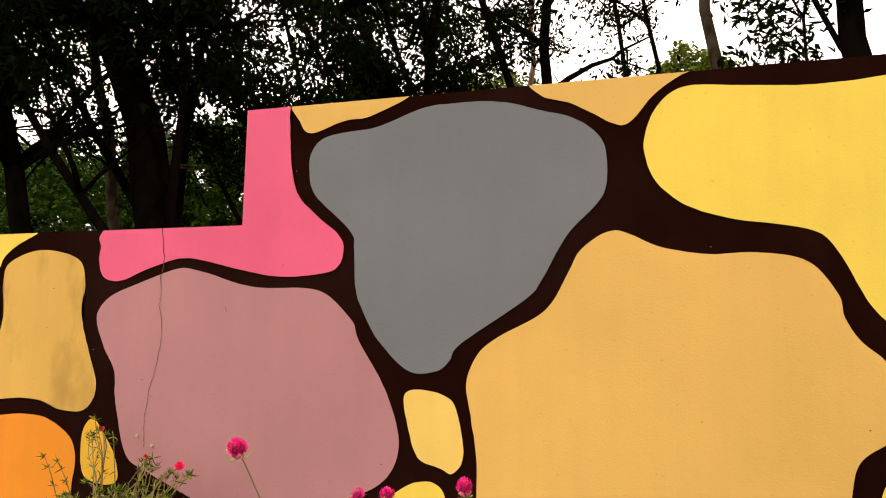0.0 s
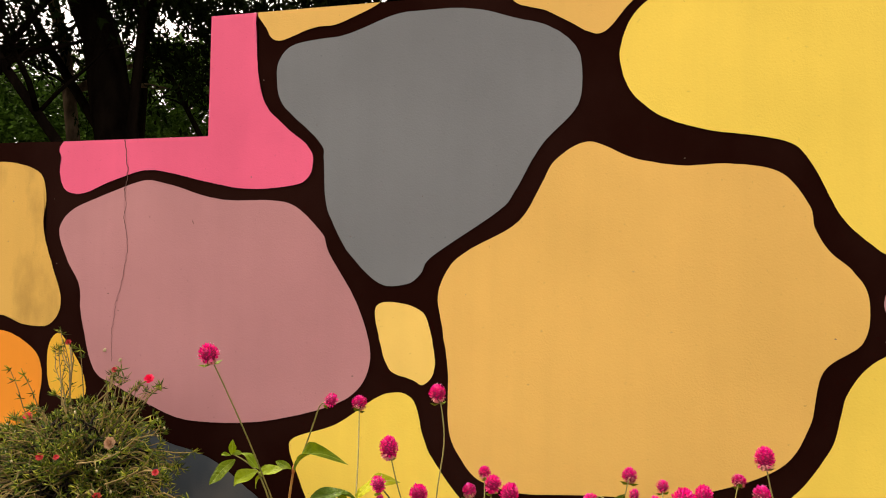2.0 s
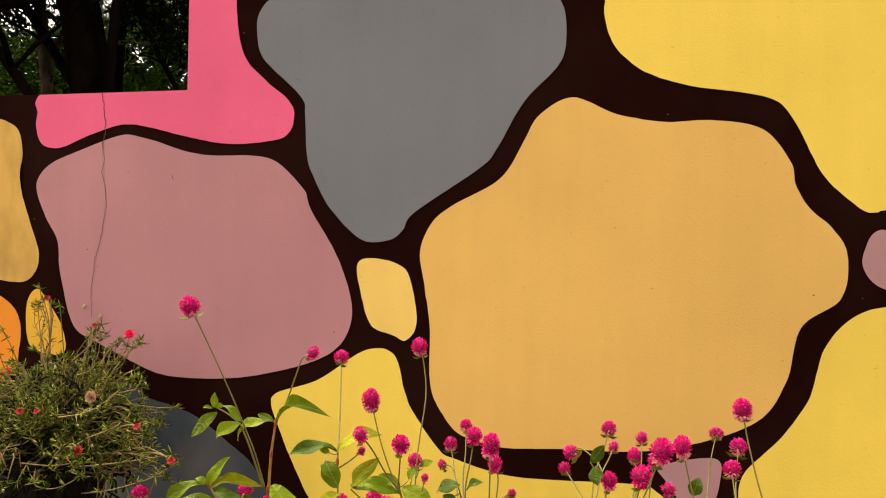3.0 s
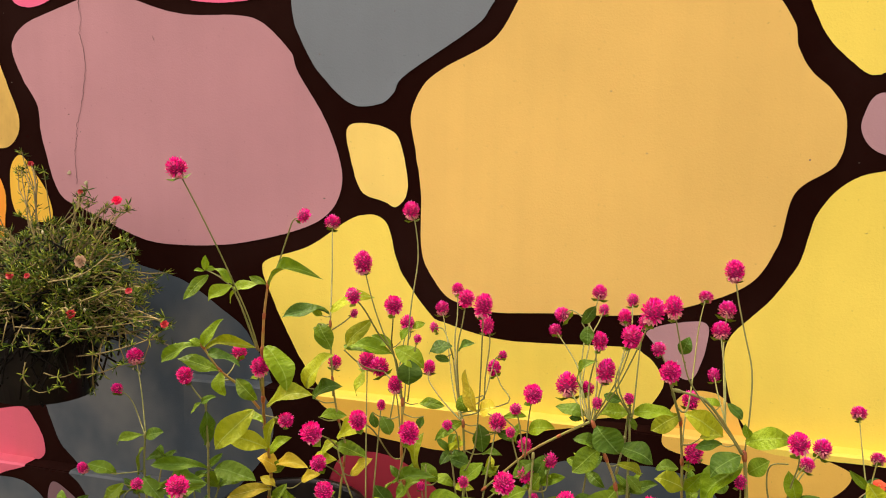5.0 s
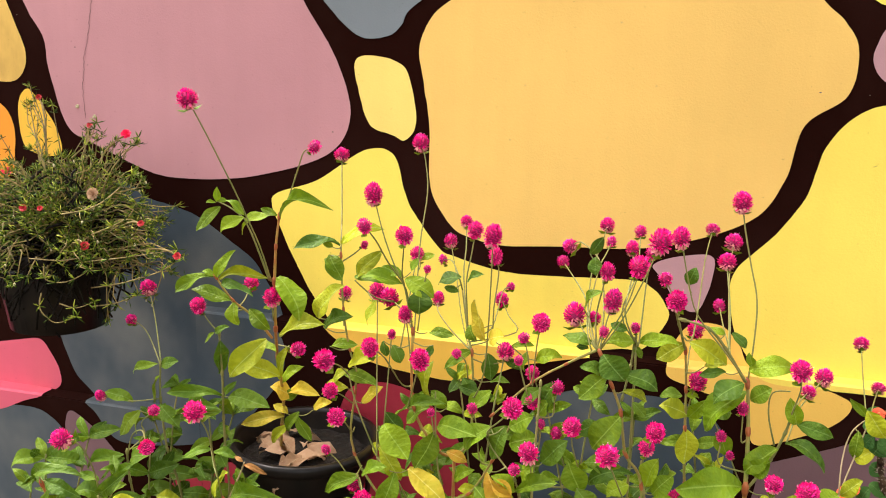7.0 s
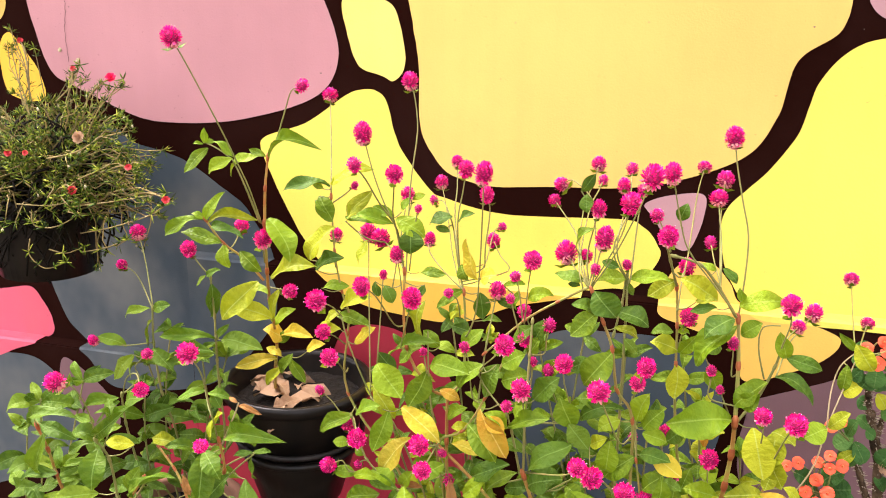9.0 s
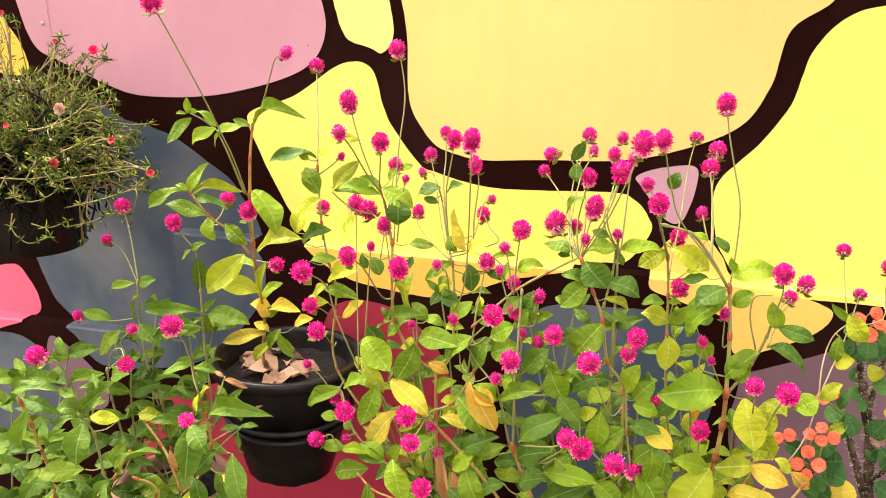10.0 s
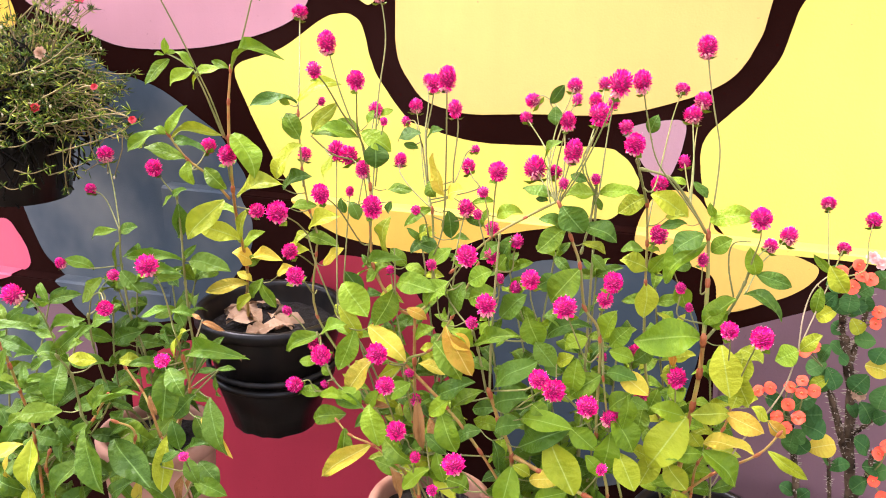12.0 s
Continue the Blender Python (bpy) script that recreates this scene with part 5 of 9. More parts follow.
leaf(cool, COOL, (-0.371, 0.920, 0.633), (-0.328, 0.913, 0.659), 0.014, 0.07)
leaf(cool, COOL, (-0.378, 0.920, 0.636), (-0.388, 0.922, 0.680), 0.023, 0.07)
leaf(cool, COOL, (-0.369, 0.920, 0.623), (-0.346, 0.910, 0.593), 0.021, 0.09)
leaf(cool, MID, (-0.367, 0.930, 0.582), (-0.314, 0.929, 0.567), 0.024, 0.06)
leaf(cool, COOL, (-0.407, 0.940, 0.529), (-0.454, 0.930, 0.559), 0.027, 0.08)
leaf(cool, YELLOW, (-0.473, 0.950, 0.549), (-0.468, 0.952, 0.507), 0.018, 0.09)
leaf(cool, MID, (-0.478, 0.940, 0.520), (-0.504, 0.942, 0.546), 0.016, 0.07)
leaf(cool, DRY, (-0.398, 0.950, 0.571), (-0.403, 0.943, 0.525), 0.016, 0.11)
leaf(cool, DRY, (-0.387, 0.950, 0.569), (-0.385, 0.953, 0.523), 0.015, 0.09)
leaf(cool, COOL, (-0.368, 0.950, 0.599), (-0.332, 0.940, 0.572), 0.027, 0.06)
leaf(cool, COOL, (-0.471, 0.960, 0.592), (-0.461, 0.957, 0.551), 0.030, 0.07)
leaf(cool, COOL, (-0.352, 0.950, 0.572), (-0.377, 0.951, 0.526), 0.026, 0.13)
leaf(cool, MID, (-0.375, 0.960, 0.669), (-0.347, 0.948, 0.631), 0.024, 0.08)
leaf(cool, COOL, (-0.484, 0.970, 0.639), (-0.526, 0.971, 0.604), 0.021, 0.11)
leaf(cool, COOL, (-0.437, 0.960, 0.598), (-0.465, 0.962, 0.543), 0.028, 0.08)
leaf(cool, DRY, (-0.344, 0.940, 0.827), (-0.301, 0.930, 0.824), 0.007, 0.08)
leaf(cool, DRY, (-0.342, 0.940, 0.831), (-0.355, 0.940, 0.837), 0.006, 0.07)
stem(cool, M_STALK, 0.0010, (-0.464, 1.100, 0.849), (-0.459, 1.100, 0.847), (-0.453, 1.100, 0.848))
stem(cool, M_STALK, 0.0011, (-0.588, 1.120, 0.793), (-0.576, 1.115, 0.789), (-0.564, 1.110, 0.791))
stem(cool, M_STALK, 0.0012, (-0.588, 1.120, 0.793), (-0.606, 1.115, 0.791), (-0.624, 1.110, 0.797))
stem(cool, M_STALK, 0.0010, (-0.590, 1.120, 0.818), (-0.587, 1.115, 0.814), (-0.584, 1.110, 0.813))
stem(cool, M_STALK, 0.0011, (-0.568, 1.120, 0.690), (-0.579, 1.120, 0.688), (-0.590, 1.120, 0.691))
stem(cool, M_STALK, 0.0011, (-0.566, 1.120, 0.681), (-0.577, 1.120, 0.677), (-0.589, 1.120, 0.679))
stem(cool, M_STALK, 0.0013, (-0.475, 1.123, 0.721), (-0.499, 1.111, 0.712), (-0.524, 1.100, 0.717))
stem(cool, M_STALK, 0.0013, (-0.372, 0.924, 0.810), (-0.388, 0.942, 0.815), (-0.403, 0.960, 0.832))
stem(cool, M_STALK, 0.0011, (-0.376, 0.946, 0.752), (-0.385, 0.938, 0.748), (-0.394, 0.930, 0.750))
stem(cool, M_STALK, 0.0010, (-0.394, 0.930, 0.750), (-0.399, 0.935, 0.749), (-0.404, 0.940, 0.751))
stem(cool, M_STALK, 0.0011, (-0.528, 1.020, 0.694), (-0.529, 1.015, 0.701), (-0.530, 1.010, 0.712))
stem(cool, M_STALK, 0.0011, (-0.360, 0.947, 0.718), (-0.347, 0.944, 0.713), (-0.335, 0.940, 0.714))
stem(cool, M_STALK, 0.0013, (-0.398, 0.971, 0.674), (-0.379, 0.961, 0.667), (-0.359, 0.950, 0.671))
stem(cool, M_STALK, 0.0010, (-0.385, 0.963, 0.700), (-0.378, 0.961, 0.700), (-0.372, 0.960, 0.703))
stem(cool, M_STALK, 0.0012, (-0.473, 0.991, 0.655), (-0.464, 0.981, 0.664), (-0.455, 0.970, 0.683))
stem(cool, M_STALK, 0.0011, (-0.394, 0.969, 0.683), (-0.406, 0.964, 0.685), (-0.418, 0.960, 0.694))
stem(cool, M_STALK, 0.0015, (-0.455, 0.983, 0.621), (-0.490, 0.981, 0.612), (-0.525, 0.980, 0.621))
stem(cool, M_STALK, 0.0012, (-0.419, 0.983, 0.640), (-0.414, 0.966, 0.635), (-0.410, 0.950, 0.637))
stem(cool, M_STALK, 0.0013, (-0.410, 0.950, 0.637), (-0.391, 0.935, 0.629), (-0.373, 0.920, 0.633))
stem(cool, M_STALK, 0.0010, (-0.373, 0.920, 0.633), (-0.371, 0.920, 0.627), (-0.369, 0.920, 0.623))
stem(cool, M_STALK, 0.0012, (-0.369, 0.920, 0.623), (-0.368, 0.925, 0.597), (-0.367, 0.930, 0.582))
stem(cool, M_STALK, 0.0014, (-0.367, 0.930, 0.582), (-0.387, 0.935, 0.547), (-0.407, 0.940, 0.529))
stem(cool, M_STALK, 0.0015, (-0.407, 0.940, 0.529), (-0.440, 0.945, 0.531), (-0.473, 0.950, 0.549))
stem(cool, M_STALK, 0.0011, (-0.462, 0.948, 0.543), (-0.470, 0.944, 0.528), (-0.478, 0.940, 0.520))
stem(cool, M_STALK, 0.0011, (-0.380, 0.933, 0.559), (-0.389, 0.942, 0.562), (-0.398, 0.950, 0.571))
stem(cool, M_STALK, 0.0011, (-0.368, 0.927, 0.592), (-0.368, 0.938, 0.593), (-0.368, 0.950, 0.599))
stem(cool, M_STALK, 0.0012, (-0.458, 1.000, 0.594), (-0.465, 0.980, 0.588), (-0.471, 0.960, 0.592))
stem(cool, M_STALK, 0.0011, (-0.374, 0.932, 0.570), (-0.363, 0.941, 0.568), (-0.352, 0.950, 0.572))
stem(cool, M_STALK, 0.0011, (-0.464, 0.987, 0.639), (-0.474, 0.979, 0.636), (-0.484, 0.970, 0.639))
stem(cool, M_STALK, 0.0012, (-0.469, 0.967, 0.591), (-0.453, 0.963, 0.590), (-0.437, 0.960, 0.598))
shoot(cool, (-0.591, 1.167, 0.470), (-0.610, 1.200, 0.800), 0.062, (COOL, MID), 201)
shoot(cool, (-0.539, 1.131, 0.470), (-0.540, 1.180, 0.780), 0.062, (COOL, MID), 202)
shoot(cool, (-0.592, 1.184, 0.470), (-0.470, 1.140, 0.800), 0.062, (COOL, MID), 203)
shoot(cool, (-0.606, 1.152, 0.470), (-0.600, 1.100, 0.740), 0.062, (COOL, MID), 204)
shoot(cool, (-0.588, 1.173, 0.470), (-0.500, 1.120, 0.700), 0.062, (COOL, MID), 205)
shoot(cool, (-0.541, 1.137, 0.470), (-0.430, 1.100, 0.700), 0.062, (COOL, MID), 206)
shoot(cool, (-0.556, 1.176, 0.470), (-0.660, 1.200, 0.740), 0.062, (COOL, MID), 207)

front = amaranth((-0.780, 0.955, 0.370), 'globe amaranth with broad green leaves in a clay pot')
stem(front, M_STALK, 0.0026, (-0.788, 0.951, 0.362), (-0.638, 0.923, 0.541), (-0.516, 0.900, 0.651), (-0.509, 0.890, 0.684), (-0.509, 0.880, 0.750), (-0.519, 0.870, 0.781))
stem(front, M_STEM_RED, 0.0030, (-0.784, 0.950, 0.362), (-0.698, 0.934, 0.451), (-0.627, 0.920, 0.487), (-0.613, 0.910, 0.614), (-0.605, 0.900, 0.658), (-0.599, 0.880, 0.713), (-0.590, 0.860, 0.762), (-0.594, 0.850, 0.801))
stem(front, M_STEM_RED, 0.0028, (-0.759, 0.938, 0.362), (-0.669, 0.923, 0.464), (-0.595, 0.910, 0.511), (-0.600, 0.910, 0.568), (-0.590, 0.910, 0.599))
stem(front, M_STEM_RED, 0.0026, (-0.516, 0.900, 0.651), (-0.499, 0.900, 0.674), (-0.472, 0.900, 0.716))
stem(front, M_STEM_RED, 0.0026, (-0.805, 0.977, 0.362), (-0.643, 0.946, 0.465), (-0.510, 0.920, 0.512), (-0.456, 0.930, 0.635), (-0.480, 0.920, 0.663))
bloom(front, (-0.531, 0.820, 0.888), 0.0142, 1.00, (-0.520, 0.870, 0.787), (-0.514, 0.859, 0.817), (-0.512, 0.846, 0.849), (-0.514, 0.834, 0.874), (-0.520, 0.828, 0.883))
bloom(front, (-0.320, 0.840, 0.683), 0.0071, 0.78, (-0.471, 0.927, 0.600), (-0.372, 0.920, 0.601), (-0.341, 0.877, 0.647))
leaf(front, MID, (-0.516, 0.870, 0.779), (-0.484, 0.873, 0.809), 0.017, 0.14)
leaf(front, MID, (-0.524, 0.870, 0.776), (-0.560, 0.865, 0.757), 0.015, 0.14)
leaf(front, MID, (-0.517, 0.870, 0.770), (-0.511, 0.840, 0.724), 0.033, 0.13)
leaf(front, MID, (-0.516, 0.870, 0.793), (-0.459, 0.858, 0.842), 0.019, 0.12)
leaf(front, MID, (-0.521, 0.870, 0.792), (-0.477, 0.872, 0.809), 0.015, 0.11)
leaf(front, MID, (-0.519, 0.870, 0.807), (-0.547, 0.867, 0.816), 0.013, 0.08)
leaf(front, PALE, (-0.474, 0.890, 0.772), (-0.514, 0.883, 0.774), 0.018, 0.07)
leaf(front, MID, (-0.531, 0.880, 0.692), (-0.591, 0.860, 0.682), 0.027, 0.10)
leaf(front, MID, (-0.517, 0.880, 0.751), (-0.578, 0.867, 0.727), 0.010, 0.12)
leaf(front, COOL, (-0.589, 0.840, 0.820), (-0.500, 0.820, 0.841), 0.019, 0.13)
leaf(front, COOL, (-0.578, 0.840, 0.812), (-0.524, 0.839, 0.798), 0.019, 0.13)
leaf(front, MID, (-0.585, 0.850, 0.792), (-0.604, 0.855, 0.724), 0.021, 0.13)
leaf(front, COOL, (-0.580, 0.860, 0.727), (-0.640, 0.856, 0.709), 0.019, 0.05)
leaf(front, MID, (-0.577, 0.860, 0.726), (-0.542, 0.860, 0.745), 0.014, 0.07)
leaf(front, COOL, (-0.603, 0.900, 0.638), (-0.633, 0.894, 0.645), 0.012, 0.11)
leaf(front, MID, (-0.595, 0.900, 0.639), (-0.563, 0.898, 0.659), 0.009, 0.09)
leaf(front, COOL, (-0.598, 0.900, 0.631), (-0.558, 0.904, 0.625), 0.021, 0.11)
leaf(front, PALE, (-0.605, 0.900, 0.626), (-0.595, 0.870, 0.554), 0.031, 0.08)
leaf(front, YELLOW, (-0.634, 0.910, 0.602), (-0.677, 0.900, 0.566), 0.025, 0.13)
leaf(front, YELLOW, (-0.657, 0.910, 0.587), (-0.662, 0.906, 0.543), 0.020, 0.12)
leaf(front, PALE, (-0.626, 0.900, 0.501), (-0.625, 0.895, 0.542), 0.022, 0.07)
leaf(front, MID, (-0.498, 0.900, 0.681), (-0.473, 0.896, 0.737), 0.023, 0.12)
leaf(front, MID, (-0.490, 0.900, 0.681), (-0.408, 0.883, 0.735), 0.021, 0.12)
leaf(front, MID, (-0.499, 0.900, 0.671), (-0.460, 0.860, 0.586), 0.042, 0.13)
leaf(front, MID, (-0.505, 0.900, 0.670), (-0.532, 0.901, 0.624), 0.014, 0.12)
leaf(front, COOL, (-0.475, 0.910, 0.640), (-0.394, 0.870, 0.602), 0.042, 0.05)
leaf(front, COOL, (-0.547, 0.910, 0.618), (-0.566, 0.908, 0.649), 0.017, 0.13)
leaf(front, MID, (-0.552, 0.910, 0.610), (-0.575, 0.901, 0.624), 0.013, 0.07)
leaf(front, MID, (-0.548, 0.910, 0.609), (-0.563, 0.903, 0.572), 0.024, 0.10)
leaf(front, MID, (-0.526, 0.900, 0.606), (-0.558, 0.870, 0.543), 0.035, 0.09)
leaf(front, COOL, (-0.490, 0.910, 0.542), (-0.445, 0.905, 0.582), 0.024, 0.12)
leaf(front, COOL, (-0.535, 0.920, 0.507), (-0.532, 0.906, 0.565), 0.024, 0.05)
stem(front, M_STALK, 0.0012, (-0.510, 0.879, 0.754), (-0.492, 0.884, 0.758), (-0.474, 0.890, 0.772))
stem(front, M_STALK, 0.0011, (-0.509, 0.889, 0.693), (-0.520, 0.884, 0.690), (-0.531, 0.880, 0.692))
stem(front, M_STALK, 0.0011, (-0.594, 0.850, 0.801), (-0.591, 0.845, 0.808), (-0.589, 0.840, 0.820))
stem(front, M_STALK, 0.0010, (-0.590, 0.842, 0.816), (-0.584, 0.841, 0.812), (-0.578, 0.840, 0.812))
stem(front, M_STALK, 0.0011, (-0.596, 0.874, 0.727), (-0.588, 0.867, 0.724), (-0.580, 0.860, 0.727))
stem(front, M_STALK, 0.0010, (-0.608, 0.904, 0.639), (-0.602, 0.902, 0.637), (-0.595, 0.900, 0.639))
stem(front, M_STALK, 0.0010, (-0.610, 0.906, 0.633), (-0.604, 0.903, 0.630), (-0.598, 0.900, 0.631))
stem(front, M_STALK, 0.0011, (-0.615, 0.911, 0.596), (-0.625, 0.911, 0.597), (-0.634, 0.910, 0.602))
stem(front, M_STALK, 0.0012, (-0.617, 0.913, 0.578), (-0.637, 0.911, 0.577), (-0.657, 0.910, 0.587))
stem(front, M_STALK, 0.0010, (-0.616, 0.914, 0.498), (-0.621, 0.907, 0.497), (-0.626, 0.900, 0.501))
stem(front, M_STALK, 0.0011, (-0.463, 0.927, 0.643), (-0.469, 0.919, 0.639), (-0.475, 0.910, 0.640))
stem(front, M_STALK, 0.0010, (-0.568, 0.910, 0.604), (-0.560, 0.910, 0.605), (-0.552, 0.910, 0.610))
stem(front, M_STALK, 0.0011, (-0.552, 0.910, 0.610), (-0.539, 0.905, 0.605), (-0.526, 0.900, 0.606))
stem(front, M_STALK, 0.0011, (-0.502, 0.921, 0.530), (-0.496, 0.916, 0.533), (-0.490, 0.910, 0.542))
shoot(front, (-0.753, 0.964, 0.365), (-0.700, 0.980, 0.760), 0.070, (COOL, MID), 208)
shoot(front, (-0.746, 0.950, 0.365), (-0.660, 1.030, 0.780), 0.070, (COOL, MID), 209)
shoot(front, (-0.787, 0.941, 0.365), (-0.560, 0.960, 0.760), 0.070, (COOL, MID), 210)
shoot(front, (-0.758, 0.959, 0.365), (-0.640, 0.940, 0.680), 0.070, (COOL, MID), 211)
shoot(front, (-0.798, 0.937, 0.365), (-0.500, 0.940, 0.680), 0.070, (COOL, MID), 212)
shoot(front, (-0.762, 0.967, 0.365), (-0.570, 0.930, 0.620), 0.070, (COOL, MID), 213)
shoot(front, (-0.763, 0.952, 0.365), (-0.750, 1.000, 0.700), 0.070, (COOL, MID), 214)
shoot(front, (-0.781, 0.936, 0.365), (-0.460, 0.950, 0.600), 0.070, (COOL, MID), 215)

centre = amaranth((-0.055, 1.080, 0.485), 'globe amaranth with many magenta heads and bare red lower stems')
bloom(centre, (-0.117, 1.040, 1.097), 0.0060, 1.00, (-0.129, 1.040, 1.010), (-0.123, 1.040, 1.064))
bloom(centre, (-0.147, 1.040, 1.031), 0.0105, 1.40, (-0.137, 1.040, 0.954), (-0.142, 1.040, 1.001))
bloom(centre, (-0.108, 1.040, 0.895), 0.0062, 1.00, (-0.100, 1.040, 0.844), (-0.105, 1.040, 0.877))
bloom(centre, (-0.050, 1.040, 0.909), 0.0082, 1.00, (-0.023, 1.040, 0.830), (-0.037, 1.040, 0.836), (-0.043, 1.040, 0.885))
bloom(centre, (-0.273, 1.060, 0.805), 0.0080, 1.00, (-0.238, 1.116, 0.759), (-0.232, 1.060, 0.766), (-0.254, 1.060, 0.790))
bloom(centre, (-0.214, 1.020, 0.781), 0.0112, 1.00, (-0.185, 1.003, 0.756), (-0.210, 1.020, 0.751), (-0.211, 1.020, 0.764))
bloom(centre, (-0.066, 1.030, 0.709), 0.0090, 1.00, (-0.077, 1.039, 0.749), (-0.080, 1.030, 0.749), (-0.070, 1.030, 0.724))
bloom(centre, (-0.076, 1.030, 0.749), 0.0072, 1.00, (-0.083, 1.040, 0.761), (-0.083, 1.030, 0.759), (-0.078, 1.030, 0.753))
bloom(centre, (-0.195, 1.010, 0.723), 0.0062, 1.00, (-0.178, 1.000, 0.739), (-0.182, 1.010, 0.732), (-0.189, 1.010, 0.729))
stem(centre, M_STEM_RED, 0.0036, (-0.074, 1.061, 0.477), (-0.071, 1.061, 0.526), (-0.068, 1.060, 0.529), (-0.076, 1.060, 0.681), (-0.078, 1.060, 0.753), (-0.078, 1.060, 0.826))
stem(centre, M_STEM, 0.0026, (-0.078, 1.060, 0.826), (-0.060, 1.070, 0.846), (-0.061, 1.090, 0.906), (-0.067, 1.100, 0.967))
stem(centre, M_STEM_RED, 0.0028, (-0.078, 1.060, 0.826), (-0.099, 1.050, 0.836), (-0.136, 1.050, 0.895), (-0.136, 1.040, 1.009))
stem(centre, M_STEM, 0.0024, (-0.077, 1.104, 0.477), (-0.082, 1.069, 0.650), (-0.086, 1.040, 0.756), (-0.050, 1.040, 0.783), (-0.019, 1.040, 0.838), (0.009, 1.060, 0.908))
stem(centre, M_STEM_RED, 0.0030, (-0.086, 1.040, 0.756), (-0.022, 1.030, 0.705), (0.031, 1.020, 0.649), (0.079, 1.020, 0.576))
stem(centre, M_STEM, 0.0024, (-0.037, 1.059, 0.477), (-0.155, 1.093, 0.661), (-0.252, 1.120, 0.775), (-0.251, 1.120, 0.876), (-0.248, 1.120, 0.904), (-0.260, 1.120, 0.943), (-0.270, 1.120, 1.003), (-0.278, 1.130, 1.083))
stem(centre, M_STALK, 0.0018, (-0.083, 1.040, 0.761), (-0.098, 1.040, 0.828), (-0.102, 1.040, 0.926))
stem(centre, M_STALK, 0.0018, (-0.055, 1.071, 0.477), (-0.112, 1.065, 0.657), (-0.158, 1.060, 0.768), (-0.192, 1.060, 0.807), (-0.225, 1.060, 0.881), (-0.237, 1.060, 0.926))
stem(centre, M_STEM_RED, 0.0022, (-0.064, 1.073, 0.477), (-0.072, 1.022, 0.583), (-0.079, 0.980, 0.634), (-0.109, 0.970, 0.663), (-0.142, 0.970, 0.673), (-0.165, 0.980, 0.686))
stem(centre, M_STALK, 0.0020, (-0.048, 1.084, 0.477), (-0.073, 1.038, 0.591), (-0.094, 1.000, 0.647), (-0.136, 1.000, 0.702), (-0.178, 1.000, 0.739), (-0.204, 1.010, 0.798))
stem(centre, M_STALK, 0.0018, (-0.067, 1.100, 0.967), (-0.080, 1.120, 0.995), (-0.094, 1.140, 1.046))
bloom(centre, (-0.336, 1.274, 1.213), 0.0138, 0.93, (-0.278, 1.130, 1.083), (-0.303, 1.195, 1.139), (-0.323, 1.243, 1.184))
bloom(centre, (-0.167, 1.161, 1.251), 0.0130, 1.12, (-0.136, 1.041, 0.993), (-0.143, 1.070, 1.001), (-0.150, 1.110, 1.110), (-0.148, 1.136, 1.184), (-0.157, 1.152, 1.228))
bloom(centre, (-0.192, 1.035, 1.193), 0.0134, 1.39, (-0.136, 1.040, 1.009), (-0.147, 1.039, 1.066), (-0.164, 1.038, 1.102), (-0.178, 1.036, 1.141))
bloom(centre, (-0.117, 0.940, 1.162), 0.0115, 1.12, (-0.136, 1.040, 1.009), (-0.148, 1.040, 1.068), (-0.144, 1.015, 1.093), (-0.129, 0.974, 1.132))
bloom(centre, (-0.160, 0.919, 1.174), 0.0101, 1.00, (-0.136, 1.040, 1.009), (-0.146, 1.040, 1.065), (-0.154, 0.989, 1.114), (-0.156, 0.949, 1.150))
bloom(centre, (-0.184, 1.400, 1.058), 0.0127, 1.08, (-0.071, 1.106, 0.975), (-0.080, 1.130, 0.966), (-0.113, 1.211, 0.987), (-0.146, 1.304, 1.019))
bloom(centre, (-0.074, 1.127, 1.137), 0.0125, 1.06, (-0.074, 1.111, 0.983), (-0.077, 1.120, 0.979), (-0.084, 1.123, 1.058), (-0.078, 1.126, 1.105))
bloom(centre, (-0.121, 1.260, 1.122), 0.0105, 1.00, (-0.079, 1.120, 0.983), (-0.106, 1.193, 1.052), (-0.112, 1.227, 1.087))
bloom(centre, (-0.008, 0.942, 1.169), 0.0118, 1.56, (-0.062, 1.091, 0.915), (-0.052, 1.060, 0.917), (-0.036, 1.042, 0.960), (-0.026, 1.014, 1.026), (-0.015, 0.972, 1.112))
bloom(centre, (-0.038, 1.100, 1.109), 0.0107, 1.21, (-0.071, 1.106, 0.975), (-0.041, 1.100, 0.991), (-0.038, 1.100, 1.035), (-0.033, 1.100, 1.085))
bloom(centre, (-0.152, 1.219, 1.005), 0.0105, 1.33, (-0.068, 1.100, 0.969), (-0.110, 1.150, 0.978), (-0.145, 1.195, 0.992))
bloom(centre, (-0.213, 0.919, 0.999), 0.0142, 1.10, (-0.237, 1.060, 0.926), (-0.226, 1.001, 0.961))
bloom(centre, (-0.285, 1.165, 1.015), 0.0113, 1.00, (-0.269, 1.120, 0.978), (-0.281, 1.144, 0.997))
bloom(centre, (-0.130, 0.860, 1.045), 0.0110, 1.18, (-0.136, 1.047, 0.928), (-0.157, 1.060, 0.922), (-0.138, 0.934, 1.006))
bloom(centre, (-0.077, 0.884, 1.028), 0.0124, 1.42, (-0.136, 1.050, 0.895), (-0.141, 1.040, 0.897), (-0.109, 0.964, 0.964))
bloom(centre, (-0.223, 1.138, 1.031), 0.0142, 1.06, (-0.192, 1.060, 0.807), (-0.186, 1.040, 0.816), (-0.207, 1.094, 0.932))
bloom(centre, (-0.193, 1.107, 1.033), 0.0145, 1.00, (-0.136, 1.040, 1.009), (-0.160, 1.073, 1.023))
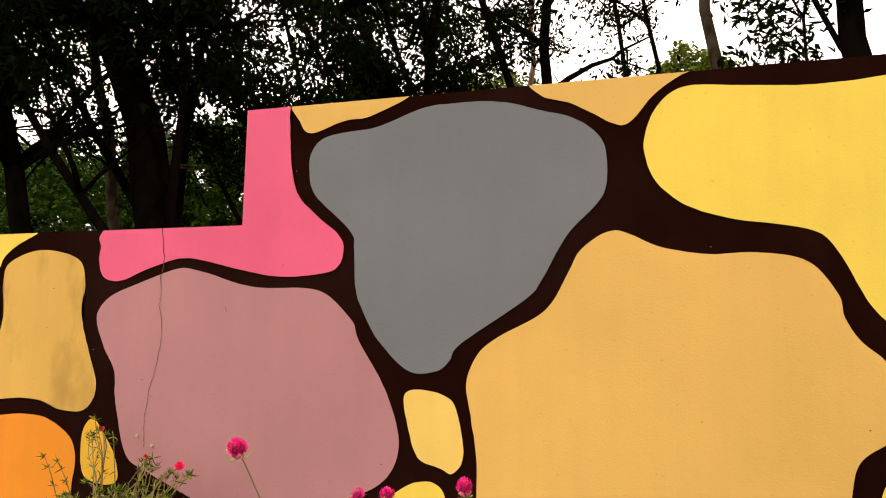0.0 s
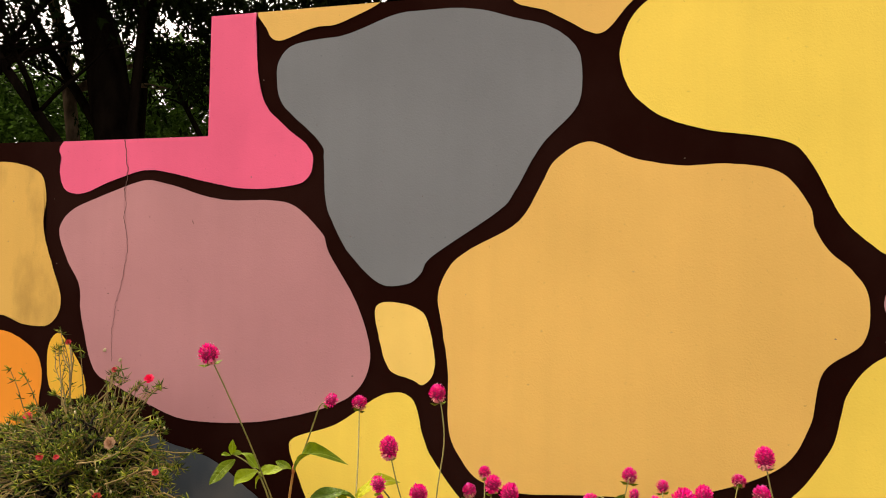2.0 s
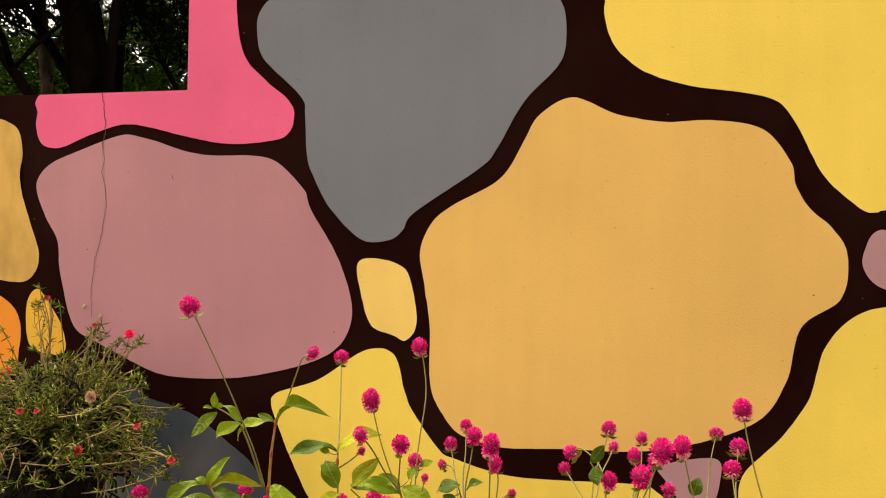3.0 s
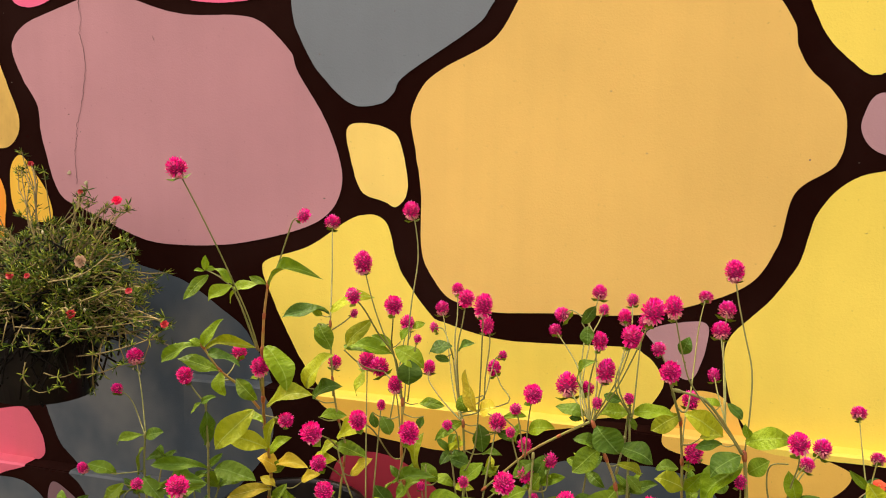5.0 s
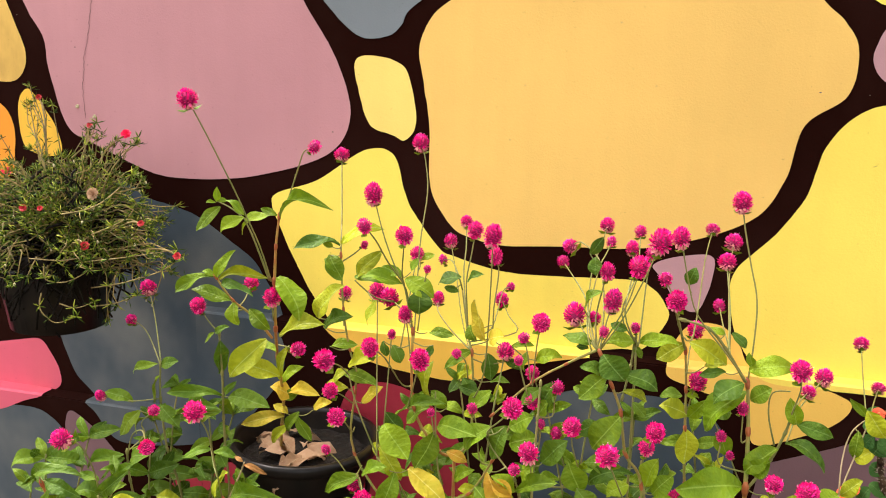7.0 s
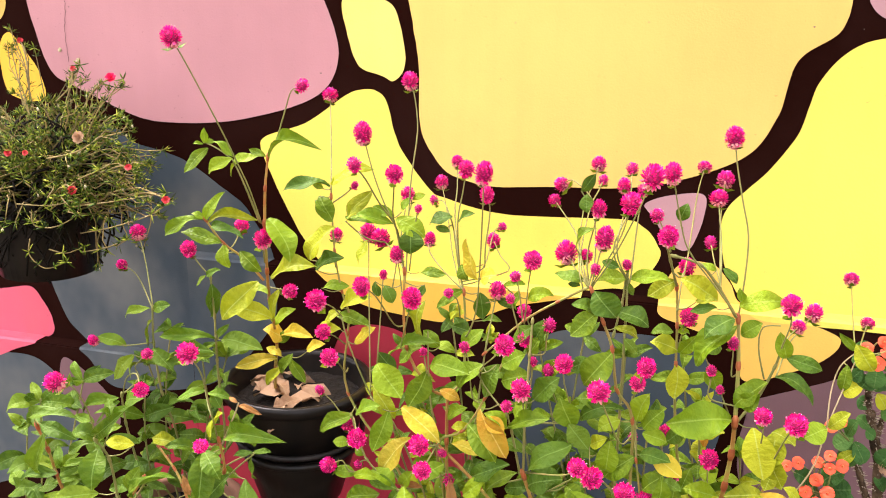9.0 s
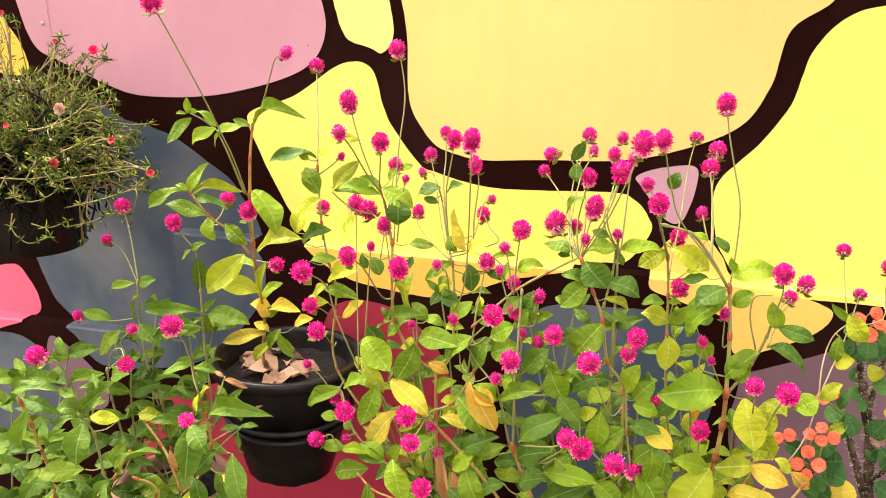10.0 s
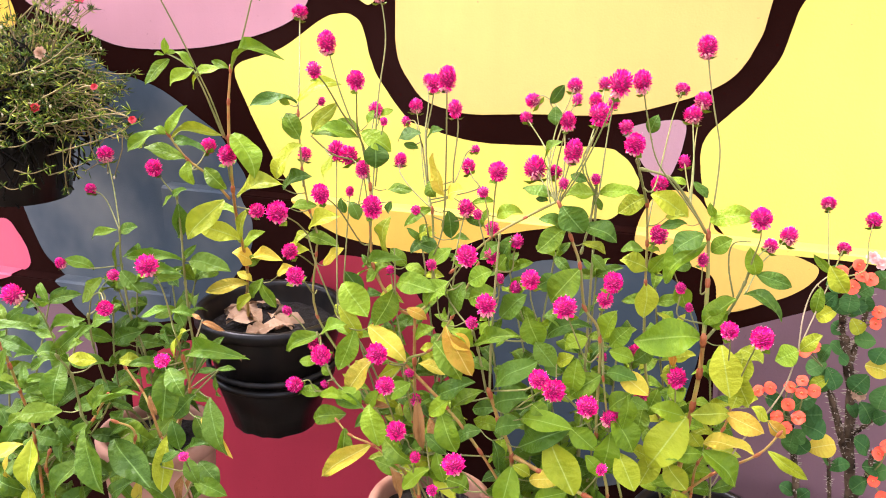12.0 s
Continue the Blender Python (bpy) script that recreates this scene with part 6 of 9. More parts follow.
bloom(centre, (-0.271, 1.072, 0.893), 0.0125, 0.93, (-0.256, 1.120, 0.857), (-0.263, 1.096, 0.878))
bloom(centre, (-0.242, 1.025, 0.875), 0.0137, 1.00, (-0.252, 1.120, 0.818), (-0.248, 1.100, 0.820), (-0.243, 1.059, 0.853))
bloom(centre, (-0.170, 0.941, 0.803), 0.0137, 1.11, (-0.201, 1.010, 0.796), (-0.190, 0.989, 0.798))
bloom(centre, (-0.234, 0.994, 0.724), 0.0124, 1.00, (-0.160, 1.000, 0.723), (-0.202, 1.000, 0.716), (-0.212, 0.997, 0.732), (-0.220, 0.996, 0.731))
bloom(centre, (-0.041, 0.797, 0.889), 0.0121, 1.05, (-0.083, 1.040, 0.761), (-0.082, 1.020, 0.766), (-0.065, 0.914, 0.822))
bloom(centre, (-0.070, 0.909, 0.790), 0.0124, 1.00, (-0.083, 1.040, 0.761), (-0.084, 1.030, 0.760), (-0.079, 0.983, 0.771))
bloom(centre, (-0.079, 1.060, 0.977), 0.0077, 0.80, (-0.069, 1.090, 0.930), (-0.069, 1.071, 0.964))
bloom(centre, (-0.089, 1.400, 0.961), 0.0127, 1.23, (-0.073, 1.109, 0.979), (-0.009, 1.120, 0.997), (-0.049, 1.262, 0.977))
bloom(centre, (-0.055, 1.300, 1.013), 0.0081, 1.00, (-0.076, 1.114, 0.987), (-0.045, 1.120, 0.998), (-0.060, 1.261, 1.014))
bloom(centre, (-0.163, 1.280, 1.053), 0.0081, 1.22, (-0.094, 1.140, 1.046), (-0.093, 1.120, 1.066), (-0.132, 1.223, 1.066))
bloom(centre, (-0.237, 1.120, 1.104), 0.0065, 1.00, (-0.275, 1.130, 1.074), (-0.254, 1.125, 1.089))
leaf(centre, COOL, (-0.279, 1.130, 1.095), (-0.345, 1.110, 1.089), 0.023, 0.15)
leaf(centre, GREEN, (-0.291, 1.130, 1.094), (-0.305, 1.127, 1.103), 0.010, 0.07)
leaf(centre, GREEN, (-0.297, 1.130, 1.082), (-0.272, 1.122, 1.047), 0.028, 0.06)
leaf(centre, GREEN, (-0.304, 1.130, 1.075), (-0.281, 1.128, 1.054), 0.023, 0.11)
leaf(centre, PALE, (-0.275, 1.130, 1.097), (-0.207, 1.120, 1.129), 0.024, 0.15)
leaf(centre, PALE, (-0.224, 1.050, 1.069), (-0.181, 1.040, 1.118), 0.020, 0.06)
leaf(centre, GREEN, (-0.224, 1.050, 1.072), (-0.178, 1.039, 1.072), 0.015, 0.08)
leaf(centre, PALE, (-0.309, 1.120, 0.985), (-0.266, 1.117, 1.041), 0.034, 0.12)
leaf(centre, COOL, (-0.300, 1.120, 0.971), (-0.252, 1.113, 0.996), 0.026, 0.12)
leaf(centre, GREEN, (-0.292, 1.120, 0.943), (-0.246, 1.118, 0.952), 0.016, 0.09)
leaf(centre, PALE, (-0.263, 1.120, 0.915), (-0.209, 1.112, 0.940), 0.027, 0.09)
leaf(centre, PALE, (-0.264, 1.120, 0.910), (-0.292, 1.120, 0.880), 0.021, 0.09)
leaf(centre, GREEN, (-0.268, 1.120, 0.900), (-0.214, 1.119, 0.889), 0.024, 0.09)
leaf(centre, PALE, (-0.262, 1.120, 0.879), (-0.302, 1.111, 0.868), 0.023, 0.10)
leaf(centre, YELLOW, (-0.238, 1.120, 0.859), (-0.206, 1.119, 0.890), 0.019, 0.06)
leaf(centre, GREEN, (-0.152, 1.040, 1.072), (-0.208, 1.032, 1.079), 0.019, 0.09)
leaf(centre, GREEN, (-0.148, 1.040, 1.080), (-0.108, 1.043, 1.057), 0.027, 0.13)
leaf(centre, COOL, (-0.125, 1.030, 1.070), (-0.123, 1.024, 1.038), 0.031, 0.13)
leaf(centre, GREEN, (-0.151, 1.040, 1.082), (-0.181, 1.041, 1.095), 0.015, 0.07)
leaf(centre, GREEN, (-0.140, 1.040, 1.091), (-0.129, 1.037, 1.112), 0.012, 0.06)
leaf(centre, GREEN, (-0.151, 1.120, 1.089), (-0.131, 1.121, 1.099), 0.011, 0.11)
leaf(centre, COOL, (-0.090, 1.120, 1.068), (-0.125, 1.123, 1.054), 0.023, 0.12)
leaf(centre, COOL, (-0.082, 1.120, 1.064), (-0.058, 1.119, 1.077), 0.013, 0.12)
leaf(centre, COOL, (-0.115, 1.120, 1.052), (-0.093, 1.118, 1.048), 0.011, 0.06)
leaf(centre, GREEN, (-0.068, 1.100, 0.970), (-0.101, 1.080, 0.945), 0.017, 0.30)
leaf(centre, YELLOW, (-0.037, 1.060, 1.000), (-0.054, 1.056, 1.058), 0.024, 0.05)
leaf(centre, YELLOW, (-0.034, 1.060, 1.002), (-0.012, 1.054, 1.011), 0.024, 0.12)
leaf(centre, GREEN, (-0.124, 1.070, 0.999), (-0.082, 1.058, 1.004), 0.014, 0.06)
leaf(centre, GREEN, (-0.069, 1.090, 1.010), (-0.057, 1.083, 0.990), 0.020, 0.13)
leaf(centre, PALE, (-0.187, 1.040, 1.047), (-0.197, 1.030, 1.013), 0.018, 0.05)
leaf(centre, PALE, (-0.107, 1.040, 0.916), (-0.100, 1.020, 0.977), 0.028, 0.13)
leaf(centre, COOL, (-0.149, 1.040, 0.895), (-0.082, 1.023, 0.918), 0.016, 0.13)
leaf(centre, COOL, (-0.165, 1.040, 0.985), (-0.153, 1.039, 0.961), 0.019, 0.13)
leaf(centre, COOL, (-0.178, 1.040, 0.990), (-0.174, 1.042, 0.968), 0.012, 0.10)
leaf(centre, COOL, (-0.109, 1.050, 0.989), (-0.114, 1.051, 0.970), 0.012, 0.05)
leaf(centre, GREEN, (-0.010, 1.100, 0.982), (0.021, 1.101, 0.987), 0.011, 0.10)
leaf(centre, GREEN, (0.025, 1.100, 0.966), (0.060, 1.100, 0.975), 0.021, 0.35)
leaf(centre, COOL, (-0.044, 1.100, 0.968), (-0.038, 1.100, 0.929), 0.024, 0.06)
leaf(centre, COOL, (-0.019, 1.100, 0.959), (0.005, 1.100, 0.950), 0.017, 0.13)
leaf(centre, GREEN, (0.013, 1.100, 0.978), (0.010, 1.091, 0.951), 0.016, 0.08)
leaf(centre, COOL, (-0.077, 1.090, 0.931), (-0.062, 1.088, 0.907), 0.020, 0.12)
leaf(centre, COOL, (-0.037, 1.090, 0.931), (-0.008, 1.084, 0.935), 0.011, 0.07)
leaf(centre, GREEN, (-0.032, 1.080, 0.921), (-0.059, 1.070, 0.888), 0.023, 0.11)
leaf(centre, COOL, (-0.048, 1.080, 0.914), (-0.079, 1.080, 0.922), 0.016, 0.09)
leaf(centre, GREEN, (-0.149, 1.010, 0.813), (-0.165, 0.990, 0.758), 0.028, 0.08)
leaf(centre, GREEN, (-0.102, 1.040, 0.867), (-0.123, 1.020, 0.818), 0.033, 0.09)
leaf(centre, GREEN, (-0.176, 1.040, 0.868), (-0.133, 1.020, 0.830), 0.039, 0.08)
leaf(centre, GREEN, (-0.097, 1.040, 0.878), (-0.037, 1.020, 0.878), 0.031, 0.09)
leaf(centre, YELLOW, (-0.136, 1.030, 0.810), (-0.075, 1.010, 0.775), 0.031, 0.06)
leaf(centre, YELLOW, (-0.120, 1.030, 0.764), (-0.160, 1.010, 0.711), 0.033, 0.10)
leaf(centre, PALE, (-0.179, 1.030, 0.838), (-0.149, 1.036, 0.788), 0.022, 0.09)
leaf(centre, GREEN, (-0.202, 1.010, 0.800), (-0.253, 1.010, 0.766), 0.023, 0.06)
leaf(centre, GREEN, (-0.198, 1.010, 0.801), (-0.160, 1.009, 0.820), 0.020, 0.12)
leaf(centre, GREEN, (-0.199, 1.010, 0.749), (-0.185, 1.010, 0.739), 0.012, 0.10)
leaf(centre, GREEN, (-0.207, 1.010, 0.756), (-0.232, 1.007, 0.754), 0.016, 0.11)
leaf(centre, GREEN, (-0.230, 1.000, 0.713), (-0.195, 1.003, 0.710), 0.019, 0.06)
leaf(centre, GREEN, (-0.197, 1.000, 0.710), (-0.155, 0.990, 0.717), 0.017, 0.12)
leaf(centre, GREEN, (-0.160, 1.000, 0.686), (-0.212, 1.004, 0.668), 0.027, 0.10)
leaf(centre, GREEN, (-0.171, 1.000, 0.723), (-0.134, 0.995, 0.705), 0.023, 0.11)
leaf(centre, COOL, (-0.176, 1.000, 0.710), (-0.130, 0.989, 0.707), 0.019, 0.07)
leaf(centre, YELLOW, (-0.112, 0.970, 0.663), (-0.177, 0.950, 0.613), 0.025, 0.10)
leaf(centre, GREEN, (-0.149, 0.970, 0.682), (-0.154, 0.961, 0.632), 0.022, 0.07)
leaf(centre, GREEN, (-0.113, 0.970, 0.725), (-0.092, 0.950, 0.676), 0.031, 0.11)
leaf(centre, GREEN, (-0.099, 0.980, 0.677), (-0.044, 0.960, 0.653), 0.027, 0.14)
leaf(centre, GREEN, (-0.030, 0.980, 0.634), (-0.066, 0.971, 0.601), 0.020, 0.11)
leaf(centre, GREEN, (-0.098, 1.010, 0.716), (-0.066, 1.005, 0.749), 0.023, 0.13)
leaf(centre, GREEN, (-0.130, 1.010, 0.698), (-0.112, 1.008, 0.726), 0.019, 0.07)
leaf(centre, YELLOW, (-0.064, 1.030, 0.767), (-0.018, 1.020, 0.762), 0.015, 0.05)
leaf(centre, DRY, (-0.065, 1.030, 0.716), (-0.052, 1.021, 0.636), 0.015, 0.08)
leaf(centre, DRY, (-0.101, 1.020, 0.697), (-0.140, 1.010, 0.703), 0.009, 0.08)
leaf(centre, DRY, (-0.098, 1.010, 0.607), (-0.081, 1.001, 0.562), 0.016, 0.12)
leaf(centre, DRY, (-0.043, 1.020, 0.689), (-0.027, 1.009, 0.654), 0.015, 0.14)
leaf(centre, COOL, (-0.043, 1.000, 0.675), (-0.011, 0.995, 0.652), 0.019, 0.10)
leaf(centre, GREEN, (-0.027, 1.000, 0.650), (-0.013, 0.995, 0.607), 0.023, 0.13)
leaf(centre, ORANGE, (-0.084, 1.040, 0.840), (-0.055, 1.041, 0.828), 0.016, 0.10)
leaf(centre, GREEN, (-0.077, 1.060, 0.788), (-0.048, 1.056, 0.811), 0.020, 0.11)
leaf(centre, GREEN, (-0.112, 1.050, 0.897), (-0.146, 1.052, 0.868), 0.023, 0.09)
leaf(centre, GREEN, (-0.091, 1.060, 0.896), (-0.115, 1.060, 0.918), 0.020, 0.14)
leaf(centre, COOL, (-0.161, 1.070, 0.842), (-0.184, 1.065, 0.875), 0.023, 0.07)
stem(centre, M_STALK, 0.0010, (-0.282, 1.139, 1.091), (-0.280, 1.135, 1.092), (-0.279, 1.130, 1.095))
stem(centre, M_STALK, 0.0010, (-0.280, 1.133, 1.093), (-0.285, 1.132, 1.092), (-0.291, 1.130, 1.094))
stem(centre, M_STALK, 0.0011, (-0.278, 1.130, 1.083), (-0.287, 1.130, 1.080), (-0.297, 1.130, 1.082))
stem(centre, M_STALK, 0.0011, (-0.277, 1.129, 1.072), (-0.290, 1.129, 1.070), (-0.304, 1.130, 1.075))
stem(centre, M_STALK, 0.0015, (-0.184, 1.097, 1.030), (-0.204, 1.074, 1.041), (-0.224, 1.050, 1.069))
stem(centre, M_STALK, 0.0012, (-0.276, 1.134, 0.989), (-0.292, 1.127, 0.983), (-0.309, 1.120, 0.985))
stem(centre, M_STALK, 0.0012, (-0.264, 1.120, 0.969), (-0.282, 1.120, 0.966), (-0.300, 1.120, 0.971))
stem(centre, M_STALK, 0.0012, (-0.260, 1.120, 0.943), (-0.276, 1.120, 0.939), (-0.292, 1.120, 0.943))
stem(centre, M_STALK, 0.0010, (-0.251, 1.120, 0.915), (-0.257, 1.120, 0.914), (-0.263, 1.120, 0.915))
stem(centre, M_STALK, 0.0011, (-0.249, 1.120, 0.896), (-0.258, 1.120, 0.896), (-0.268, 1.120, 0.900))
stem(centre, M_STALK, 0.0010, (-0.251, 1.120, 0.876), (-0.257, 1.120, 0.876), (-0.262, 1.120, 0.879))
stem(centre, M_STALK, 0.0010, (-0.251, 1.120, 0.862), (-0.245, 1.120, 0.859), (-0.238, 1.120, 0.859))
stem(centre, M_STALK, 0.0010, (-0.122, 1.040, 1.069), (-0.124, 1.035, 1.068), (-0.125, 1.030, 1.070))
stem(centre, M_STALK, 0.0010, (-0.154, 1.039, 1.081), (-0.147, 1.039, 1.084), (-0.140, 1.040, 1.091))
stem(centre, M_STALK, 0.0011, (-0.148, 1.099, 1.079), (-0.149, 1.109, 1.081), (-0.151, 1.120, 1.089))
stem(centre, M_STALK, 0.0011, (-0.094, 1.131, 1.055), (-0.104, 1.126, 1.050), (-0.115, 1.120, 1.052))
stem(centre, M_STALK, 0.0012, (-0.032, 1.030, 0.988), (-0.034, 1.045, 0.990), (-0.037, 1.060, 1.000))
stem(centre, M_STALK, 0.0010, (-0.142, 1.066, 1.000), (-0.133, 1.068, 0.997), (-0.124, 1.070, 0.999))
stem(centre, M_STALK, 0.0011, (-0.040, 1.100, 1.010), (-0.054, 1.095, 1.006), (-0.069, 1.090, 1.010))
stem(centre, M_STALK, 0.0012, (-0.211, 1.066, 1.050), (-0.199, 1.053, 1.044), (-0.187, 1.040, 1.047))
stem(centre, M_STALK, 0.0011, (-0.141, 1.040, 0.988), (-0.153, 1.040, 0.983), (-0.165, 1.040, 0.985))
stem(centre, M_STALK, 0.0010, (-0.165, 1.040, 0.985), (-0.171, 1.040, 0.986), (-0.178, 1.040, 0.990))
stem(centre, M_STALK, 0.0011, (-0.136, 1.041, 0.993), (-0.122, 1.046, 0.987), (-0.109, 1.050, 0.989))
stem(centre, M_STALK, 0.0012, (-0.045, 1.113, 0.987), (-0.028, 1.107, 0.980), (-0.010, 1.100, 0.982))
stem(centre, M_STALK, 0.0012, (-0.010, 1.100, 0.982), (0.008, 1.100, 0.969), (0.025, 1.100, 0.966))
stem(centre, M_STALK, 0.0011, (-0.067, 1.100, 0.967), (-0.056, 1.100, 0.965), (-0.044, 1.100, 0.968))
stem(centre, M_STALK, 0.0013, (-0.066, 1.099, 0.958), (-0.043, 1.099, 0.953), (-0.019, 1.100, 0.959))
stem(centre, M_STALK, 0.0011, (-0.064, 1.094, 0.932), (-0.050, 1.092, 0.928), (-0.037, 1.090, 0.931))
stem(centre, M_STALK, 0.0011, (-0.056, 1.073, 0.916), (-0.044, 1.077, 0.915), (-0.032, 1.080, 0.921))
stem(centre, M_STALK, 0.0013, (-0.186, 1.040, 0.816), (-0.167, 1.025, 0.809), (-0.149, 1.010, 0.813))
stem(centre, M_STALK, 0.0011, (-0.192, 1.055, 0.849), (-0.184, 1.048, 0.855), (-0.176, 1.040, 0.868))
stem(centre, M_STALK, 0.0011, (-0.149, 1.010, 0.813), (-0.143, 1.020, 0.809), (-0.136, 1.030, 0.810))
stem(centre, M_STALK, 0.0012, (-0.084, 1.030, 0.760), (-0.102, 1.030, 0.758), (-0.120, 1.030, 0.764))
stem(centre, M_STALK, 0.0011, (-0.189, 1.048, 0.833), (-0.184, 1.039, 0.833), (-0.179, 1.030, 0.838))
stem(centre, M_STALK, 0.0011, (-0.202, 1.000, 0.716), (-0.216, 1.000, 0.711), (-0.230, 1.000, 0.713))
stem(centre, M_STALK, 0.0010, (-0.207, 1.000, 0.714), (-0.202, 1.000, 0.711), (-0.197, 1.000, 0.710))
stem(centre, M_STALK, 0.0011, (-0.165, 0.980, 0.686), (-0.163, 0.990, 0.684), (-0.160, 1.000, 0.686))
stem(centre, M_STALK, 0.0011, (-0.197, 1.000, 0.710), (-0.186, 1.000, 0.707), (-0.176, 1.000, 0.710))
stem(centre, M_STALK, 0.0013, (-0.136, 1.000, 0.702), (-0.124, 0.985, 0.708), (-0.113, 0.970, 0.725))
stem(centre, M_STALK, 0.0011, (-0.109, 0.970, 0.663), (-0.104, 0.975, 0.668), (-0.099, 0.980, 0.677))
stem(centre, M_STALK, 0.0013, (-0.078, 0.986, 0.627), (-0.054, 0.983, 0.625), (-0.030, 0.980, 0.634))
stem(centre, M_STALK, 0.0012, (-0.069, 1.030, 0.720), (-0.083, 1.020, 0.714), (-0.098, 1.010, 0.716))
stem(centre, M_STALK, 0.0010, (-0.130, 1.000, 0.694), (-0.130, 1.005, 0.695), (-0.130, 1.010, 0.698))
stem(centre, M_STALK, 0.0010, (-0.065, 1.040, 0.771), (-0.065, 1.035, 0.768), (-0.064, 1.030, 0.767))
stem(centre, M_STALK, 0.0011, (-0.130, 1.010, 0.698), (-0.116, 1.015, 0.694), (-0.101, 1.020, 0.697))
stem(centre, M_STALK, 0.0011, (-0.075, 1.004, 0.605), (-0.087, 1.007, 0.603), (-0.098, 1.010, 0.607))
stem(centre, M_STALK, 0.0012, (-0.007, 1.027, 0.689), (-0.025, 1.024, 0.685), (-0.043, 1.020, 0.689))
stem(centre, M_STALK, 0.0013, (-0.030, 0.980, 0.634), (-0.036, 0.990, 0.649), (-0.043, 1.000, 0.675))
stem(centre, M_STALK, 0.0010, (-0.036, 0.990, 0.649), (-0.032, 0.995, 0.648), (-0.027, 1.000, 0.650))
stem(centre, M_STALK, 0.0010, (-0.099, 1.040, 0.842), (-0.091, 1.040, 0.839), (-0.084, 1.040, 0.840))
stem(centre, M_STALK, 0.0010, (-0.108, 1.040, 0.892), (-0.110, 1.045, 0.893), (-0.112, 1.050, 0.897))
stem(centre, M_STALK, 0.0011, (-0.101, 1.040, 0.898), (-0.096, 1.050, 0.894), (-0.091, 1.060, 0.896))
stem(centre, M_STALK, 0.0012, (-0.189, 1.048, 0.833), (-0.175, 1.059, 0.833), (-0.161, 1.070, 0.842))
bloom(centre, (-0.173, 1.060, 0.994), 0.0063, 1.38, (-0.176, 1.040, 0.868))
bloom(centre, (-0.157, 1.120, 1.097), 0.0112, 1.07, (-0.153, 1.040, 0.983))
bloom(centre, (-0.083, 0.970, 0.666), 0.0073, 1.22, (-0.070, 1.036, 0.553))
bloom(centre, (-0.033, 0.920, 0.688), 0.0077, 1.20, (-0.071, 1.029, 0.568))
shoot(centre, (-0.038, 1.052, 0.480), (-0.160, 1.130, 0.860), 0.056, (GREEN, MID, COOL, PALE), 216)
shoot(centre, (-0.058, 1.103, 0.480), (-0.100, 1.160, 0.900), 0.056, (GREEN, MID, COOL, PALE), 217)
shoot(centre, (-0.041, 1.057, 0.480), (-0.040, 1.140, 0.880), 0.056, (GREEN, MID, COOL, PALE), 218)
shoot(centre, (-0.076, 1.109, 0.480), (-0.200, 1.120, 0.800), 0.056, (GREEN, MID, COOL, PALE), 219)
shoot(centre, (-0.044, 1.111, 0.480), (-0.130, 1.120, 0.760), 0.056, (GREEN, MID, COOL, PALE), 220)
shoot(centre, (-0.025, 1.081, 0.480), (-0.050, 1.100, 0.740), 0.056, (GREEN, MID, COOL, PALE), 221)
shoot(centre, (-0.023, 1.101, 0.480), (-0.180, 1.100, 0.680), 0.056, (GREEN, MID, COOL, PALE), 222)
shoot(centre, (-0.068, 1.076, 0.480), (-0.100, 1.080, 0.640), 0.056, (GREEN, MID, COOL, PALE), 223)

dense = amaranth((0.150, 1.050, 0.430), 'dense globe amaranth with magenta heads and dark green leaves')
bloom(dense, (0.013, 1.060, 1.010), 0.0092, 0.80, (0.029, 1.050, 0.953), (0.025, 1.060, 0.950), (0.019, 1.060, 0.988))
bloom(dense, (0.011, 1.040, 0.985), 0.0072, 1.00, (0.021, 1.050, 0.945), (0.024, 1.040, 0.940), (0.015, 1.040, 0.970))
bloom(dense, (0.064, 1.040, 0.954), 0.0100, 1.00, (0.043, 1.020, 0.918), (0.059, 1.040, 0.913), (0.061, 1.040, 0.936))
bloom(dense, (0.046, 1.030, 0.904), 0.0072, 1.00, (0.042, 1.014, 0.865), (0.044, 1.030, 0.867), (0.046, 1.030, 0.891))
bloom(dense, (0.033, 1.040, 0.931), 0.0120, 1.00, (0.043, 1.016, 0.879), (0.044, 1.040, 0.879), (0.037, 1.040, 0.910))
bloom(dense, (0.116, 1.070, 1.108), 0.0110, 1.20, (0.111, 1.040, 1.011), (0.105, 1.070, 1.046), (0.111, 1.070, 1.083))
bloom(dense, (0.118, 1.050, 1.033), 0.0080, 1.00, (0.116, 1.040, 1.008), (0.114, 1.050, 1.009), (0.116, 1.050, 1.022))
bloom(dense, (0.157, 1.060, 1.040), 0.0080, 0.90, (0.159, 1.060, 1.021), (0.159, 1.060, 1.029))
bloom(dense, (0.213, 1.030, 0.736), 0.0080, 1.00, (0.203, 1.037, 0.702), (0.198, 1.030, 0.708), (0.207, 1.030, 0.723))
stem(dense, M_STEM_RED, 0.0040, (0.137, 1.061, 0.422), (0.101, 1.049, 0.514), (0.072, 1.040, 0.552), (0.074, 1.030, 0.642), (0.055, 1.020, 0.702), (0.043, 1.010, 0.747))
stem(dense, M_STEM_RED, 0.0044, (0.077, 1.030, 0.644), (0.119, 1.020, 0.632), (0.183, 1.020, 0.606))
stem(dense, M_STALK, 0.0022, (0.043, 1.010, 0.747), (0.042, 1.010, 0.826), (0.043, 1.020, 0.918), (0.043, 1.030, 0.961))
stem(dense, M_STALK, 0.0022, (0.038, 1.010, 0.750), (0.025, 1.010, 0.808), (0.020, 1.000, 0.836))
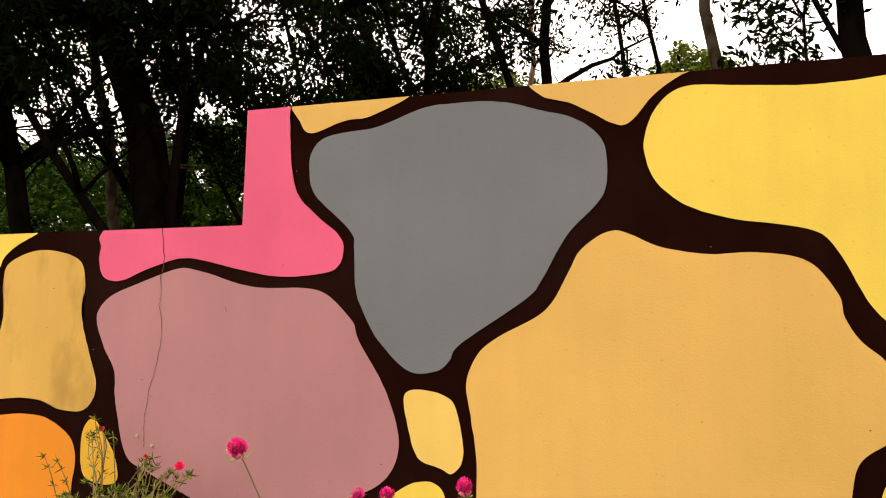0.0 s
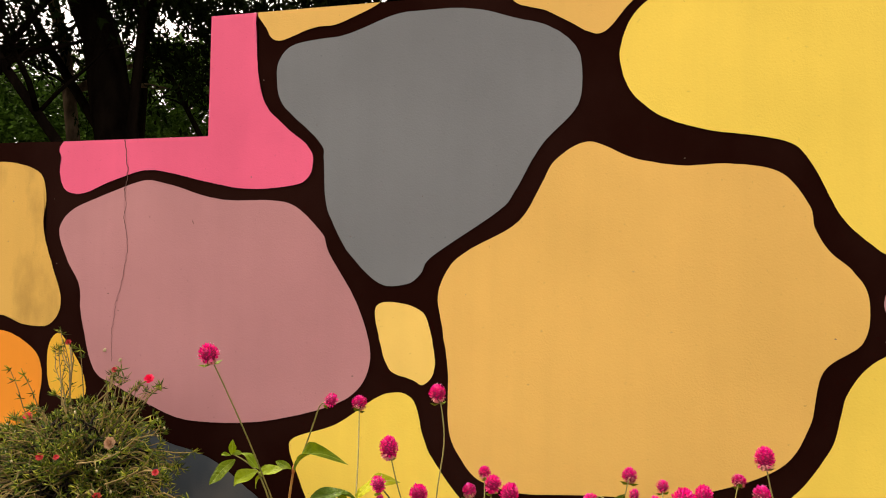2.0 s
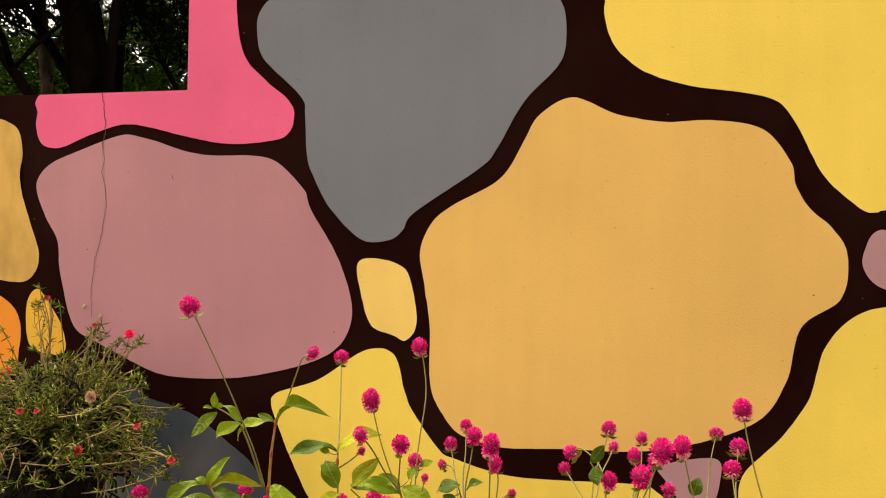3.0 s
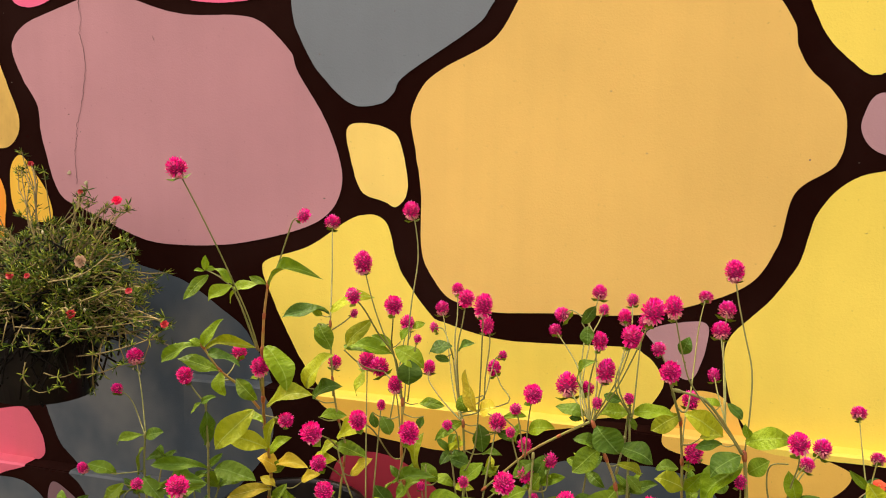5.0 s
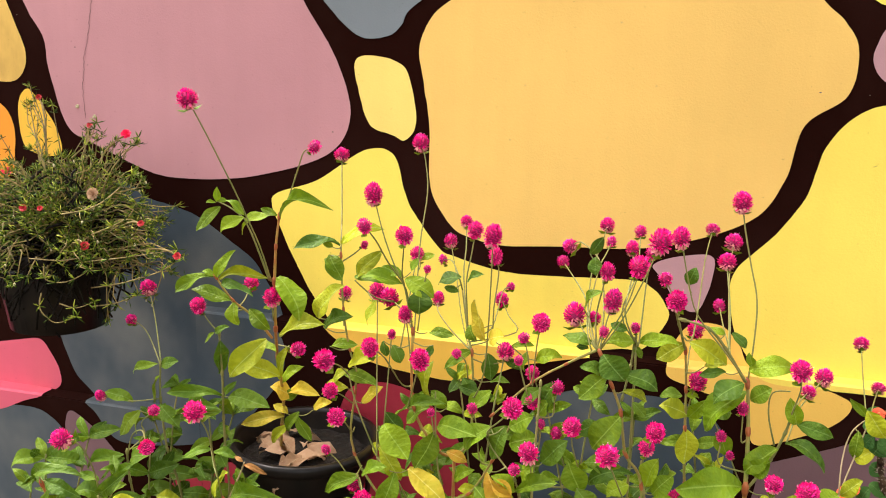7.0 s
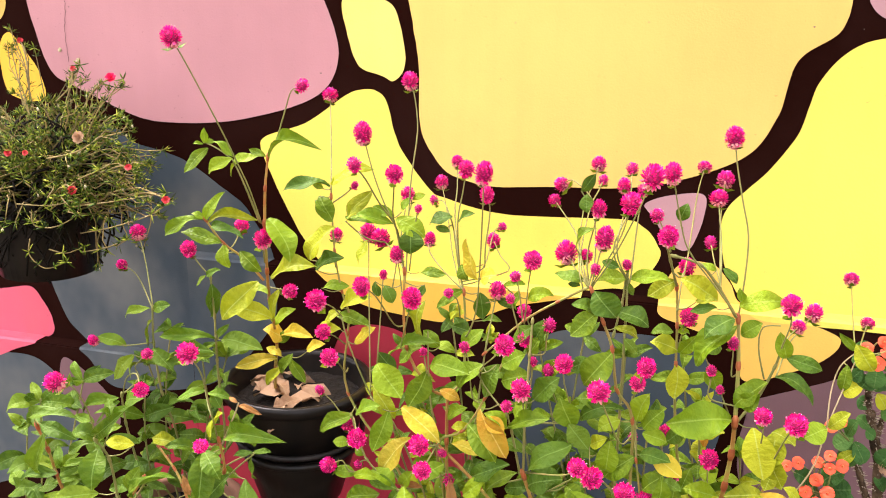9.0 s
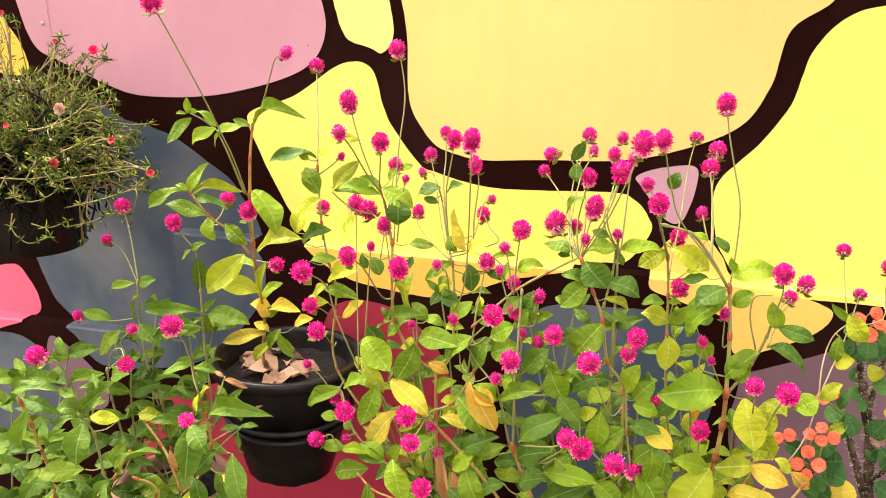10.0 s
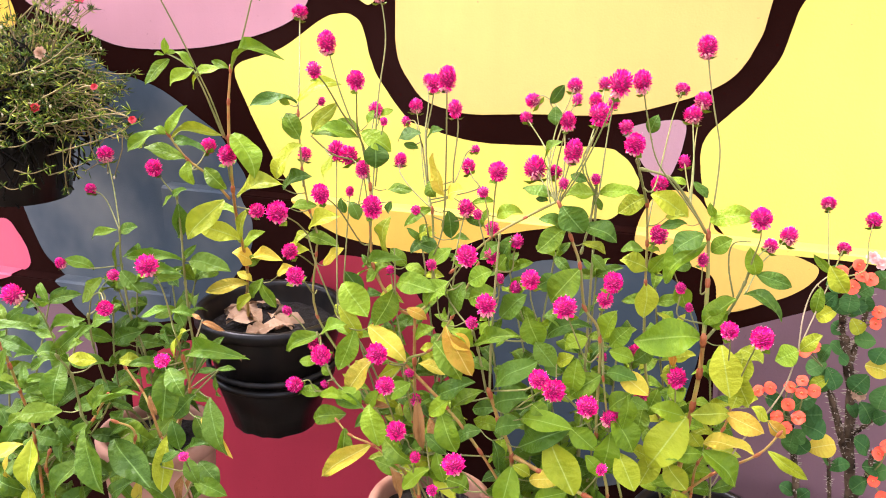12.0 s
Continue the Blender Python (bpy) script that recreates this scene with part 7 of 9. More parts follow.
stem(dense, M_STEM, 0.0028, (0.159, 1.073, 0.422), (0.186, 1.055, 0.539), (0.208, 1.040, 0.599), (0.186, 1.040, 0.692), (0.180, 1.040, 0.833), (0.157, 1.040, 0.874), (0.147, 1.040, 0.931), (0.133, 1.040, 0.967), (0.116, 1.040, 1.008))
stem(dense, M_STEM, 0.0022, (0.111, 1.040, 1.011), (0.072, 1.050, 0.984), (0.029, 1.050, 0.953), (-0.024, 1.050, 0.899))
stem(dense, M_STALK, 0.0020, (0.179, 1.030, 0.705), (0.157, 1.030, 0.735), (0.133, 1.000, 0.772))
stem(dense, M_STALK, 0.0020, (0.189, 1.030, 0.784), (0.184, 1.040, 0.825), (0.178, 1.040, 0.864))
stem(dense, M_STALK, 0.0022, (0.168, 1.037, 0.422), (0.163, 1.050, 0.770), (0.159, 1.060, 1.019), (0.154, 1.060, 0.986), (0.147, 1.050, 0.947))
stem(dense, M_STEM, 0.0022, (0.227, 1.040, 0.602), (0.208, 1.040, 0.670), (0.189, 1.030, 0.782))
bloom(dense, (0.157, 1.044, 1.124), 0.0142, 1.05, (0.116, 1.040, 1.008), (0.114, 1.050, 1.009), (0.128, 1.048, 1.038), (0.145, 1.047, 1.074), (0.154, 1.045, 1.105))
bloom(dense, (0.182, 0.988, 1.169), 0.0147, 1.14, (0.116, 1.040, 1.008), (0.116, 1.050, 1.010), (0.141, 1.032, 1.057), (0.167, 1.007, 1.122))
bloom(dense, (0.126, 1.063, 1.071), 0.0132, 1.50, (0.115, 1.040, 1.013), (0.120, 1.052, 1.044))
bloom(dense, (0.075, 1.091, 1.040), 0.0159, 1.10, (0.111, 1.040, 1.012), (0.093, 1.064, 1.024))
bloom(dense, (0.099, 1.100, 1.035), 0.0114, 0.87, (0.113, 1.040, 1.013), (0.106, 1.071, 1.024))
bloom(dense, (0.085, 1.381, 1.110), 0.0130, 1.07, (0.105, 1.041, 1.007), (0.094, 1.070, 1.037), (0.080, 1.232, 1.070), (0.084, 1.316, 1.091))
bloom(dense, (0.102, 1.280, 1.104), 0.0087, 1.10, (0.111, 1.040, 1.011), (0.096, 1.070, 1.039), (0.092, 1.198, 1.077), (0.098, 1.249, 1.093))
bloom(dense, (0.053, 1.180, 1.114), 0.0113, 1.07, (0.111, 1.040, 1.011), (0.115, 1.070, 1.047), (0.103, 1.127, 1.098), (0.089, 1.148, 1.115), (0.068, 1.167, 1.124))
bloom(dense, (0.041, 1.200, 1.086), 0.0099, 1.00, (0.111, 1.040, 1.011), (0.096, 1.070, 1.045), (0.082, 1.120, 1.062))
bloom(dense, (0.149, 1.170, 1.144), 0.0095, 1.00, (0.159, 1.060, 1.019), (0.139, 1.050, 1.060), (0.151, 1.112, 1.100))
bloom(dense, (0.141, 1.150, 1.124), 0.0101, 1.31, (0.159, 1.060, 1.019), (0.143, 1.050, 1.061), (0.146, 1.118, 1.102))
bloom(dense, (0.168, 1.100, 1.130), 0.0089, 1.00, (0.159, 1.060, 1.019), (0.163, 1.050, 1.026), (0.165, 1.082, 1.092))
bloom(dense, (0.048, 0.979, 1.059), 0.0124, 1.00, (0.029, 1.050, 0.953), (0.031, 1.040, 0.956), (0.040, 1.003, 1.020))
bloom(dense, (0.025, 1.071, 0.958), 0.0107, 1.00, (0.043, 1.019, 0.905), (0.047, 1.030, 0.899), (0.037, 1.056, 0.936))
bloom(dense, (0.031, 0.903, 0.975), 0.0132, 1.05, (0.020, 1.000, 0.836), (-0.026, 1.030, 0.874), (0.009, 0.954, 0.937))
bloom(dense, (0.089, 1.012, 0.914), 0.0132, 1.00, (0.042, 1.010, 0.826), (0.099, 1.030, 0.826), (0.090, 1.018, 0.885))
bloom(dense, (0.067, 1.033, 0.892), 0.0098, 1.00, (0.042, 1.010, 0.826), (0.084, 1.030, 0.824), (0.072, 1.032, 0.870))
bloom(dense, (0.041, 0.972, 0.888), 0.0137, 1.21, (0.040, 1.010, 0.826), (0.042, 0.991, 0.858))
bloom(dense, (0.022, 0.980, 0.859), 0.0085, 1.00, (0.021, 1.010, 0.823), (0.021, 0.995, 0.841))
bloom(dense, (0.137, 0.992, 0.890), 0.0160, 0.91, (0.181, 1.040, 0.813), (0.167, 1.030, 0.803), (0.146, 1.006, 0.859))
bloom(dense, (0.127, 0.868, 0.850), 0.0120, 0.94, (0.045, 1.010, 0.751), (0.106, 0.915, 0.810))
bloom(dense, (0.143, 0.890, 0.827), 0.0137, 1.15, (0.050, 1.016, 0.721), (0.070, 1.010, 0.723), (0.126, 0.917, 0.812))
bloom(dense, (0.181, 0.904, 0.805), 0.0133, 1.05, (0.178, 1.030, 0.705), (0.179, 0.982, 0.744))
bloom(dense, (0.202, 1.032, 0.723), 0.0120, 1.07, (0.182, 1.030, 0.705), (0.192, 1.031, 0.717))
bloom(dense, (0.181, 1.101, 0.779), 0.0074, 1.00, (0.187, 1.030, 0.798), (0.184, 1.062, 0.789))
bloom(dense, (0.193, 0.995, 0.929), 0.0129, 1.11, (0.178, 1.040, 0.864), (0.186, 1.017, 0.898))
bloom(dense, (0.183, 1.024, 0.894), 0.0112, 1.00, (0.178, 1.040, 0.857), (0.180, 1.031, 0.878))
bloom(dense, (0.206, 0.860, 0.752), 0.0069, 1.20, (0.174, 1.020, 0.610), (0.182, 1.020, 0.622), (0.194, 0.950, 0.680))
bloom(dense, (-0.054, 0.905, 0.731), 0.0134, 1.00, (0.074, 1.030, 0.642), (-0.052, 1.010, 0.639), (-0.054, 0.952, 0.691))
bloom(dense, (0.033, 0.860, 0.726), 0.0143, 0.95, (0.073, 1.036, 0.591), (0.052, 1.010, 0.586), (0.039, 0.920, 0.672))
bloom(dense, (-0.019, 1.100, 0.974), 0.0134, 1.00, (-0.024, 1.050, 0.899), (-0.021, 1.081, 0.946))
leaf(dense, GREEN, (0.021, 1.000, 0.820), (0.079, 0.985, 0.847), 0.022, 0.07)
leaf(dense, GREEN, (0.021, 1.000, 0.818), (-0.009, 0.990, 0.841), 0.019, 0.11)
leaf(dense, GREEN, (0.029, 1.000, 0.834), (0.043, 1.002, 0.856), 0.013, 0.13)
leaf(dense, GREEN, (-0.033, 1.000, 0.815), (0.009, 0.986, 0.772), 0.030, 0.13)
leaf(dense, COOL, (0.047, 1.000, 0.758), (0.109, 0.990, 0.815), 0.032, 0.08)
leaf(dense, GREEN, (0.038, 1.000, 0.753), (-0.005, 0.992, 0.713), 0.027, 0.12)
leaf(dense, COOL, (-0.024, 1.000, 0.738), (0.029, 0.984, 0.775), 0.026, 0.06)
leaf(dense, GREEN, (0.001, 0.990, 0.744), (-0.035, 0.992, 0.711), 0.023, 0.08)
leaf(dense, GREEN, (-0.019, 0.990, 0.718), (0.007, 0.980, 0.667), 0.031, 0.10)
leaf(dense, ORANGE, (-0.014, 0.990, 0.846), (0.023, 0.988, 0.781), 0.030, 0.05)
leaf(dense, ORANGE, (-0.006, 0.990, 0.835), (0.019, 0.984, 0.818), 0.021, 0.09)
leaf(dense, COOL, (0.051, 1.030, 0.850), (0.083, 1.025, 0.888), 0.031, 0.07)
leaf(dense, GREEN, (0.085, 1.030, 0.856), (0.104, 1.027, 0.818), 0.033, 0.14)
leaf(dense, COOL, (0.099, 1.020, 0.825), (0.127, 1.013, 0.797), 0.028, 0.10)
leaf(dense, COOL, (0.170, 1.040, 0.846), (0.111, 1.040, 0.823), 0.022, 0.30)
leaf(dense, PALE, (0.127, 1.030, 0.794), (0.150, 1.022, 0.812), 0.018, 0.07)
leaf(dense, GREEN, (0.185, 1.030, 0.786), (0.148, 1.029, 0.750), 0.031, 0.06)
leaf(dense, GREEN, (0.154, 1.030, 0.806), (0.151, 1.033, 0.756), 0.028, 0.13)
leaf(dense, COOL, (0.193, 1.030, 0.791), (0.233, 1.017, 0.792), 0.022, 0.13)
leaf(dense, YELLOW, (0.208, 1.030, 0.793), (0.248, 1.021, 0.771), 0.027, 0.12)
leaf(dense, GREEN, (0.185, 1.030, 0.838), (0.199, 1.031, 0.879), 0.025, 0.08)
leaf(dense, GREEN, (0.194, 1.030, 0.828), (0.218, 1.029, 0.860), 0.024, 0.11)
leaf(dense, GREEN, (0.194, 1.030, 0.822), (0.226, 1.031, 0.813), 0.021, 0.07)
leaf(dense, COOL, (0.051, 1.010, 0.731), (0.096, 1.011, 0.747), 0.038, 0.14)
leaf(dense, COOL, (0.053, 1.010, 0.692), (0.091, 1.009, 0.708), 0.029, 0.10)
leaf(dense, GREEN, (0.101, 1.010, 0.740), (0.121, 1.003, 0.729), 0.022, 0.09)
leaf(dense, GREEN, (0.089, 1.010, 0.716), (0.158, 0.997, 0.719), 0.028, 0.11)
leaf(dense, COOL, (0.086, 1.010, 0.672), (0.156, 1.008, 0.715), 0.032, 0.10)
leaf(dense, PALE, (0.127, 1.010, 0.695), (0.167, 0.990, 0.626), 0.044, 0.07)
leaf(dense, GREEN, (0.151, 1.020, 0.709), (0.187, 1.018, 0.682), 0.029, 0.11)
leaf(dense, GREEN, (0.078, 1.010, 0.640), (0.068, 0.995, 0.583), 0.035, 0.13)
leaf(dense, COOL, (0.049, 1.010, 0.676), (0.063, 1.008, 0.615), 0.023, 0.06)
leaf(dense, PALE, (0.080, 1.010, 0.643), (0.104, 1.013, 0.629), 0.016, 0.06)
leaf(dense, YELLOW, (0.103, 1.020, 0.616), (0.152, 1.011, 0.631), 0.024, 0.11)
leaf(dense, GREEN, (0.111, 1.010, 0.595), (0.156, 1.007, 0.617), 0.023, 0.10)
leaf(dense, GREEN, (0.205, 1.030, 0.704), (0.198, 1.028, 0.642), 0.033, 0.09)
leaf(dense, GREEN, (0.207, 1.030, 0.730), (0.237, 1.019, 0.686), 0.036, 0.07)
leaf(dense, PALE, (0.217, 1.030, 0.676), (0.243, 1.012, 0.633), 0.033, 0.11)
leaf(dense, GREEN, (0.175, 1.020, 0.670), (0.200, 1.020, 0.643), 0.019, 0.10)
leaf(dense, GREEN, (0.200, 1.030, 0.739), (0.226, 1.030, 0.766), 0.027, 0.08)
leaf(dense, COOL, (0.223, 1.040, 0.751), (0.250, 1.033, 0.744), 0.018, 0.08)
leaf(dense, GREEN, (0.159, 1.060, 1.020), (0.119, 1.063, 1.014), 0.023, 0.05)
leaf(dense, GREEN, (0.162, 1.060, 1.021), (0.212, 1.060, 1.023), 0.021, 0.15)
leaf(dense, COOL, (0.159, 1.060, 1.016), (0.168, 1.058, 1.001), 0.011, 0.07)
leaf(dense, COOL, (0.104, 1.050, 1.017), (0.066, 1.051, 1.022), 0.021, 0.08)
leaf(dense, COOL, (0.100, 1.050, 1.009), (0.084, 1.047, 1.011), 0.009, 0.09)
leaf(dense, COOL, (0.120, 1.040, 1.007), (0.150, 1.036, 0.976), 0.036, 0.12)
leaf(dense, COOL, (0.149, 1.040, 0.982), (0.191, 1.031, 0.969), 0.028, 0.13)
leaf(dense, COOL, (0.123, 1.040, 0.980), (0.093, 1.029, 0.991), 0.019, 0.07)
leaf(dense, GREEN, (0.126, 1.040, 0.978), (0.094, 1.025, 0.948), 0.028, 0.06)
leaf(dense, PALE, (0.148, 1.040, 0.960), (0.178, 1.041, 0.949), 0.013, 0.12)
leaf(dense, COOL, (0.161, 1.040, 0.947), (0.180, 1.033, 0.931), 0.013, 0.07)
leaf(dense, GREEN, (0.147, 1.040, 0.925), (0.114, 1.031, 0.879), 0.036, 0.12)
leaf(dense, COOL, (0.121, 1.040, 0.911), (0.095, 1.041, 0.895), 0.021, 0.12)
leaf(dense, COOL, (0.092, 1.070, 1.130), (0.109, 1.068, 1.154), 0.015, 0.06)
leaf(dense, COOL, (0.100, 1.070, 1.126), (0.102, 1.066, 1.102), 0.018, 0.07)
leaf(dense, GREEN, (0.090, 1.060, 1.059), (0.115, 1.056, 1.086), 0.015, 0.10)
leaf(dense, COOL, (0.126, 1.050, 1.045), (0.148, 1.044, 1.040), 0.012, 0.07)
leaf(dense, GREEN, (0.060, 1.040, 0.881), (0.081, 1.041, 0.907), 0.022, 0.05)
leaf(dense, COOL, (0.042, 1.040, 0.950), (0.016, 1.041, 0.923), 0.021, 0.13)
leaf(dense, COOL, (0.064, 1.040, 0.960), (0.039, 1.045, 0.916), 0.024, 0.08)
leaf(dense, GREEN, (0.040, 1.040, 0.910), (0.054, 1.038, 0.936), 0.019, 0.10)
leaf(dense, GREEN, (0.035, 1.030, 0.913), (0.005, 1.028, 0.894), 0.027, 0.14)
leaf(dense, COOL, (-0.003, 1.030, 0.893), (-0.017, 1.029, 0.843), 0.030, 0.08)
leaf(dense, GREEN, (0.043, 1.030, 0.883), (0.005, 1.032, 0.869), 0.030, 0.09)
leaf(dense, GREEN, (-0.022, 1.030, 0.891), (-0.056, 1.027, 0.855), 0.030, 0.12)
leaf(dense, GREEN, (0.164, 1.040, 0.831), (0.137, 1.028, 0.816), 0.025, 0.12)
leaf(dense, COOL, (0.139, 1.030, 0.783), (0.108, 1.029, 0.795), 0.027, 0.09)
leaf(dense, GREEN, (0.222, 1.030, 0.763), (0.219, 1.025, 0.714), 0.025, 0.09)
leaf(dense, COOL, (0.141, 1.040, 0.852), (0.105, 1.030, 0.859), 0.025, 0.10)
leaf(dense, COOL, (0.011, 1.020, 0.784), (0.045, 1.009, 0.778), 0.022, 0.10)
leaf(dense, GREEN, (-0.011, 1.000, 0.608), (0.022, 0.999, 0.597), 0.029, 0.09)
leaf(dense, COOL, (0.030, 1.020, 0.684), (-0.009, 1.017, 0.661), 0.026, 0.14)
stem(dense, M_STALK, 0.0014, (0.024, 1.007, 0.816), (-0.005, 1.004, 0.809), (-0.033, 1.000, 0.815))
stem(dense, M_STALK, 0.0010, (0.038, 1.010, 0.750), (0.038, 1.005, 0.750), (0.038, 1.000, 0.753))
stem(dense, M_STALK, 0.0015, (0.045, 1.011, 0.741), (0.010, 1.006, 0.731), (-0.024, 1.000, 0.738))
stem(dense, M_STALK, 0.0010, (-0.001, 1.004, 0.733), (-0.000, 0.997, 0.737), (0.001, 0.990, 0.744))
stem(dense, M_STALK, 0.0011, (-0.013, 1.002, 0.736), (-0.016, 0.996, 0.724), (-0.019, 0.990, 0.718))
stem(dense, M_STALK, 0.0011, (0.007, 1.009, 0.847), (-0.004, 0.999, 0.843), (-0.014, 0.990, 0.846))
stem(dense, M_STALK, 0.0011, (0.020, 1.000, 0.836), (0.007, 0.995, 0.832), (-0.006, 0.990, 0.835))
stem(dense, M_STALK, 0.0011, (0.042, 1.013, 0.852), (0.047, 1.021, 0.849), (0.051, 1.030, 0.850))
stem(dense, M_STALK, 0.0010, (0.099, 1.030, 0.826), (0.099, 1.025, 0.824), (0.099, 1.020, 0.825))
stem(dense, M_STALK, 0.0012, (0.133, 1.000, 0.772), (0.130, 1.015, 0.778), (0.127, 1.030, 0.794))
stem(dense, M_STALK, 0.0010, (0.164, 1.027, 0.811), (0.159, 1.028, 0.807), (0.154, 1.030, 0.806))
stem(dense, M_STALK, 0.0011, (0.188, 1.031, 0.790), (0.198, 1.031, 0.789), (0.208, 1.030, 0.793))
stem(dense, M_STALK, 0.0010, (0.182, 1.040, 0.836), (0.184, 1.035, 0.836), (0.185, 1.030, 0.838))
stem(dense, M_STALK, 0.0010, (0.184, 1.040, 0.825), (0.189, 1.035, 0.825), (0.194, 1.030, 0.828))
stem(dense, M_STALK, 0.0010, (0.058, 1.021, 0.693), (0.055, 1.016, 0.691), (0.053, 1.010, 0.692))
stem(dense, M_STALK, 0.0011, (0.078, 0.997, 0.736), (0.089, 1.003, 0.735), (0.101, 1.010, 0.740))
stem(dense, M_STALK, 0.0012, (0.053, 1.019, 0.708), (0.071, 1.014, 0.708), (0.089, 1.010, 0.716))
stem(dense, M_STALK, 0.0011, (0.066, 1.026, 0.668), (0.076, 1.018, 0.667), (0.086, 1.010, 0.672))
stem(dense, M_STALK, 0.0013, (0.086, 1.010, 0.672), (0.106, 1.010, 0.678), (0.127, 1.010, 0.695))
stem(dense, M_STALK, 0.0011, (0.173, 1.030, 0.714), (0.162, 1.025, 0.708), (0.151, 1.020, 0.709))
stem(dense, M_STALK, 0.0011, (0.083, 1.029, 0.642), (0.081, 1.019, 0.639), (0.078, 1.010, 0.640))
stem(dense, M_STALK, 0.0011, (0.063, 1.024, 0.676), (0.056, 1.017, 0.674), (0.049, 1.010, 0.676))
stem(dense, M_STALK, 0.0012, (0.073, 1.033, 0.616), (0.088, 1.026, 0.612), (0.103, 1.020, 0.616))
stem(dense, M_STALK, 0.0013, (0.073, 1.036, 0.591), (0.092, 1.023, 0.587), (0.111, 1.010, 0.595))
stem(dense, M_STALK, 0.0010, (0.208, 1.040, 0.670), (0.212, 1.035, 0.671), (0.217, 1.030, 0.676))
stem(dense, M_STALK, 0.0011, (0.192, 1.040, 0.665), (0.184, 1.030, 0.664), (0.175, 1.020, 0.670))
stem(dense, M_STALK, 0.0011, (0.212, 1.030, 0.734), (0.218, 1.035, 0.740), (0.223, 1.040, 0.751))
stem(dense, M_STALK, 0.0011, (0.152, 1.057, 0.975), (0.150, 1.049, 0.976), (0.149, 1.040, 0.982))
stem(dense, M_STALK, 0.0010, (0.137, 1.040, 0.957), (0.143, 1.040, 0.957), (0.148, 1.040, 0.960))
stem(dense, M_STALK, 0.0010, (0.160, 1.057, 0.948), (0.161, 1.049, 0.945), (0.161, 1.040, 0.947))
stem(dense, M_STALK, 0.0011, (0.150, 1.040, 0.915), (0.135, 1.040, 0.909), (0.121, 1.040, 0.911))
stem(dense, M_STALK, 0.0012, (0.115, 1.070, 1.104), (0.104, 1.070, 1.113), (0.092, 1.070, 1.130))
stem(dense, M_STALK, 0.0010, (0.096, 1.070, 1.045), (0.093, 1.065, 1.050), (0.090, 1.060, 1.059))
stem(dense, M_STALK, 0.0010, (0.069, 1.033, 0.883), (0.065, 1.036, 0.880), (0.060, 1.040, 0.881))
stem(dense, M_STALK, 0.0010, (0.043, 1.029, 0.955), (0.042, 1.034, 0.951), (0.042, 1.040, 0.950))
stem(dense, M_STALK, 0.0010, (0.036, 1.040, 0.913), (0.036, 1.035, 0.912), (0.035, 1.030, 0.913))
stem(dense, M_STALK, 0.0011, (-0.021, 1.019, 0.883), (-0.012, 1.025, 0.885), (-0.003, 1.030, 0.893))
stem(dense, M_STALK, 0.0010, (-0.015, 1.023, 0.884), (-0.018, 1.026, 0.886), (-0.022, 1.030, 0.891))
stem(dense, M_STALK, 0.0010, (0.180, 1.040, 0.833), (0.172, 1.040, 0.830), (0.164, 1.040, 0.831))
stem(dense, M_STALK, 0.0010, (0.129, 1.020, 0.784), (0.134, 1.025, 0.782), (0.139, 1.030, 0.783))
stem(dense, M_STALK, 0.0010, (0.223, 1.040, 0.751), (0.223, 1.035, 0.755), (0.222, 1.030, 0.763))
stem(dense, M_STALK, 0.0011, (0.167, 1.040, 0.856), (0.154, 1.040, 0.851), (0.141, 1.040, 0.852))
stem(dense, M_STALK, 0.0011, (0.031, 1.010, 0.783), (0.021, 1.015, 0.781), (0.011, 1.020, 0.784))
stem(dense, M_STALK, 0.0014, (0.048, 0.984, 0.611), (0.019, 0.992, 0.602), (-0.011, 1.000, 0.608))
stem(dense, M_STALK, 0.0011, (0.049, 1.010, 0.676), (0.040, 1.015, 0.677), (0.030, 1.020, 0.684))
bloom(dense, (-0.004, 0.900, 0.657), 0.0076, 1.20, (0.009, 0.995, 0.604))
shoot(dense, (0.116, 1.048, 0.425), (0.100, 1.150, 0.900), 0.058, (COOL, GREEN, MID), 224)
shoot(dense, (0.186, 1.027, 0.425), (0.040, 1.130, 0.880), 0.058, (COOL, GREEN, MID), 225)
shoot(dense, (0.156, 1.028, 0.425), (0.160, 1.150, 0.880), 0.058, (COOL, GREEN, MID), 226)
shoot(dense, (0.116, 1.065, 0.425), (0.090, 1.120, 0.800), 0.058, (COOL, GREEN, MID), 227)
shoot(dense, (0.129, 1.023, 0.425), (0.150, 1.100, 0.780), 0.058, (COOL, GREEN, MID), 228)
shoot(dense, (0.122, 1.065, 0.425), (0.020, 1.120, 0.780), 0.058, (COOL, GREEN, MID), 229)
shoot(dense, (0.157, 1.021, 0.425), (0.200, 1.120, 0.800), 0.058, (COOL, GREEN, MID), 230)
shoot(dense, (0.128, 1.088, 0.425), (0.120, 1.060, 0.720), 0.058, (COOL, GREEN, MID), 231)
shoot(dense, (0.128, 1.059, 0.425), (0.050, 1.060, 0.700), 0.058, (COOL, GREEN, MID), 232)
shoot(dense, (0.144, 1.075, 0.425), (0.180, 1.050, 0.680), 0.058, (COOL, GREEN, MID), 233)

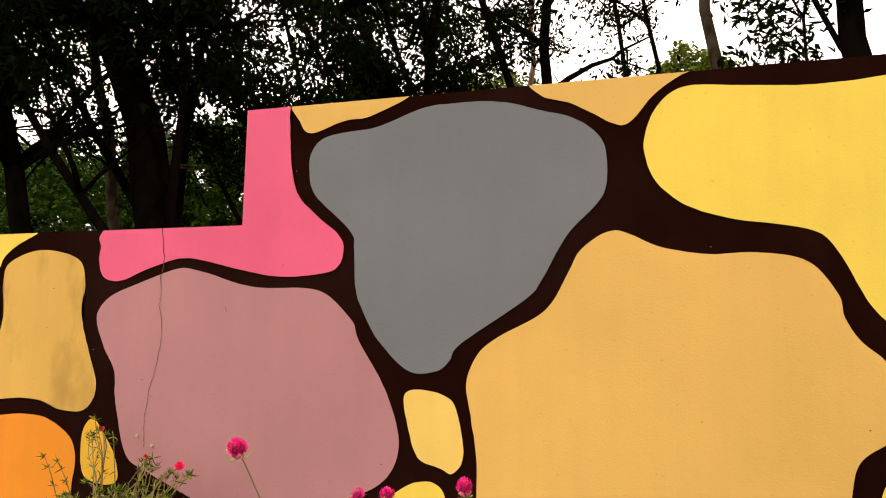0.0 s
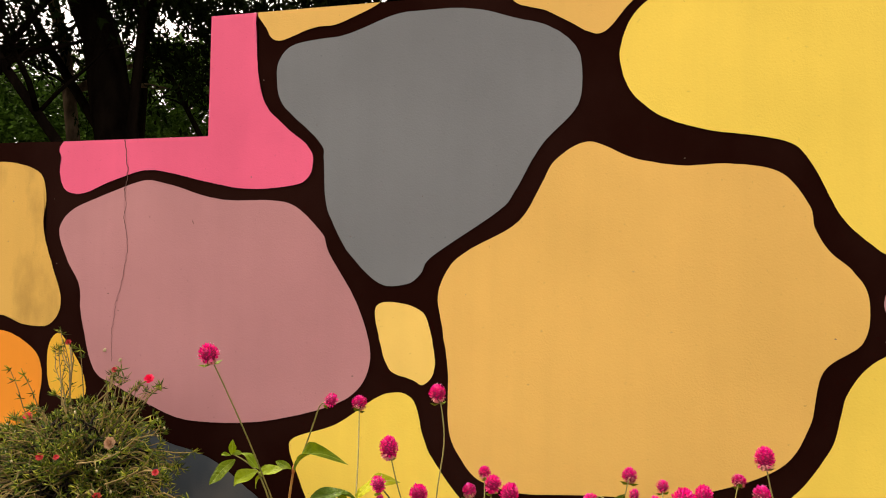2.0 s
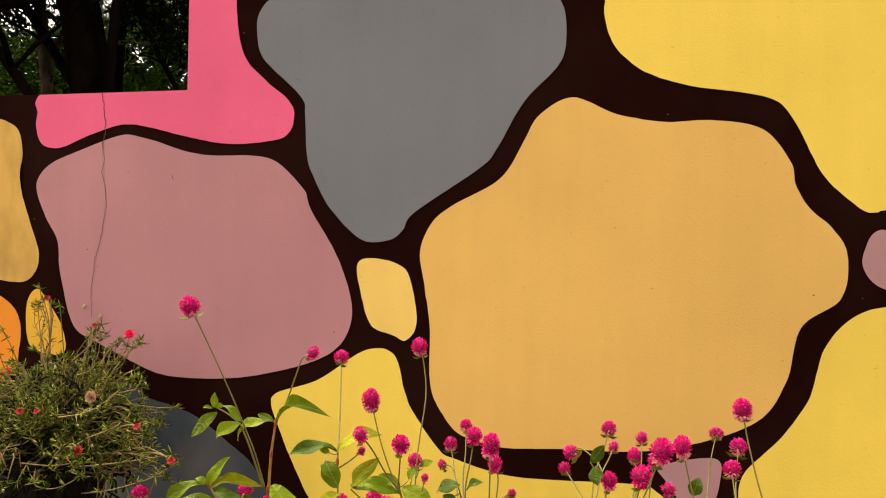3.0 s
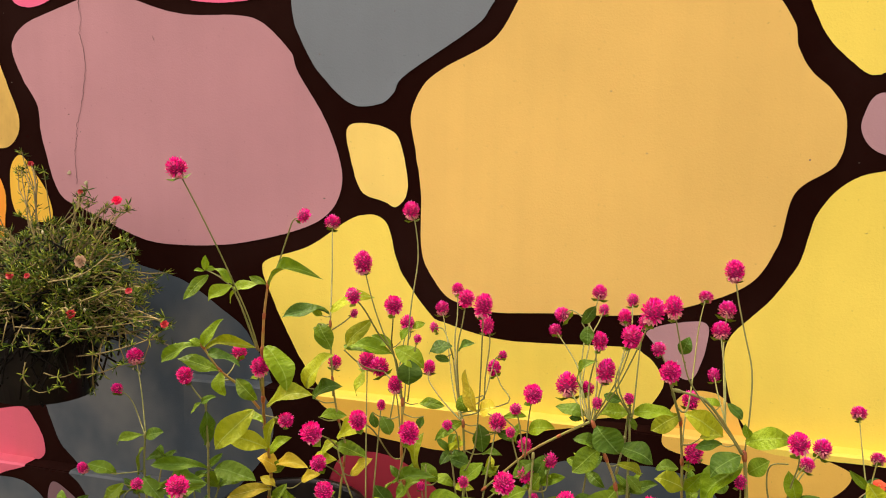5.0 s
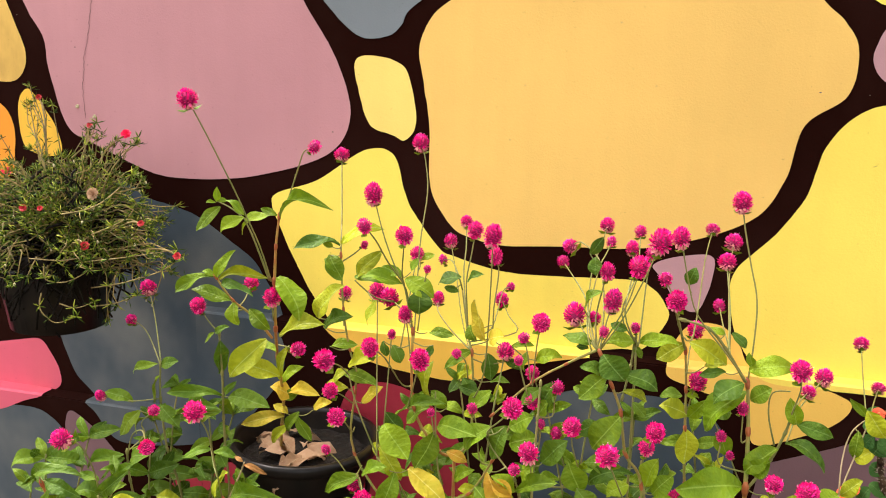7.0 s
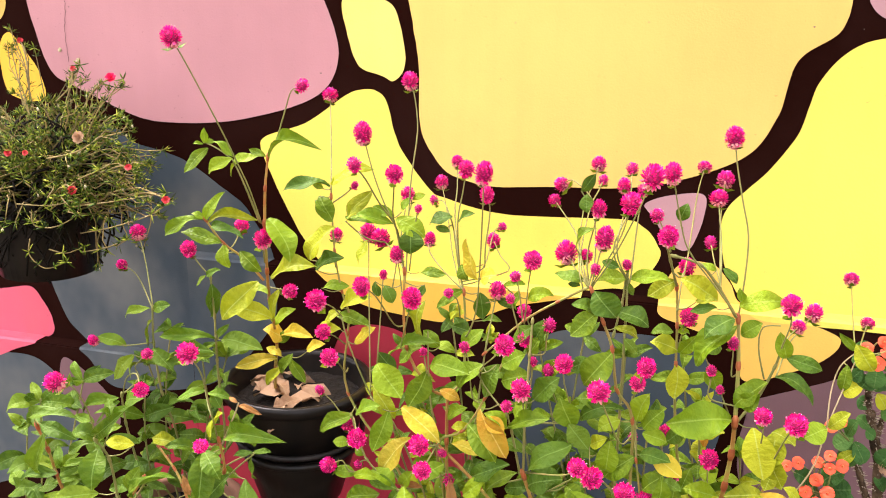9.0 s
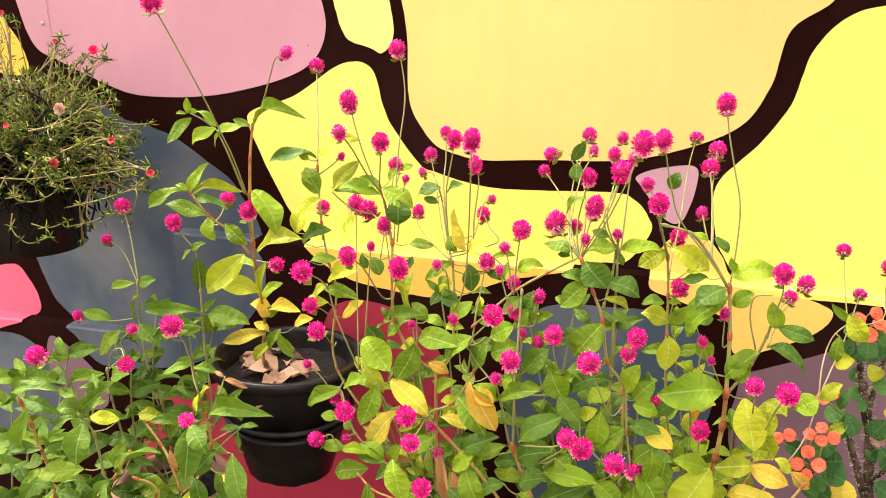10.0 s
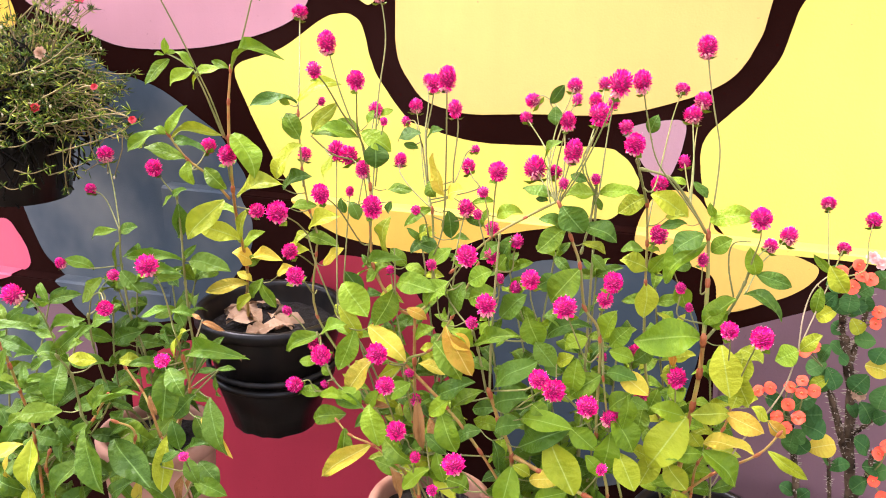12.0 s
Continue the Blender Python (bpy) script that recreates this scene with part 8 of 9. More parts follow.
tall = amaranth((0.335, 1.190, 0.450), 'tall globe amaranth with stout red stem and pale yellowing leaves')
bloom(tall, (0.189, 1.050, 1.110), 0.0100, 0.90, (0.205, 1.060, 1.067), (0.209, 1.050, 1.066), (0.198, 1.050, 1.093))
bloom(tall, (0.240, 1.100, 0.964), 0.0130, 1.00, (0.229, 1.100, 0.912), (0.234, 1.100, 0.944))
bloom(tall, (0.274, 1.070, 0.904), 0.0080, 1.00, (0.308, 1.063, 0.862), (0.275, 1.070, 0.865), (0.274, 1.070, 0.889))
bloom(tall, (0.297, 1.070, 0.945), 0.0085, 1.10, (0.306, 1.069, 0.905), (0.299, 1.070, 0.900), (0.298, 1.070, 0.927))
bloom(tall, (0.287, 1.070, 0.879), 0.0062, 1.00, (0.309, 1.061, 0.834), (0.305, 1.070, 0.838), (0.293, 1.070, 0.864))
stem(tall, M_STEM_RED, 0.0046, (0.355, 1.172, 0.442), (0.325, 1.132, 0.532), (0.301, 1.100, 0.569), (0.303, 1.090, 0.676), (0.307, 1.080, 0.736), (0.310, 1.070, 0.790), (0.309, 1.060, 0.841))
stem(tall, M_STEM, 0.0034, (0.309, 1.060, 0.841), (0.306, 1.070, 0.916), (0.300, 1.080, 0.976))
stem(tall, M_STEM_RED, 0.0026, (0.304, 1.100, 0.579), (0.343, 1.080, 0.636), (0.396, 1.070, 0.682), (0.419, 1.070, 0.718))
stem(tall, M_STEM, 0.0026, (0.350, 1.196, 0.442), (0.295, 1.143, 0.622), (0.250, 1.100, 0.732), (0.235, 1.100, 0.815), (0.229, 1.100, 0.896), (0.226, 1.100, 0.951), (0.221, 1.100, 1.004))
stem(tall, M_STALK, 0.0022, (0.221, 1.100, 1.004), (0.210, 1.080, 1.045), (0.205, 1.060, 1.067))
stem(tall, M_STALK, 0.0026, (0.297, 1.080, 0.978), (0.269, 1.070, 1.022), (0.246, 1.060, 1.049), (0.214, 1.060, 1.057))
stem(tall, M_STALK, 0.0024, (0.311, 1.060, 0.841), (0.336, 1.070, 0.880), (0.350, 1.070, 0.920), (0.355, 1.070, 0.945))
stem(tall, M_STALK_PALE, 0.0016, (0.313, 1.183, 0.442), (0.376, 1.181, 0.614), (0.428, 1.180, 0.718), (0.446, 1.200, 0.784), (0.462, 1.220, 0.830), (0.480, 1.240, 0.883))
stem(tall, M_STALK_PALE, 0.0014, (0.446, 1.200, 0.784), (0.448, 1.220, 0.828), (0.459, 1.240, 0.863), (0.478, 1.240, 0.888))
stem(tall, M_STALK, 0.0014, (0.340, 1.080, 0.897), (0.329, 1.080, 0.938), (0.331, 1.080, 0.967), (0.352, 1.080, 0.972))
stem(tall, M_STEM_RED, 0.0024, (0.322, 1.169, 0.442), (0.322, 1.120, 0.576), (0.323, 1.080, 0.650), (0.349, 1.070, 0.713), (0.357, 1.070, 0.764), (0.365, 1.070, 0.798))
bloom(tall, (0.274, 1.106, 1.203), 0.0134, 1.28, (0.300, 1.080, 0.980), (0.303, 1.086, 1.030), (0.302, 1.092, 1.082), (0.291, 1.097, 1.126), (0.281, 1.102, 1.166))
bloom(tall, (0.204, 1.030, 1.167), 0.0118, 1.24, (0.293, 1.079, 0.984), (0.296, 1.070, 0.983), (0.267, 1.061, 1.022), (0.231, 1.050, 1.068), (0.217, 1.042, 1.110))
bloom(tall, (0.205, 0.966, 1.106), 0.0126, 1.32, (0.207, 1.060, 1.065), (0.206, 1.022, 1.082))
bloom(tall, (0.267, 1.206, 1.104), 0.0139, 0.94, (0.275, 1.080, 1.007), (0.274, 1.141, 1.052), (0.269, 1.186, 1.088))
bloom(tall, (0.282, 1.369, 1.100), 0.0147, 1.06, (0.269, 1.070, 1.022), (0.273, 1.090, 1.026), (0.275, 1.263, 1.066))
bloom(tall, (0.250, 1.400, 1.112), 0.0122, 0.85, (0.215, 1.089, 1.027), (0.229, 1.090, 1.030), (0.240, 1.305, 1.082))
bloom(tall, (0.263, 1.220, 1.036), 0.0092, 1.18, (0.273, 1.071, 1.016), (0.275, 1.080, 1.015), (0.268, 1.157, 1.025))
bloom(tall, (0.233, 1.166, 1.014), 0.0129, 1.00, (0.224, 1.100, 0.974), (0.225, 1.090, 0.977), (0.227, 1.136, 0.999))
bloom(tall, (0.282, 1.057, 0.784), 0.0135, 1.06, (0.304, 1.089, 0.685), (0.298, 1.080, 0.680), (0.284, 1.066, 0.742))
bloom(tall, (0.239, 1.079, 0.742), 0.0106, 1.00, (0.269, 1.119, 0.685), (0.255, 1.080, 0.690), (0.246, 1.079, 0.720))
bloom(tall, (0.224, 1.101, 0.793), 0.0106, 1.08, (0.248, 1.100, 0.744), (0.227, 1.090, 0.742), (0.221, 1.095, 0.764))
bloom(tall, (0.332, 0.975, 0.893), 0.0115, 1.00, (0.364, 1.070, 0.793), (0.345, 1.060, 0.800), (0.338, 1.008, 0.858))
bloom(tall, (0.367, 0.957, 0.896), 0.0142, 1.00, (0.363, 1.070, 0.788), (0.357, 1.050, 0.790), (0.362, 0.994, 0.857))
bloom(tall, (0.356, 1.038, 1.014), 0.0139, 1.05, (0.350, 1.070, 0.920), (0.354, 1.060, 0.952), (0.359, 1.048, 0.985))
bloom(tall, (0.422, 1.287, 0.924), 0.0145, 1.06, (0.353, 1.070, 0.907), (0.375, 1.164, 0.915), (0.397, 1.223, 0.919))
bloom(tall, (0.383, 1.150, 0.948), 0.0106, 1.00, (0.354, 1.070, 0.941), (0.368, 1.115, 0.946))
bloom(tall, (0.482, 1.371, 0.957), 0.0125, 0.92, (0.475, 1.240, 0.892), (0.478, 1.306, 0.923))
bloom(tall, (0.512, 1.360, 0.892), 0.0116, 0.83, (0.480, 1.240, 0.885), (0.497, 1.307, 0.888))
bloom(tall, (0.546, 1.360, 0.940), 0.0128, 1.00, (0.480, 1.240, 0.883), (0.520, 1.240, 0.898), (0.533, 1.306, 0.920))
leaf(tall, COOL, (0.217, 1.070, 1.101), (0.225, 1.068, 1.124), 0.017, 0.13)
leaf(tall, GREEN, (0.267, 1.070, 1.041), (0.245, 1.065, 1.047), 0.011, 0.13)
leaf(tall, COOL, (0.274, 1.070, 1.043), (0.293, 1.070, 1.025), 0.015, 0.06)
leaf(tall, PALE, (0.219, 1.100, 1.013), (0.185, 1.103, 0.986), 0.027, 0.10)
leaf(tall, PALE, (0.225, 1.090, 1.019), (0.273, 1.096, 0.991), 0.030, 0.11)
leaf(tall, PALE, (0.246, 1.080, 0.992), (0.270, 1.080, 0.998), 0.014, 0.08)
leaf(tall, COOL, (0.222, 1.100, 0.941), (0.193, 1.101, 0.936), 0.017, 0.13)
leaf(tall, GREEN, (0.227, 1.100, 0.942), (0.243, 1.101, 0.940), 0.013, 0.09)
leaf(tall, PALE, (0.230, 1.100, 0.914), (0.193, 1.101, 0.923), 0.028, 0.09)
leaf(tall, GREEN, (0.233, 1.100, 0.912), (0.253, 1.090, 0.943), 0.019, 0.05)
leaf(tall, PALE, (0.230, 1.100, 0.896), (0.232, 1.085, 0.851), 0.033, 0.07)
leaf(tall, COOL, (0.295, 1.070, 0.978), (0.260, 1.056, 0.952), 0.031, 0.09)
leaf(tall, GREEN, (0.298, 1.070, 0.969), (0.253, 1.069, 0.909), 0.034, 0.10)
leaf(tall, COOL, (0.273, 1.080, 0.986), (0.240, 1.075, 0.980), 0.014, 0.11)
leaf(tall, GREEN, (0.301, 1.080, 0.992), (0.355, 1.067, 1.006), 0.028, 0.09)
leaf(tall, GREEN, (0.306, 1.080, 0.954), (0.330, 1.080, 0.973), 0.022, 0.09)
leaf(tall, GREEN, (0.303, 1.080, 1.000), (0.297, 1.075, 1.019), 0.011, 0.13)
leaf(tall, COOL, (0.362, 1.070, 0.933), (0.406, 1.070, 0.921), 0.020, 0.08)
leaf(tall, GREEN, (0.362, 1.070, 0.933), (0.350, 1.064, 0.970), 0.020, 0.10)
leaf(tall, COOL, (0.351, 1.070, 0.905), (0.397, 1.050, 0.881), 0.020, 0.30)
leaf(tall, GREEN, (0.307, 1.060, 0.864), (0.342, 1.057, 0.903), 0.029, 0.07)
leaf(tall, GREEN, (0.304, 1.060, 0.842), (0.223, 1.040, 0.834), 0.047, 0.10)
leaf(tall, GREEN, (0.314, 1.060, 0.862), (0.334, 1.049, 0.888), 0.024, 0.07)
leaf(tall, PALE, (0.331, 1.050, 0.841), (0.348, 1.030, 0.780), 0.039, 0.12)
leaf(tall, PALE, (0.354, 1.050, 0.838), (0.382, 1.040, 0.828), 0.024, 0.09)
leaf(tall, PALE, (0.355, 1.050, 0.806), (0.373, 1.037, 0.766), 0.033, 0.07)
leaf(tall, PALE, (0.361, 1.050, 0.839), (0.356, 1.037, 0.797), 0.030, 0.09)
leaf(tall, PALE, (0.362, 1.050, 0.783), (0.353, 1.042, 0.758), 0.021, 0.05)
leaf(tall, PALE, (0.354, 1.060, 0.739), (0.304, 1.044, 0.739), 0.029, 0.07)
leaf(tall, YELLOW, (0.348, 1.060, 0.740), (0.398, 1.053, 0.724), 0.027, 0.06)
leaf(tall, YELLOW, (0.327, 1.070, 0.686), (0.389, 1.047, 0.694), 0.028, 0.09)
leaf(tall, GREEN, (0.326, 1.060, 0.682), (0.373, 1.050, 0.641), 0.034, 0.11)
leaf(tall, GREEN, (0.326, 1.060, 0.675), (0.269, 1.041, 0.669), 0.026, 0.09)
leaf(tall, PALE, (0.300, 1.070, 0.724), (0.257, 1.050, 0.650), 0.049, 0.09)
leaf(tall, PALE, (0.282, 1.070, 0.650), (0.312, 1.054, 0.621), 0.031, 0.14)
leaf(tall, GREEN, (0.298, 1.070, 0.723), (0.252, 1.058, 0.735), 0.026, 0.06)
leaf(tall, PALE, (0.304, 1.070, 0.580), (0.295, 1.067, 0.609), 0.028, 0.06)
leaf(tall, GREEN, (0.274, 1.080, 0.746), (0.297, 1.079, 0.759), 0.026, 0.08)
leaf(tall, GREEN, (0.260, 1.090, 0.747), (0.246, 1.079, 0.711), 0.024, 0.05)
leaf(tall, PALE, (0.323, 1.070, 0.682), (0.308, 1.070, 0.700), 0.020, 0.07)
leaf(tall, ORANGE, (0.404, 1.080, 0.729), (0.429, 1.081, 0.708), 0.019, 0.09)
leaf(tall, PALE, (0.380, 1.070, 0.751), (0.403, 1.073, 0.733), 0.017, 0.08)
leaf(tall, GREEN, (0.447, 1.200, 0.782), (0.417, 1.192, 0.766), 0.033, 0.07)
leaf(tall, PALE, (0.448, 1.200, 0.784), (0.474, 1.202, 0.810), 0.021, 0.11)
leaf(tall, GREEN, (0.477, 1.240, 0.891), (0.450, 1.234, 0.917), 0.012, 0.06)
leaf(tall, GREEN, (0.466, 1.230, 0.871), (0.463, 1.229, 0.830), 0.018, 0.14)
leaf(tall, PALE, (0.472, 1.220, 0.907), (0.499, 1.217, 0.870), 0.026, 0.05)
leaf(tall, COOL, (0.250, 1.090, 0.813), (0.223, 1.077, 0.790), 0.024, 0.06)
leaf(tall, PALE, (0.270, 1.080, 0.658), (0.248, 1.066, 0.608), 0.031, 0.05)
leaf(tall, GREEN, (0.244, 1.080, 0.724), (0.241, 1.067, 0.686), 0.026, 0.11)
leaf(tall, GREEN, (0.270, 1.080, 0.908), (0.284, 1.083, 0.873), 0.023, 0.07)
leaf(tall, COOL, (0.261, 1.080, 0.930), (0.285, 1.083, 0.932), 0.023, 0.09)
leaf(tall, ORANGE, (0.279, 1.080, 0.822), (0.277, 1.081, 0.788), 0.012, 0.13)
leaf(tall, PALE, (0.409, 1.070, 0.689), (0.464, 1.077, 0.653), 0.018, 0.05)
stem(tall, M_STALK, 0.0011, (0.221, 1.044, 1.098), (0.219, 1.057, 1.096), (0.217, 1.070, 1.101))
stem(tall, M_STALK, 0.0010, (0.259, 1.066, 1.034), (0.263, 1.068, 1.036), (0.267, 1.070, 1.041))
stem(tall, M_STALK, 0.0011, (0.225, 1.090, 0.977), (0.235, 1.085, 0.981), (0.246, 1.080, 0.992))
stem(tall, M_STALK, 0.0010, (0.289, 1.077, 0.991), (0.281, 1.079, 0.986), (0.273, 1.080, 0.986))
stem(tall, M_STALK, 0.0011, (0.311, 1.060, 0.841), (0.321, 1.055, 0.838), (0.331, 1.050, 0.841))
stem(tall, M_STALK, 0.0011, (0.342, 1.038, 0.825), (0.348, 1.044, 0.829), (0.354, 1.050, 0.838))
stem(tall, M_STALK, 0.0010, (0.358, 1.042, 0.800), (0.356, 1.046, 0.802), (0.355, 1.050, 0.806))
stem(tall, M_STALK, 0.0011, (0.362, 1.070, 0.783), (0.362, 1.060, 0.781), (0.362, 1.050, 0.783))
stem(tall, M_STALK, 0.0010, (0.354, 1.070, 0.742), (0.354, 1.065, 0.739), (0.354, 1.060, 0.739))
stem(tall, M_STALK, 0.0010, (0.338, 1.074, 0.686), (0.332, 1.072, 0.685), (0.327, 1.070, 0.686))
stem(tall, M_STALK, 0.0010, (0.327, 1.070, 0.686), (0.327, 1.065, 0.683), (0.326, 1.060, 0.682))
stem(tall, M_STALK, 0.0010, (0.334, 1.076, 0.677), (0.330, 1.068, 0.674), (0.326, 1.060, 0.675))
stem(tall, M_STALK, 0.0010, (0.288, 1.070, 0.724), (0.294, 1.070, 0.723), (0.300, 1.070, 0.724))
stem(tall, M_STALK, 0.0011, (0.302, 1.093, 0.645), (0.292, 1.081, 0.644), (0.282, 1.070, 0.650))
stem(tall, M_STALK, 0.0011, (0.301, 1.099, 0.584), (0.303, 1.084, 0.579), (0.304, 1.070, 0.580))
stem(tall, M_STALK, 0.0010, (0.284, 1.066, 0.742), (0.279, 1.073, 0.742), (0.274, 1.080, 0.746))
stem(tall, M_STALK, 0.0010, (0.248, 1.100, 0.744), (0.254, 1.095, 0.744), (0.260, 1.090, 0.747))
stem(tall, M_STALK, 0.0011, (0.419, 1.070, 0.718), (0.411, 1.075, 0.721), (0.404, 1.080, 0.729))
stem(tall, M_STALK, 0.0011, (0.355, 1.070, 0.749), (0.367, 1.070, 0.747), (0.380, 1.070, 0.751))
stem(tall, M_STALK, 0.0010, (0.464, 1.240, 0.870), (0.465, 1.235, 0.869), (0.466, 1.230, 0.871))
stem(tall, M_STALK, 0.0011, (0.475, 1.240, 0.892), (0.473, 1.230, 0.896), (0.472, 1.220, 0.907))
stem(tall, M_STALK, 0.0010, (0.235, 1.100, 0.815), (0.242, 1.095, 0.812), (0.250, 1.090, 0.813))
stem(tall, M_STALK, 0.0010, (0.282, 1.070, 0.650), (0.276, 1.075, 0.652), (0.270, 1.080, 0.658))
stem(tall, M_STALK, 0.0010, (0.274, 1.070, 0.902), (0.272, 1.075, 0.903), (0.270, 1.080, 0.908))
stem(tall, M_STALK, 0.0011, (0.270, 1.080, 0.908), (0.266, 1.080, 0.916), (0.261, 1.080, 0.930))
stem(tall, M_STALK, 0.0012, (0.250, 1.090, 0.813), (0.265, 1.085, 0.814), (0.279, 1.080, 0.822))
shoot(tall, (0.343, 1.215, 0.445), (0.240, 1.180, 0.880), 0.058, (GREEN, PALE, MID), 234)
shoot(tall, (0.338, 1.173, 0.445), (0.270, 1.180, 0.800), 0.058, (GREEN, PALE, MID), 235)
shoot(tall, (0.309, 1.166, 0.445), (0.220, 1.160, 0.740), 0.058, (GREEN, PALE, MID), 236)
shoot(tall, (0.361, 1.168, 0.445), (0.330, 1.160, 0.740), 0.058, (GREEN, PALE, MID), 237)
shoot(tall, (0.297, 1.228, 0.445), (0.290, 1.120, 0.680), 0.058, (GREEN, PALE, MID), 238)
shoot(tall, (0.311, 1.223, 0.445), (0.370, 1.180, 0.700), 0.058, (GREEN, PALE, MID), 239)


# ---- hanging pot of moss rose ----
def moss_rose(centre, carry, seed):
    rnd = random.Random(seed)
    root = new("moss_rose")
    root.matrix_basis = pose(*centre)
    tagged(root, "bushy moss rose with needle leaves and small red flowers", "flowering plant")
    c = Vector(centre)
    sv, sf, nv, nf = bmesh.new(), None, [], []
    ends = []
    for i in range(420):
        w, up = rnd.uniform(0, 6.28), rnd.uniform(-0.97, 1.0)
        if rnd.random() < 0.25:
            up = rnd.uniform(0.3, 1.0)
        if up < -0.15 and rnd.random() < 0.94:
            up = rnd.uniform(-0.1, 0.9)
        if up < -0.15:  # the hanging ones are on the open side
            w, up = rnd.uniform(-1.9, 0.75), max(up, -0.8)
        flat = math.sqrt(1 - up * up)
        if up < 0:  # outer stems arch over the rim and hang down all round
            flat = max(flat, rnd.uniform(0.72, 1.0))
        d_end = Vector((flat * math.cos(w) * 1.12, flat * math.sin(w) * 0.98, up * (0.95 if up > 0 else 0.92)))
        end = c + d_end * 0.178 * rnd.uniform(0.74, 1.1)
        p0 = c + Vector((rnd.uniform(-0.06, 0.06), rnd.uniform(-0.06, 0.06), -0.02))
        ctrl = c + (Vector((d_end.x * 0.085, d_end.y * 0.085, 0.07 + 0.07 * up)) if up > 0 else Vector((d_end.x * 0.19, d_end.y * 0.19, rnd.uniform(-0.01, 0.08))))
        if i < 54:  # stems that carry the flowers
            end = Vector(carry[i % len(carry)]) + Vector((rnd.gauss(0, 1), rnd.gauss(0, 0.6), rnd.gauss(0, 1) - 0.7)) * 0.018
            ctrl, up = c.lerp(end, 0.5) + Vector((0, 0, 0.02)), 0.5
        pts = []
        for k in range(8):
            u = k / 7
            pts.append(p0 * (1 - u) ** 2 + ctrl * 2 * u * (1 - u) + end * u * u + Vector((rnd.uniform(-1, 1), rnd.uniform(-1, 1), rnd.uniform(-1, 1))) * (0.009 if up > -0.15 else 0.013))
        for q in pts:
            q.y = min(q.y, FACE - 0.012)
        tube(sv, pts, [0.0019 - 0.0010 * k / 7 for k in range(8)], 5)
        ends.append(pts[-1])
        lush = 5 if up > 0.1 else 2 if up > -0.2 else 0
        for k in range(3, 8):
            d0 = (pts[k] - pts[k - 1]).normalized()
            for _ in range(lush + ((10 if up > -0.2 else 6) if k == 7 else 0)):
                d = (d0 * rnd.uniform(0.1, 0.9) + Vector((rnd.uniform(-1, 1), rnd.uniform(-1, 1), rnd.uniform(-0.6, 1)))).normalized()
                p = pts[k].lerp(pts[k - 1], rnd.random() if k < 7 else rnd.random() * 0.3)
                ln, r = rnd.uniform(0.009, 0.020), 0.00105
                s = d.orthogonal().normalized() * r
                t = d.cross(s)
                i0 = len(nv)
                m = p + d * ln * 0.5 + Vector((0, 0, -0.001))
                nv += [p, m + s, m - s * 0.5 + t * 0.87, m - s * 0.5 - t * 0.87, p + d * ln]
                nf += [(i0, i0 + 1, i0 + 2), (i0, i0 + 2, i0 + 3), (i0, i0 + 3, i0 + 1), (i0 + 4, i0 + 2, i0 + 1), (i0 + 4, i0 + 3, i0 + 2), (i0 + 4, i0 + 1, i0 + 3)]
    # added near-black stems stand in for the shade inside the bush
    shade_stems = bmesh.new()
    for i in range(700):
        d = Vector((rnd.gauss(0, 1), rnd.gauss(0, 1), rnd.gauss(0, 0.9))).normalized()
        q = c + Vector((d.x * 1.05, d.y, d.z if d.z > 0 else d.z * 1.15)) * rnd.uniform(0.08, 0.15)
        tube(shade_stems, bend(c + Vector((rnd.uniform(-0.05, 0.05), rnd.uniform(-0.05, 0.05), -0.01)), q, (0, 0, 0.03), rnd, 5, 0.04), 0.0019, 4)
    tagged(part("dead_tangle", shade_stems, M_INNER_SHADE, root, "near-black stems for the shade inside the bush"), kind="stuff")
    pods = bmesh.new()
    for q in rnd.sample(ends[54:], 90):
        bmesh.ops.create_icosphere(pods, subdivisions=1, radius=rnd.uniform(0.0012, 0.0026), matrix=Matrix.Translation(q) @ Matrix.Diagonal((1, 1, 1.5, 1)))
    tagged(part("seed_pod_scatter", pods, M_POD, root, "small dry cream seed pods"), kind="stuff")
    tagged(part("stem_tangle", sv, M_MOSS_DRY, root, "thin straw-brown stems"), kind="stuff")
    tagged(obj("needles", mesh_of("needles", nv, nf, M_MOSS), M_MOSS, root, "narrow fleshy green leaves"), kind="stuff")
    return root, ends


def petal_flower(parent, at, way, r, material, seed, label):
    rnd = random.Random(seed)
    bm = bmesh.new()
    d = Vector(way).normalized()
    s = d.orthogonal().normalized()
    t = d.cross(s)
    for ring, (n_, k_, lift) in enumerate(((7, 1.0, 0.25), (6, 0.75, 0.5), (5, 0.45, 0.8))):
        for i in range(n_):
            a_ = 2 * math.pi * i / n_ + ring * 0.4
            o = (s * math.cos(a_) + t * math.sin(a_))
            q = d.cross(o)
            base_ = Vector(at) + d * 0.001 * ring
            tip = base_ + o * r * k_ + d * r * lift
            mid = base_ + o * r * k_ * 0.6 + d * r * lift * 0.45
            vs = [bm.verts.new(p) for p in (base_, mid + q * r * 0.4, tip + q * r * 0.22, tip - q * r * 0.22, mid - q * r * 0.4)]
            bm.faces.new(vs)
    part("flower", bm, material, parent, label)


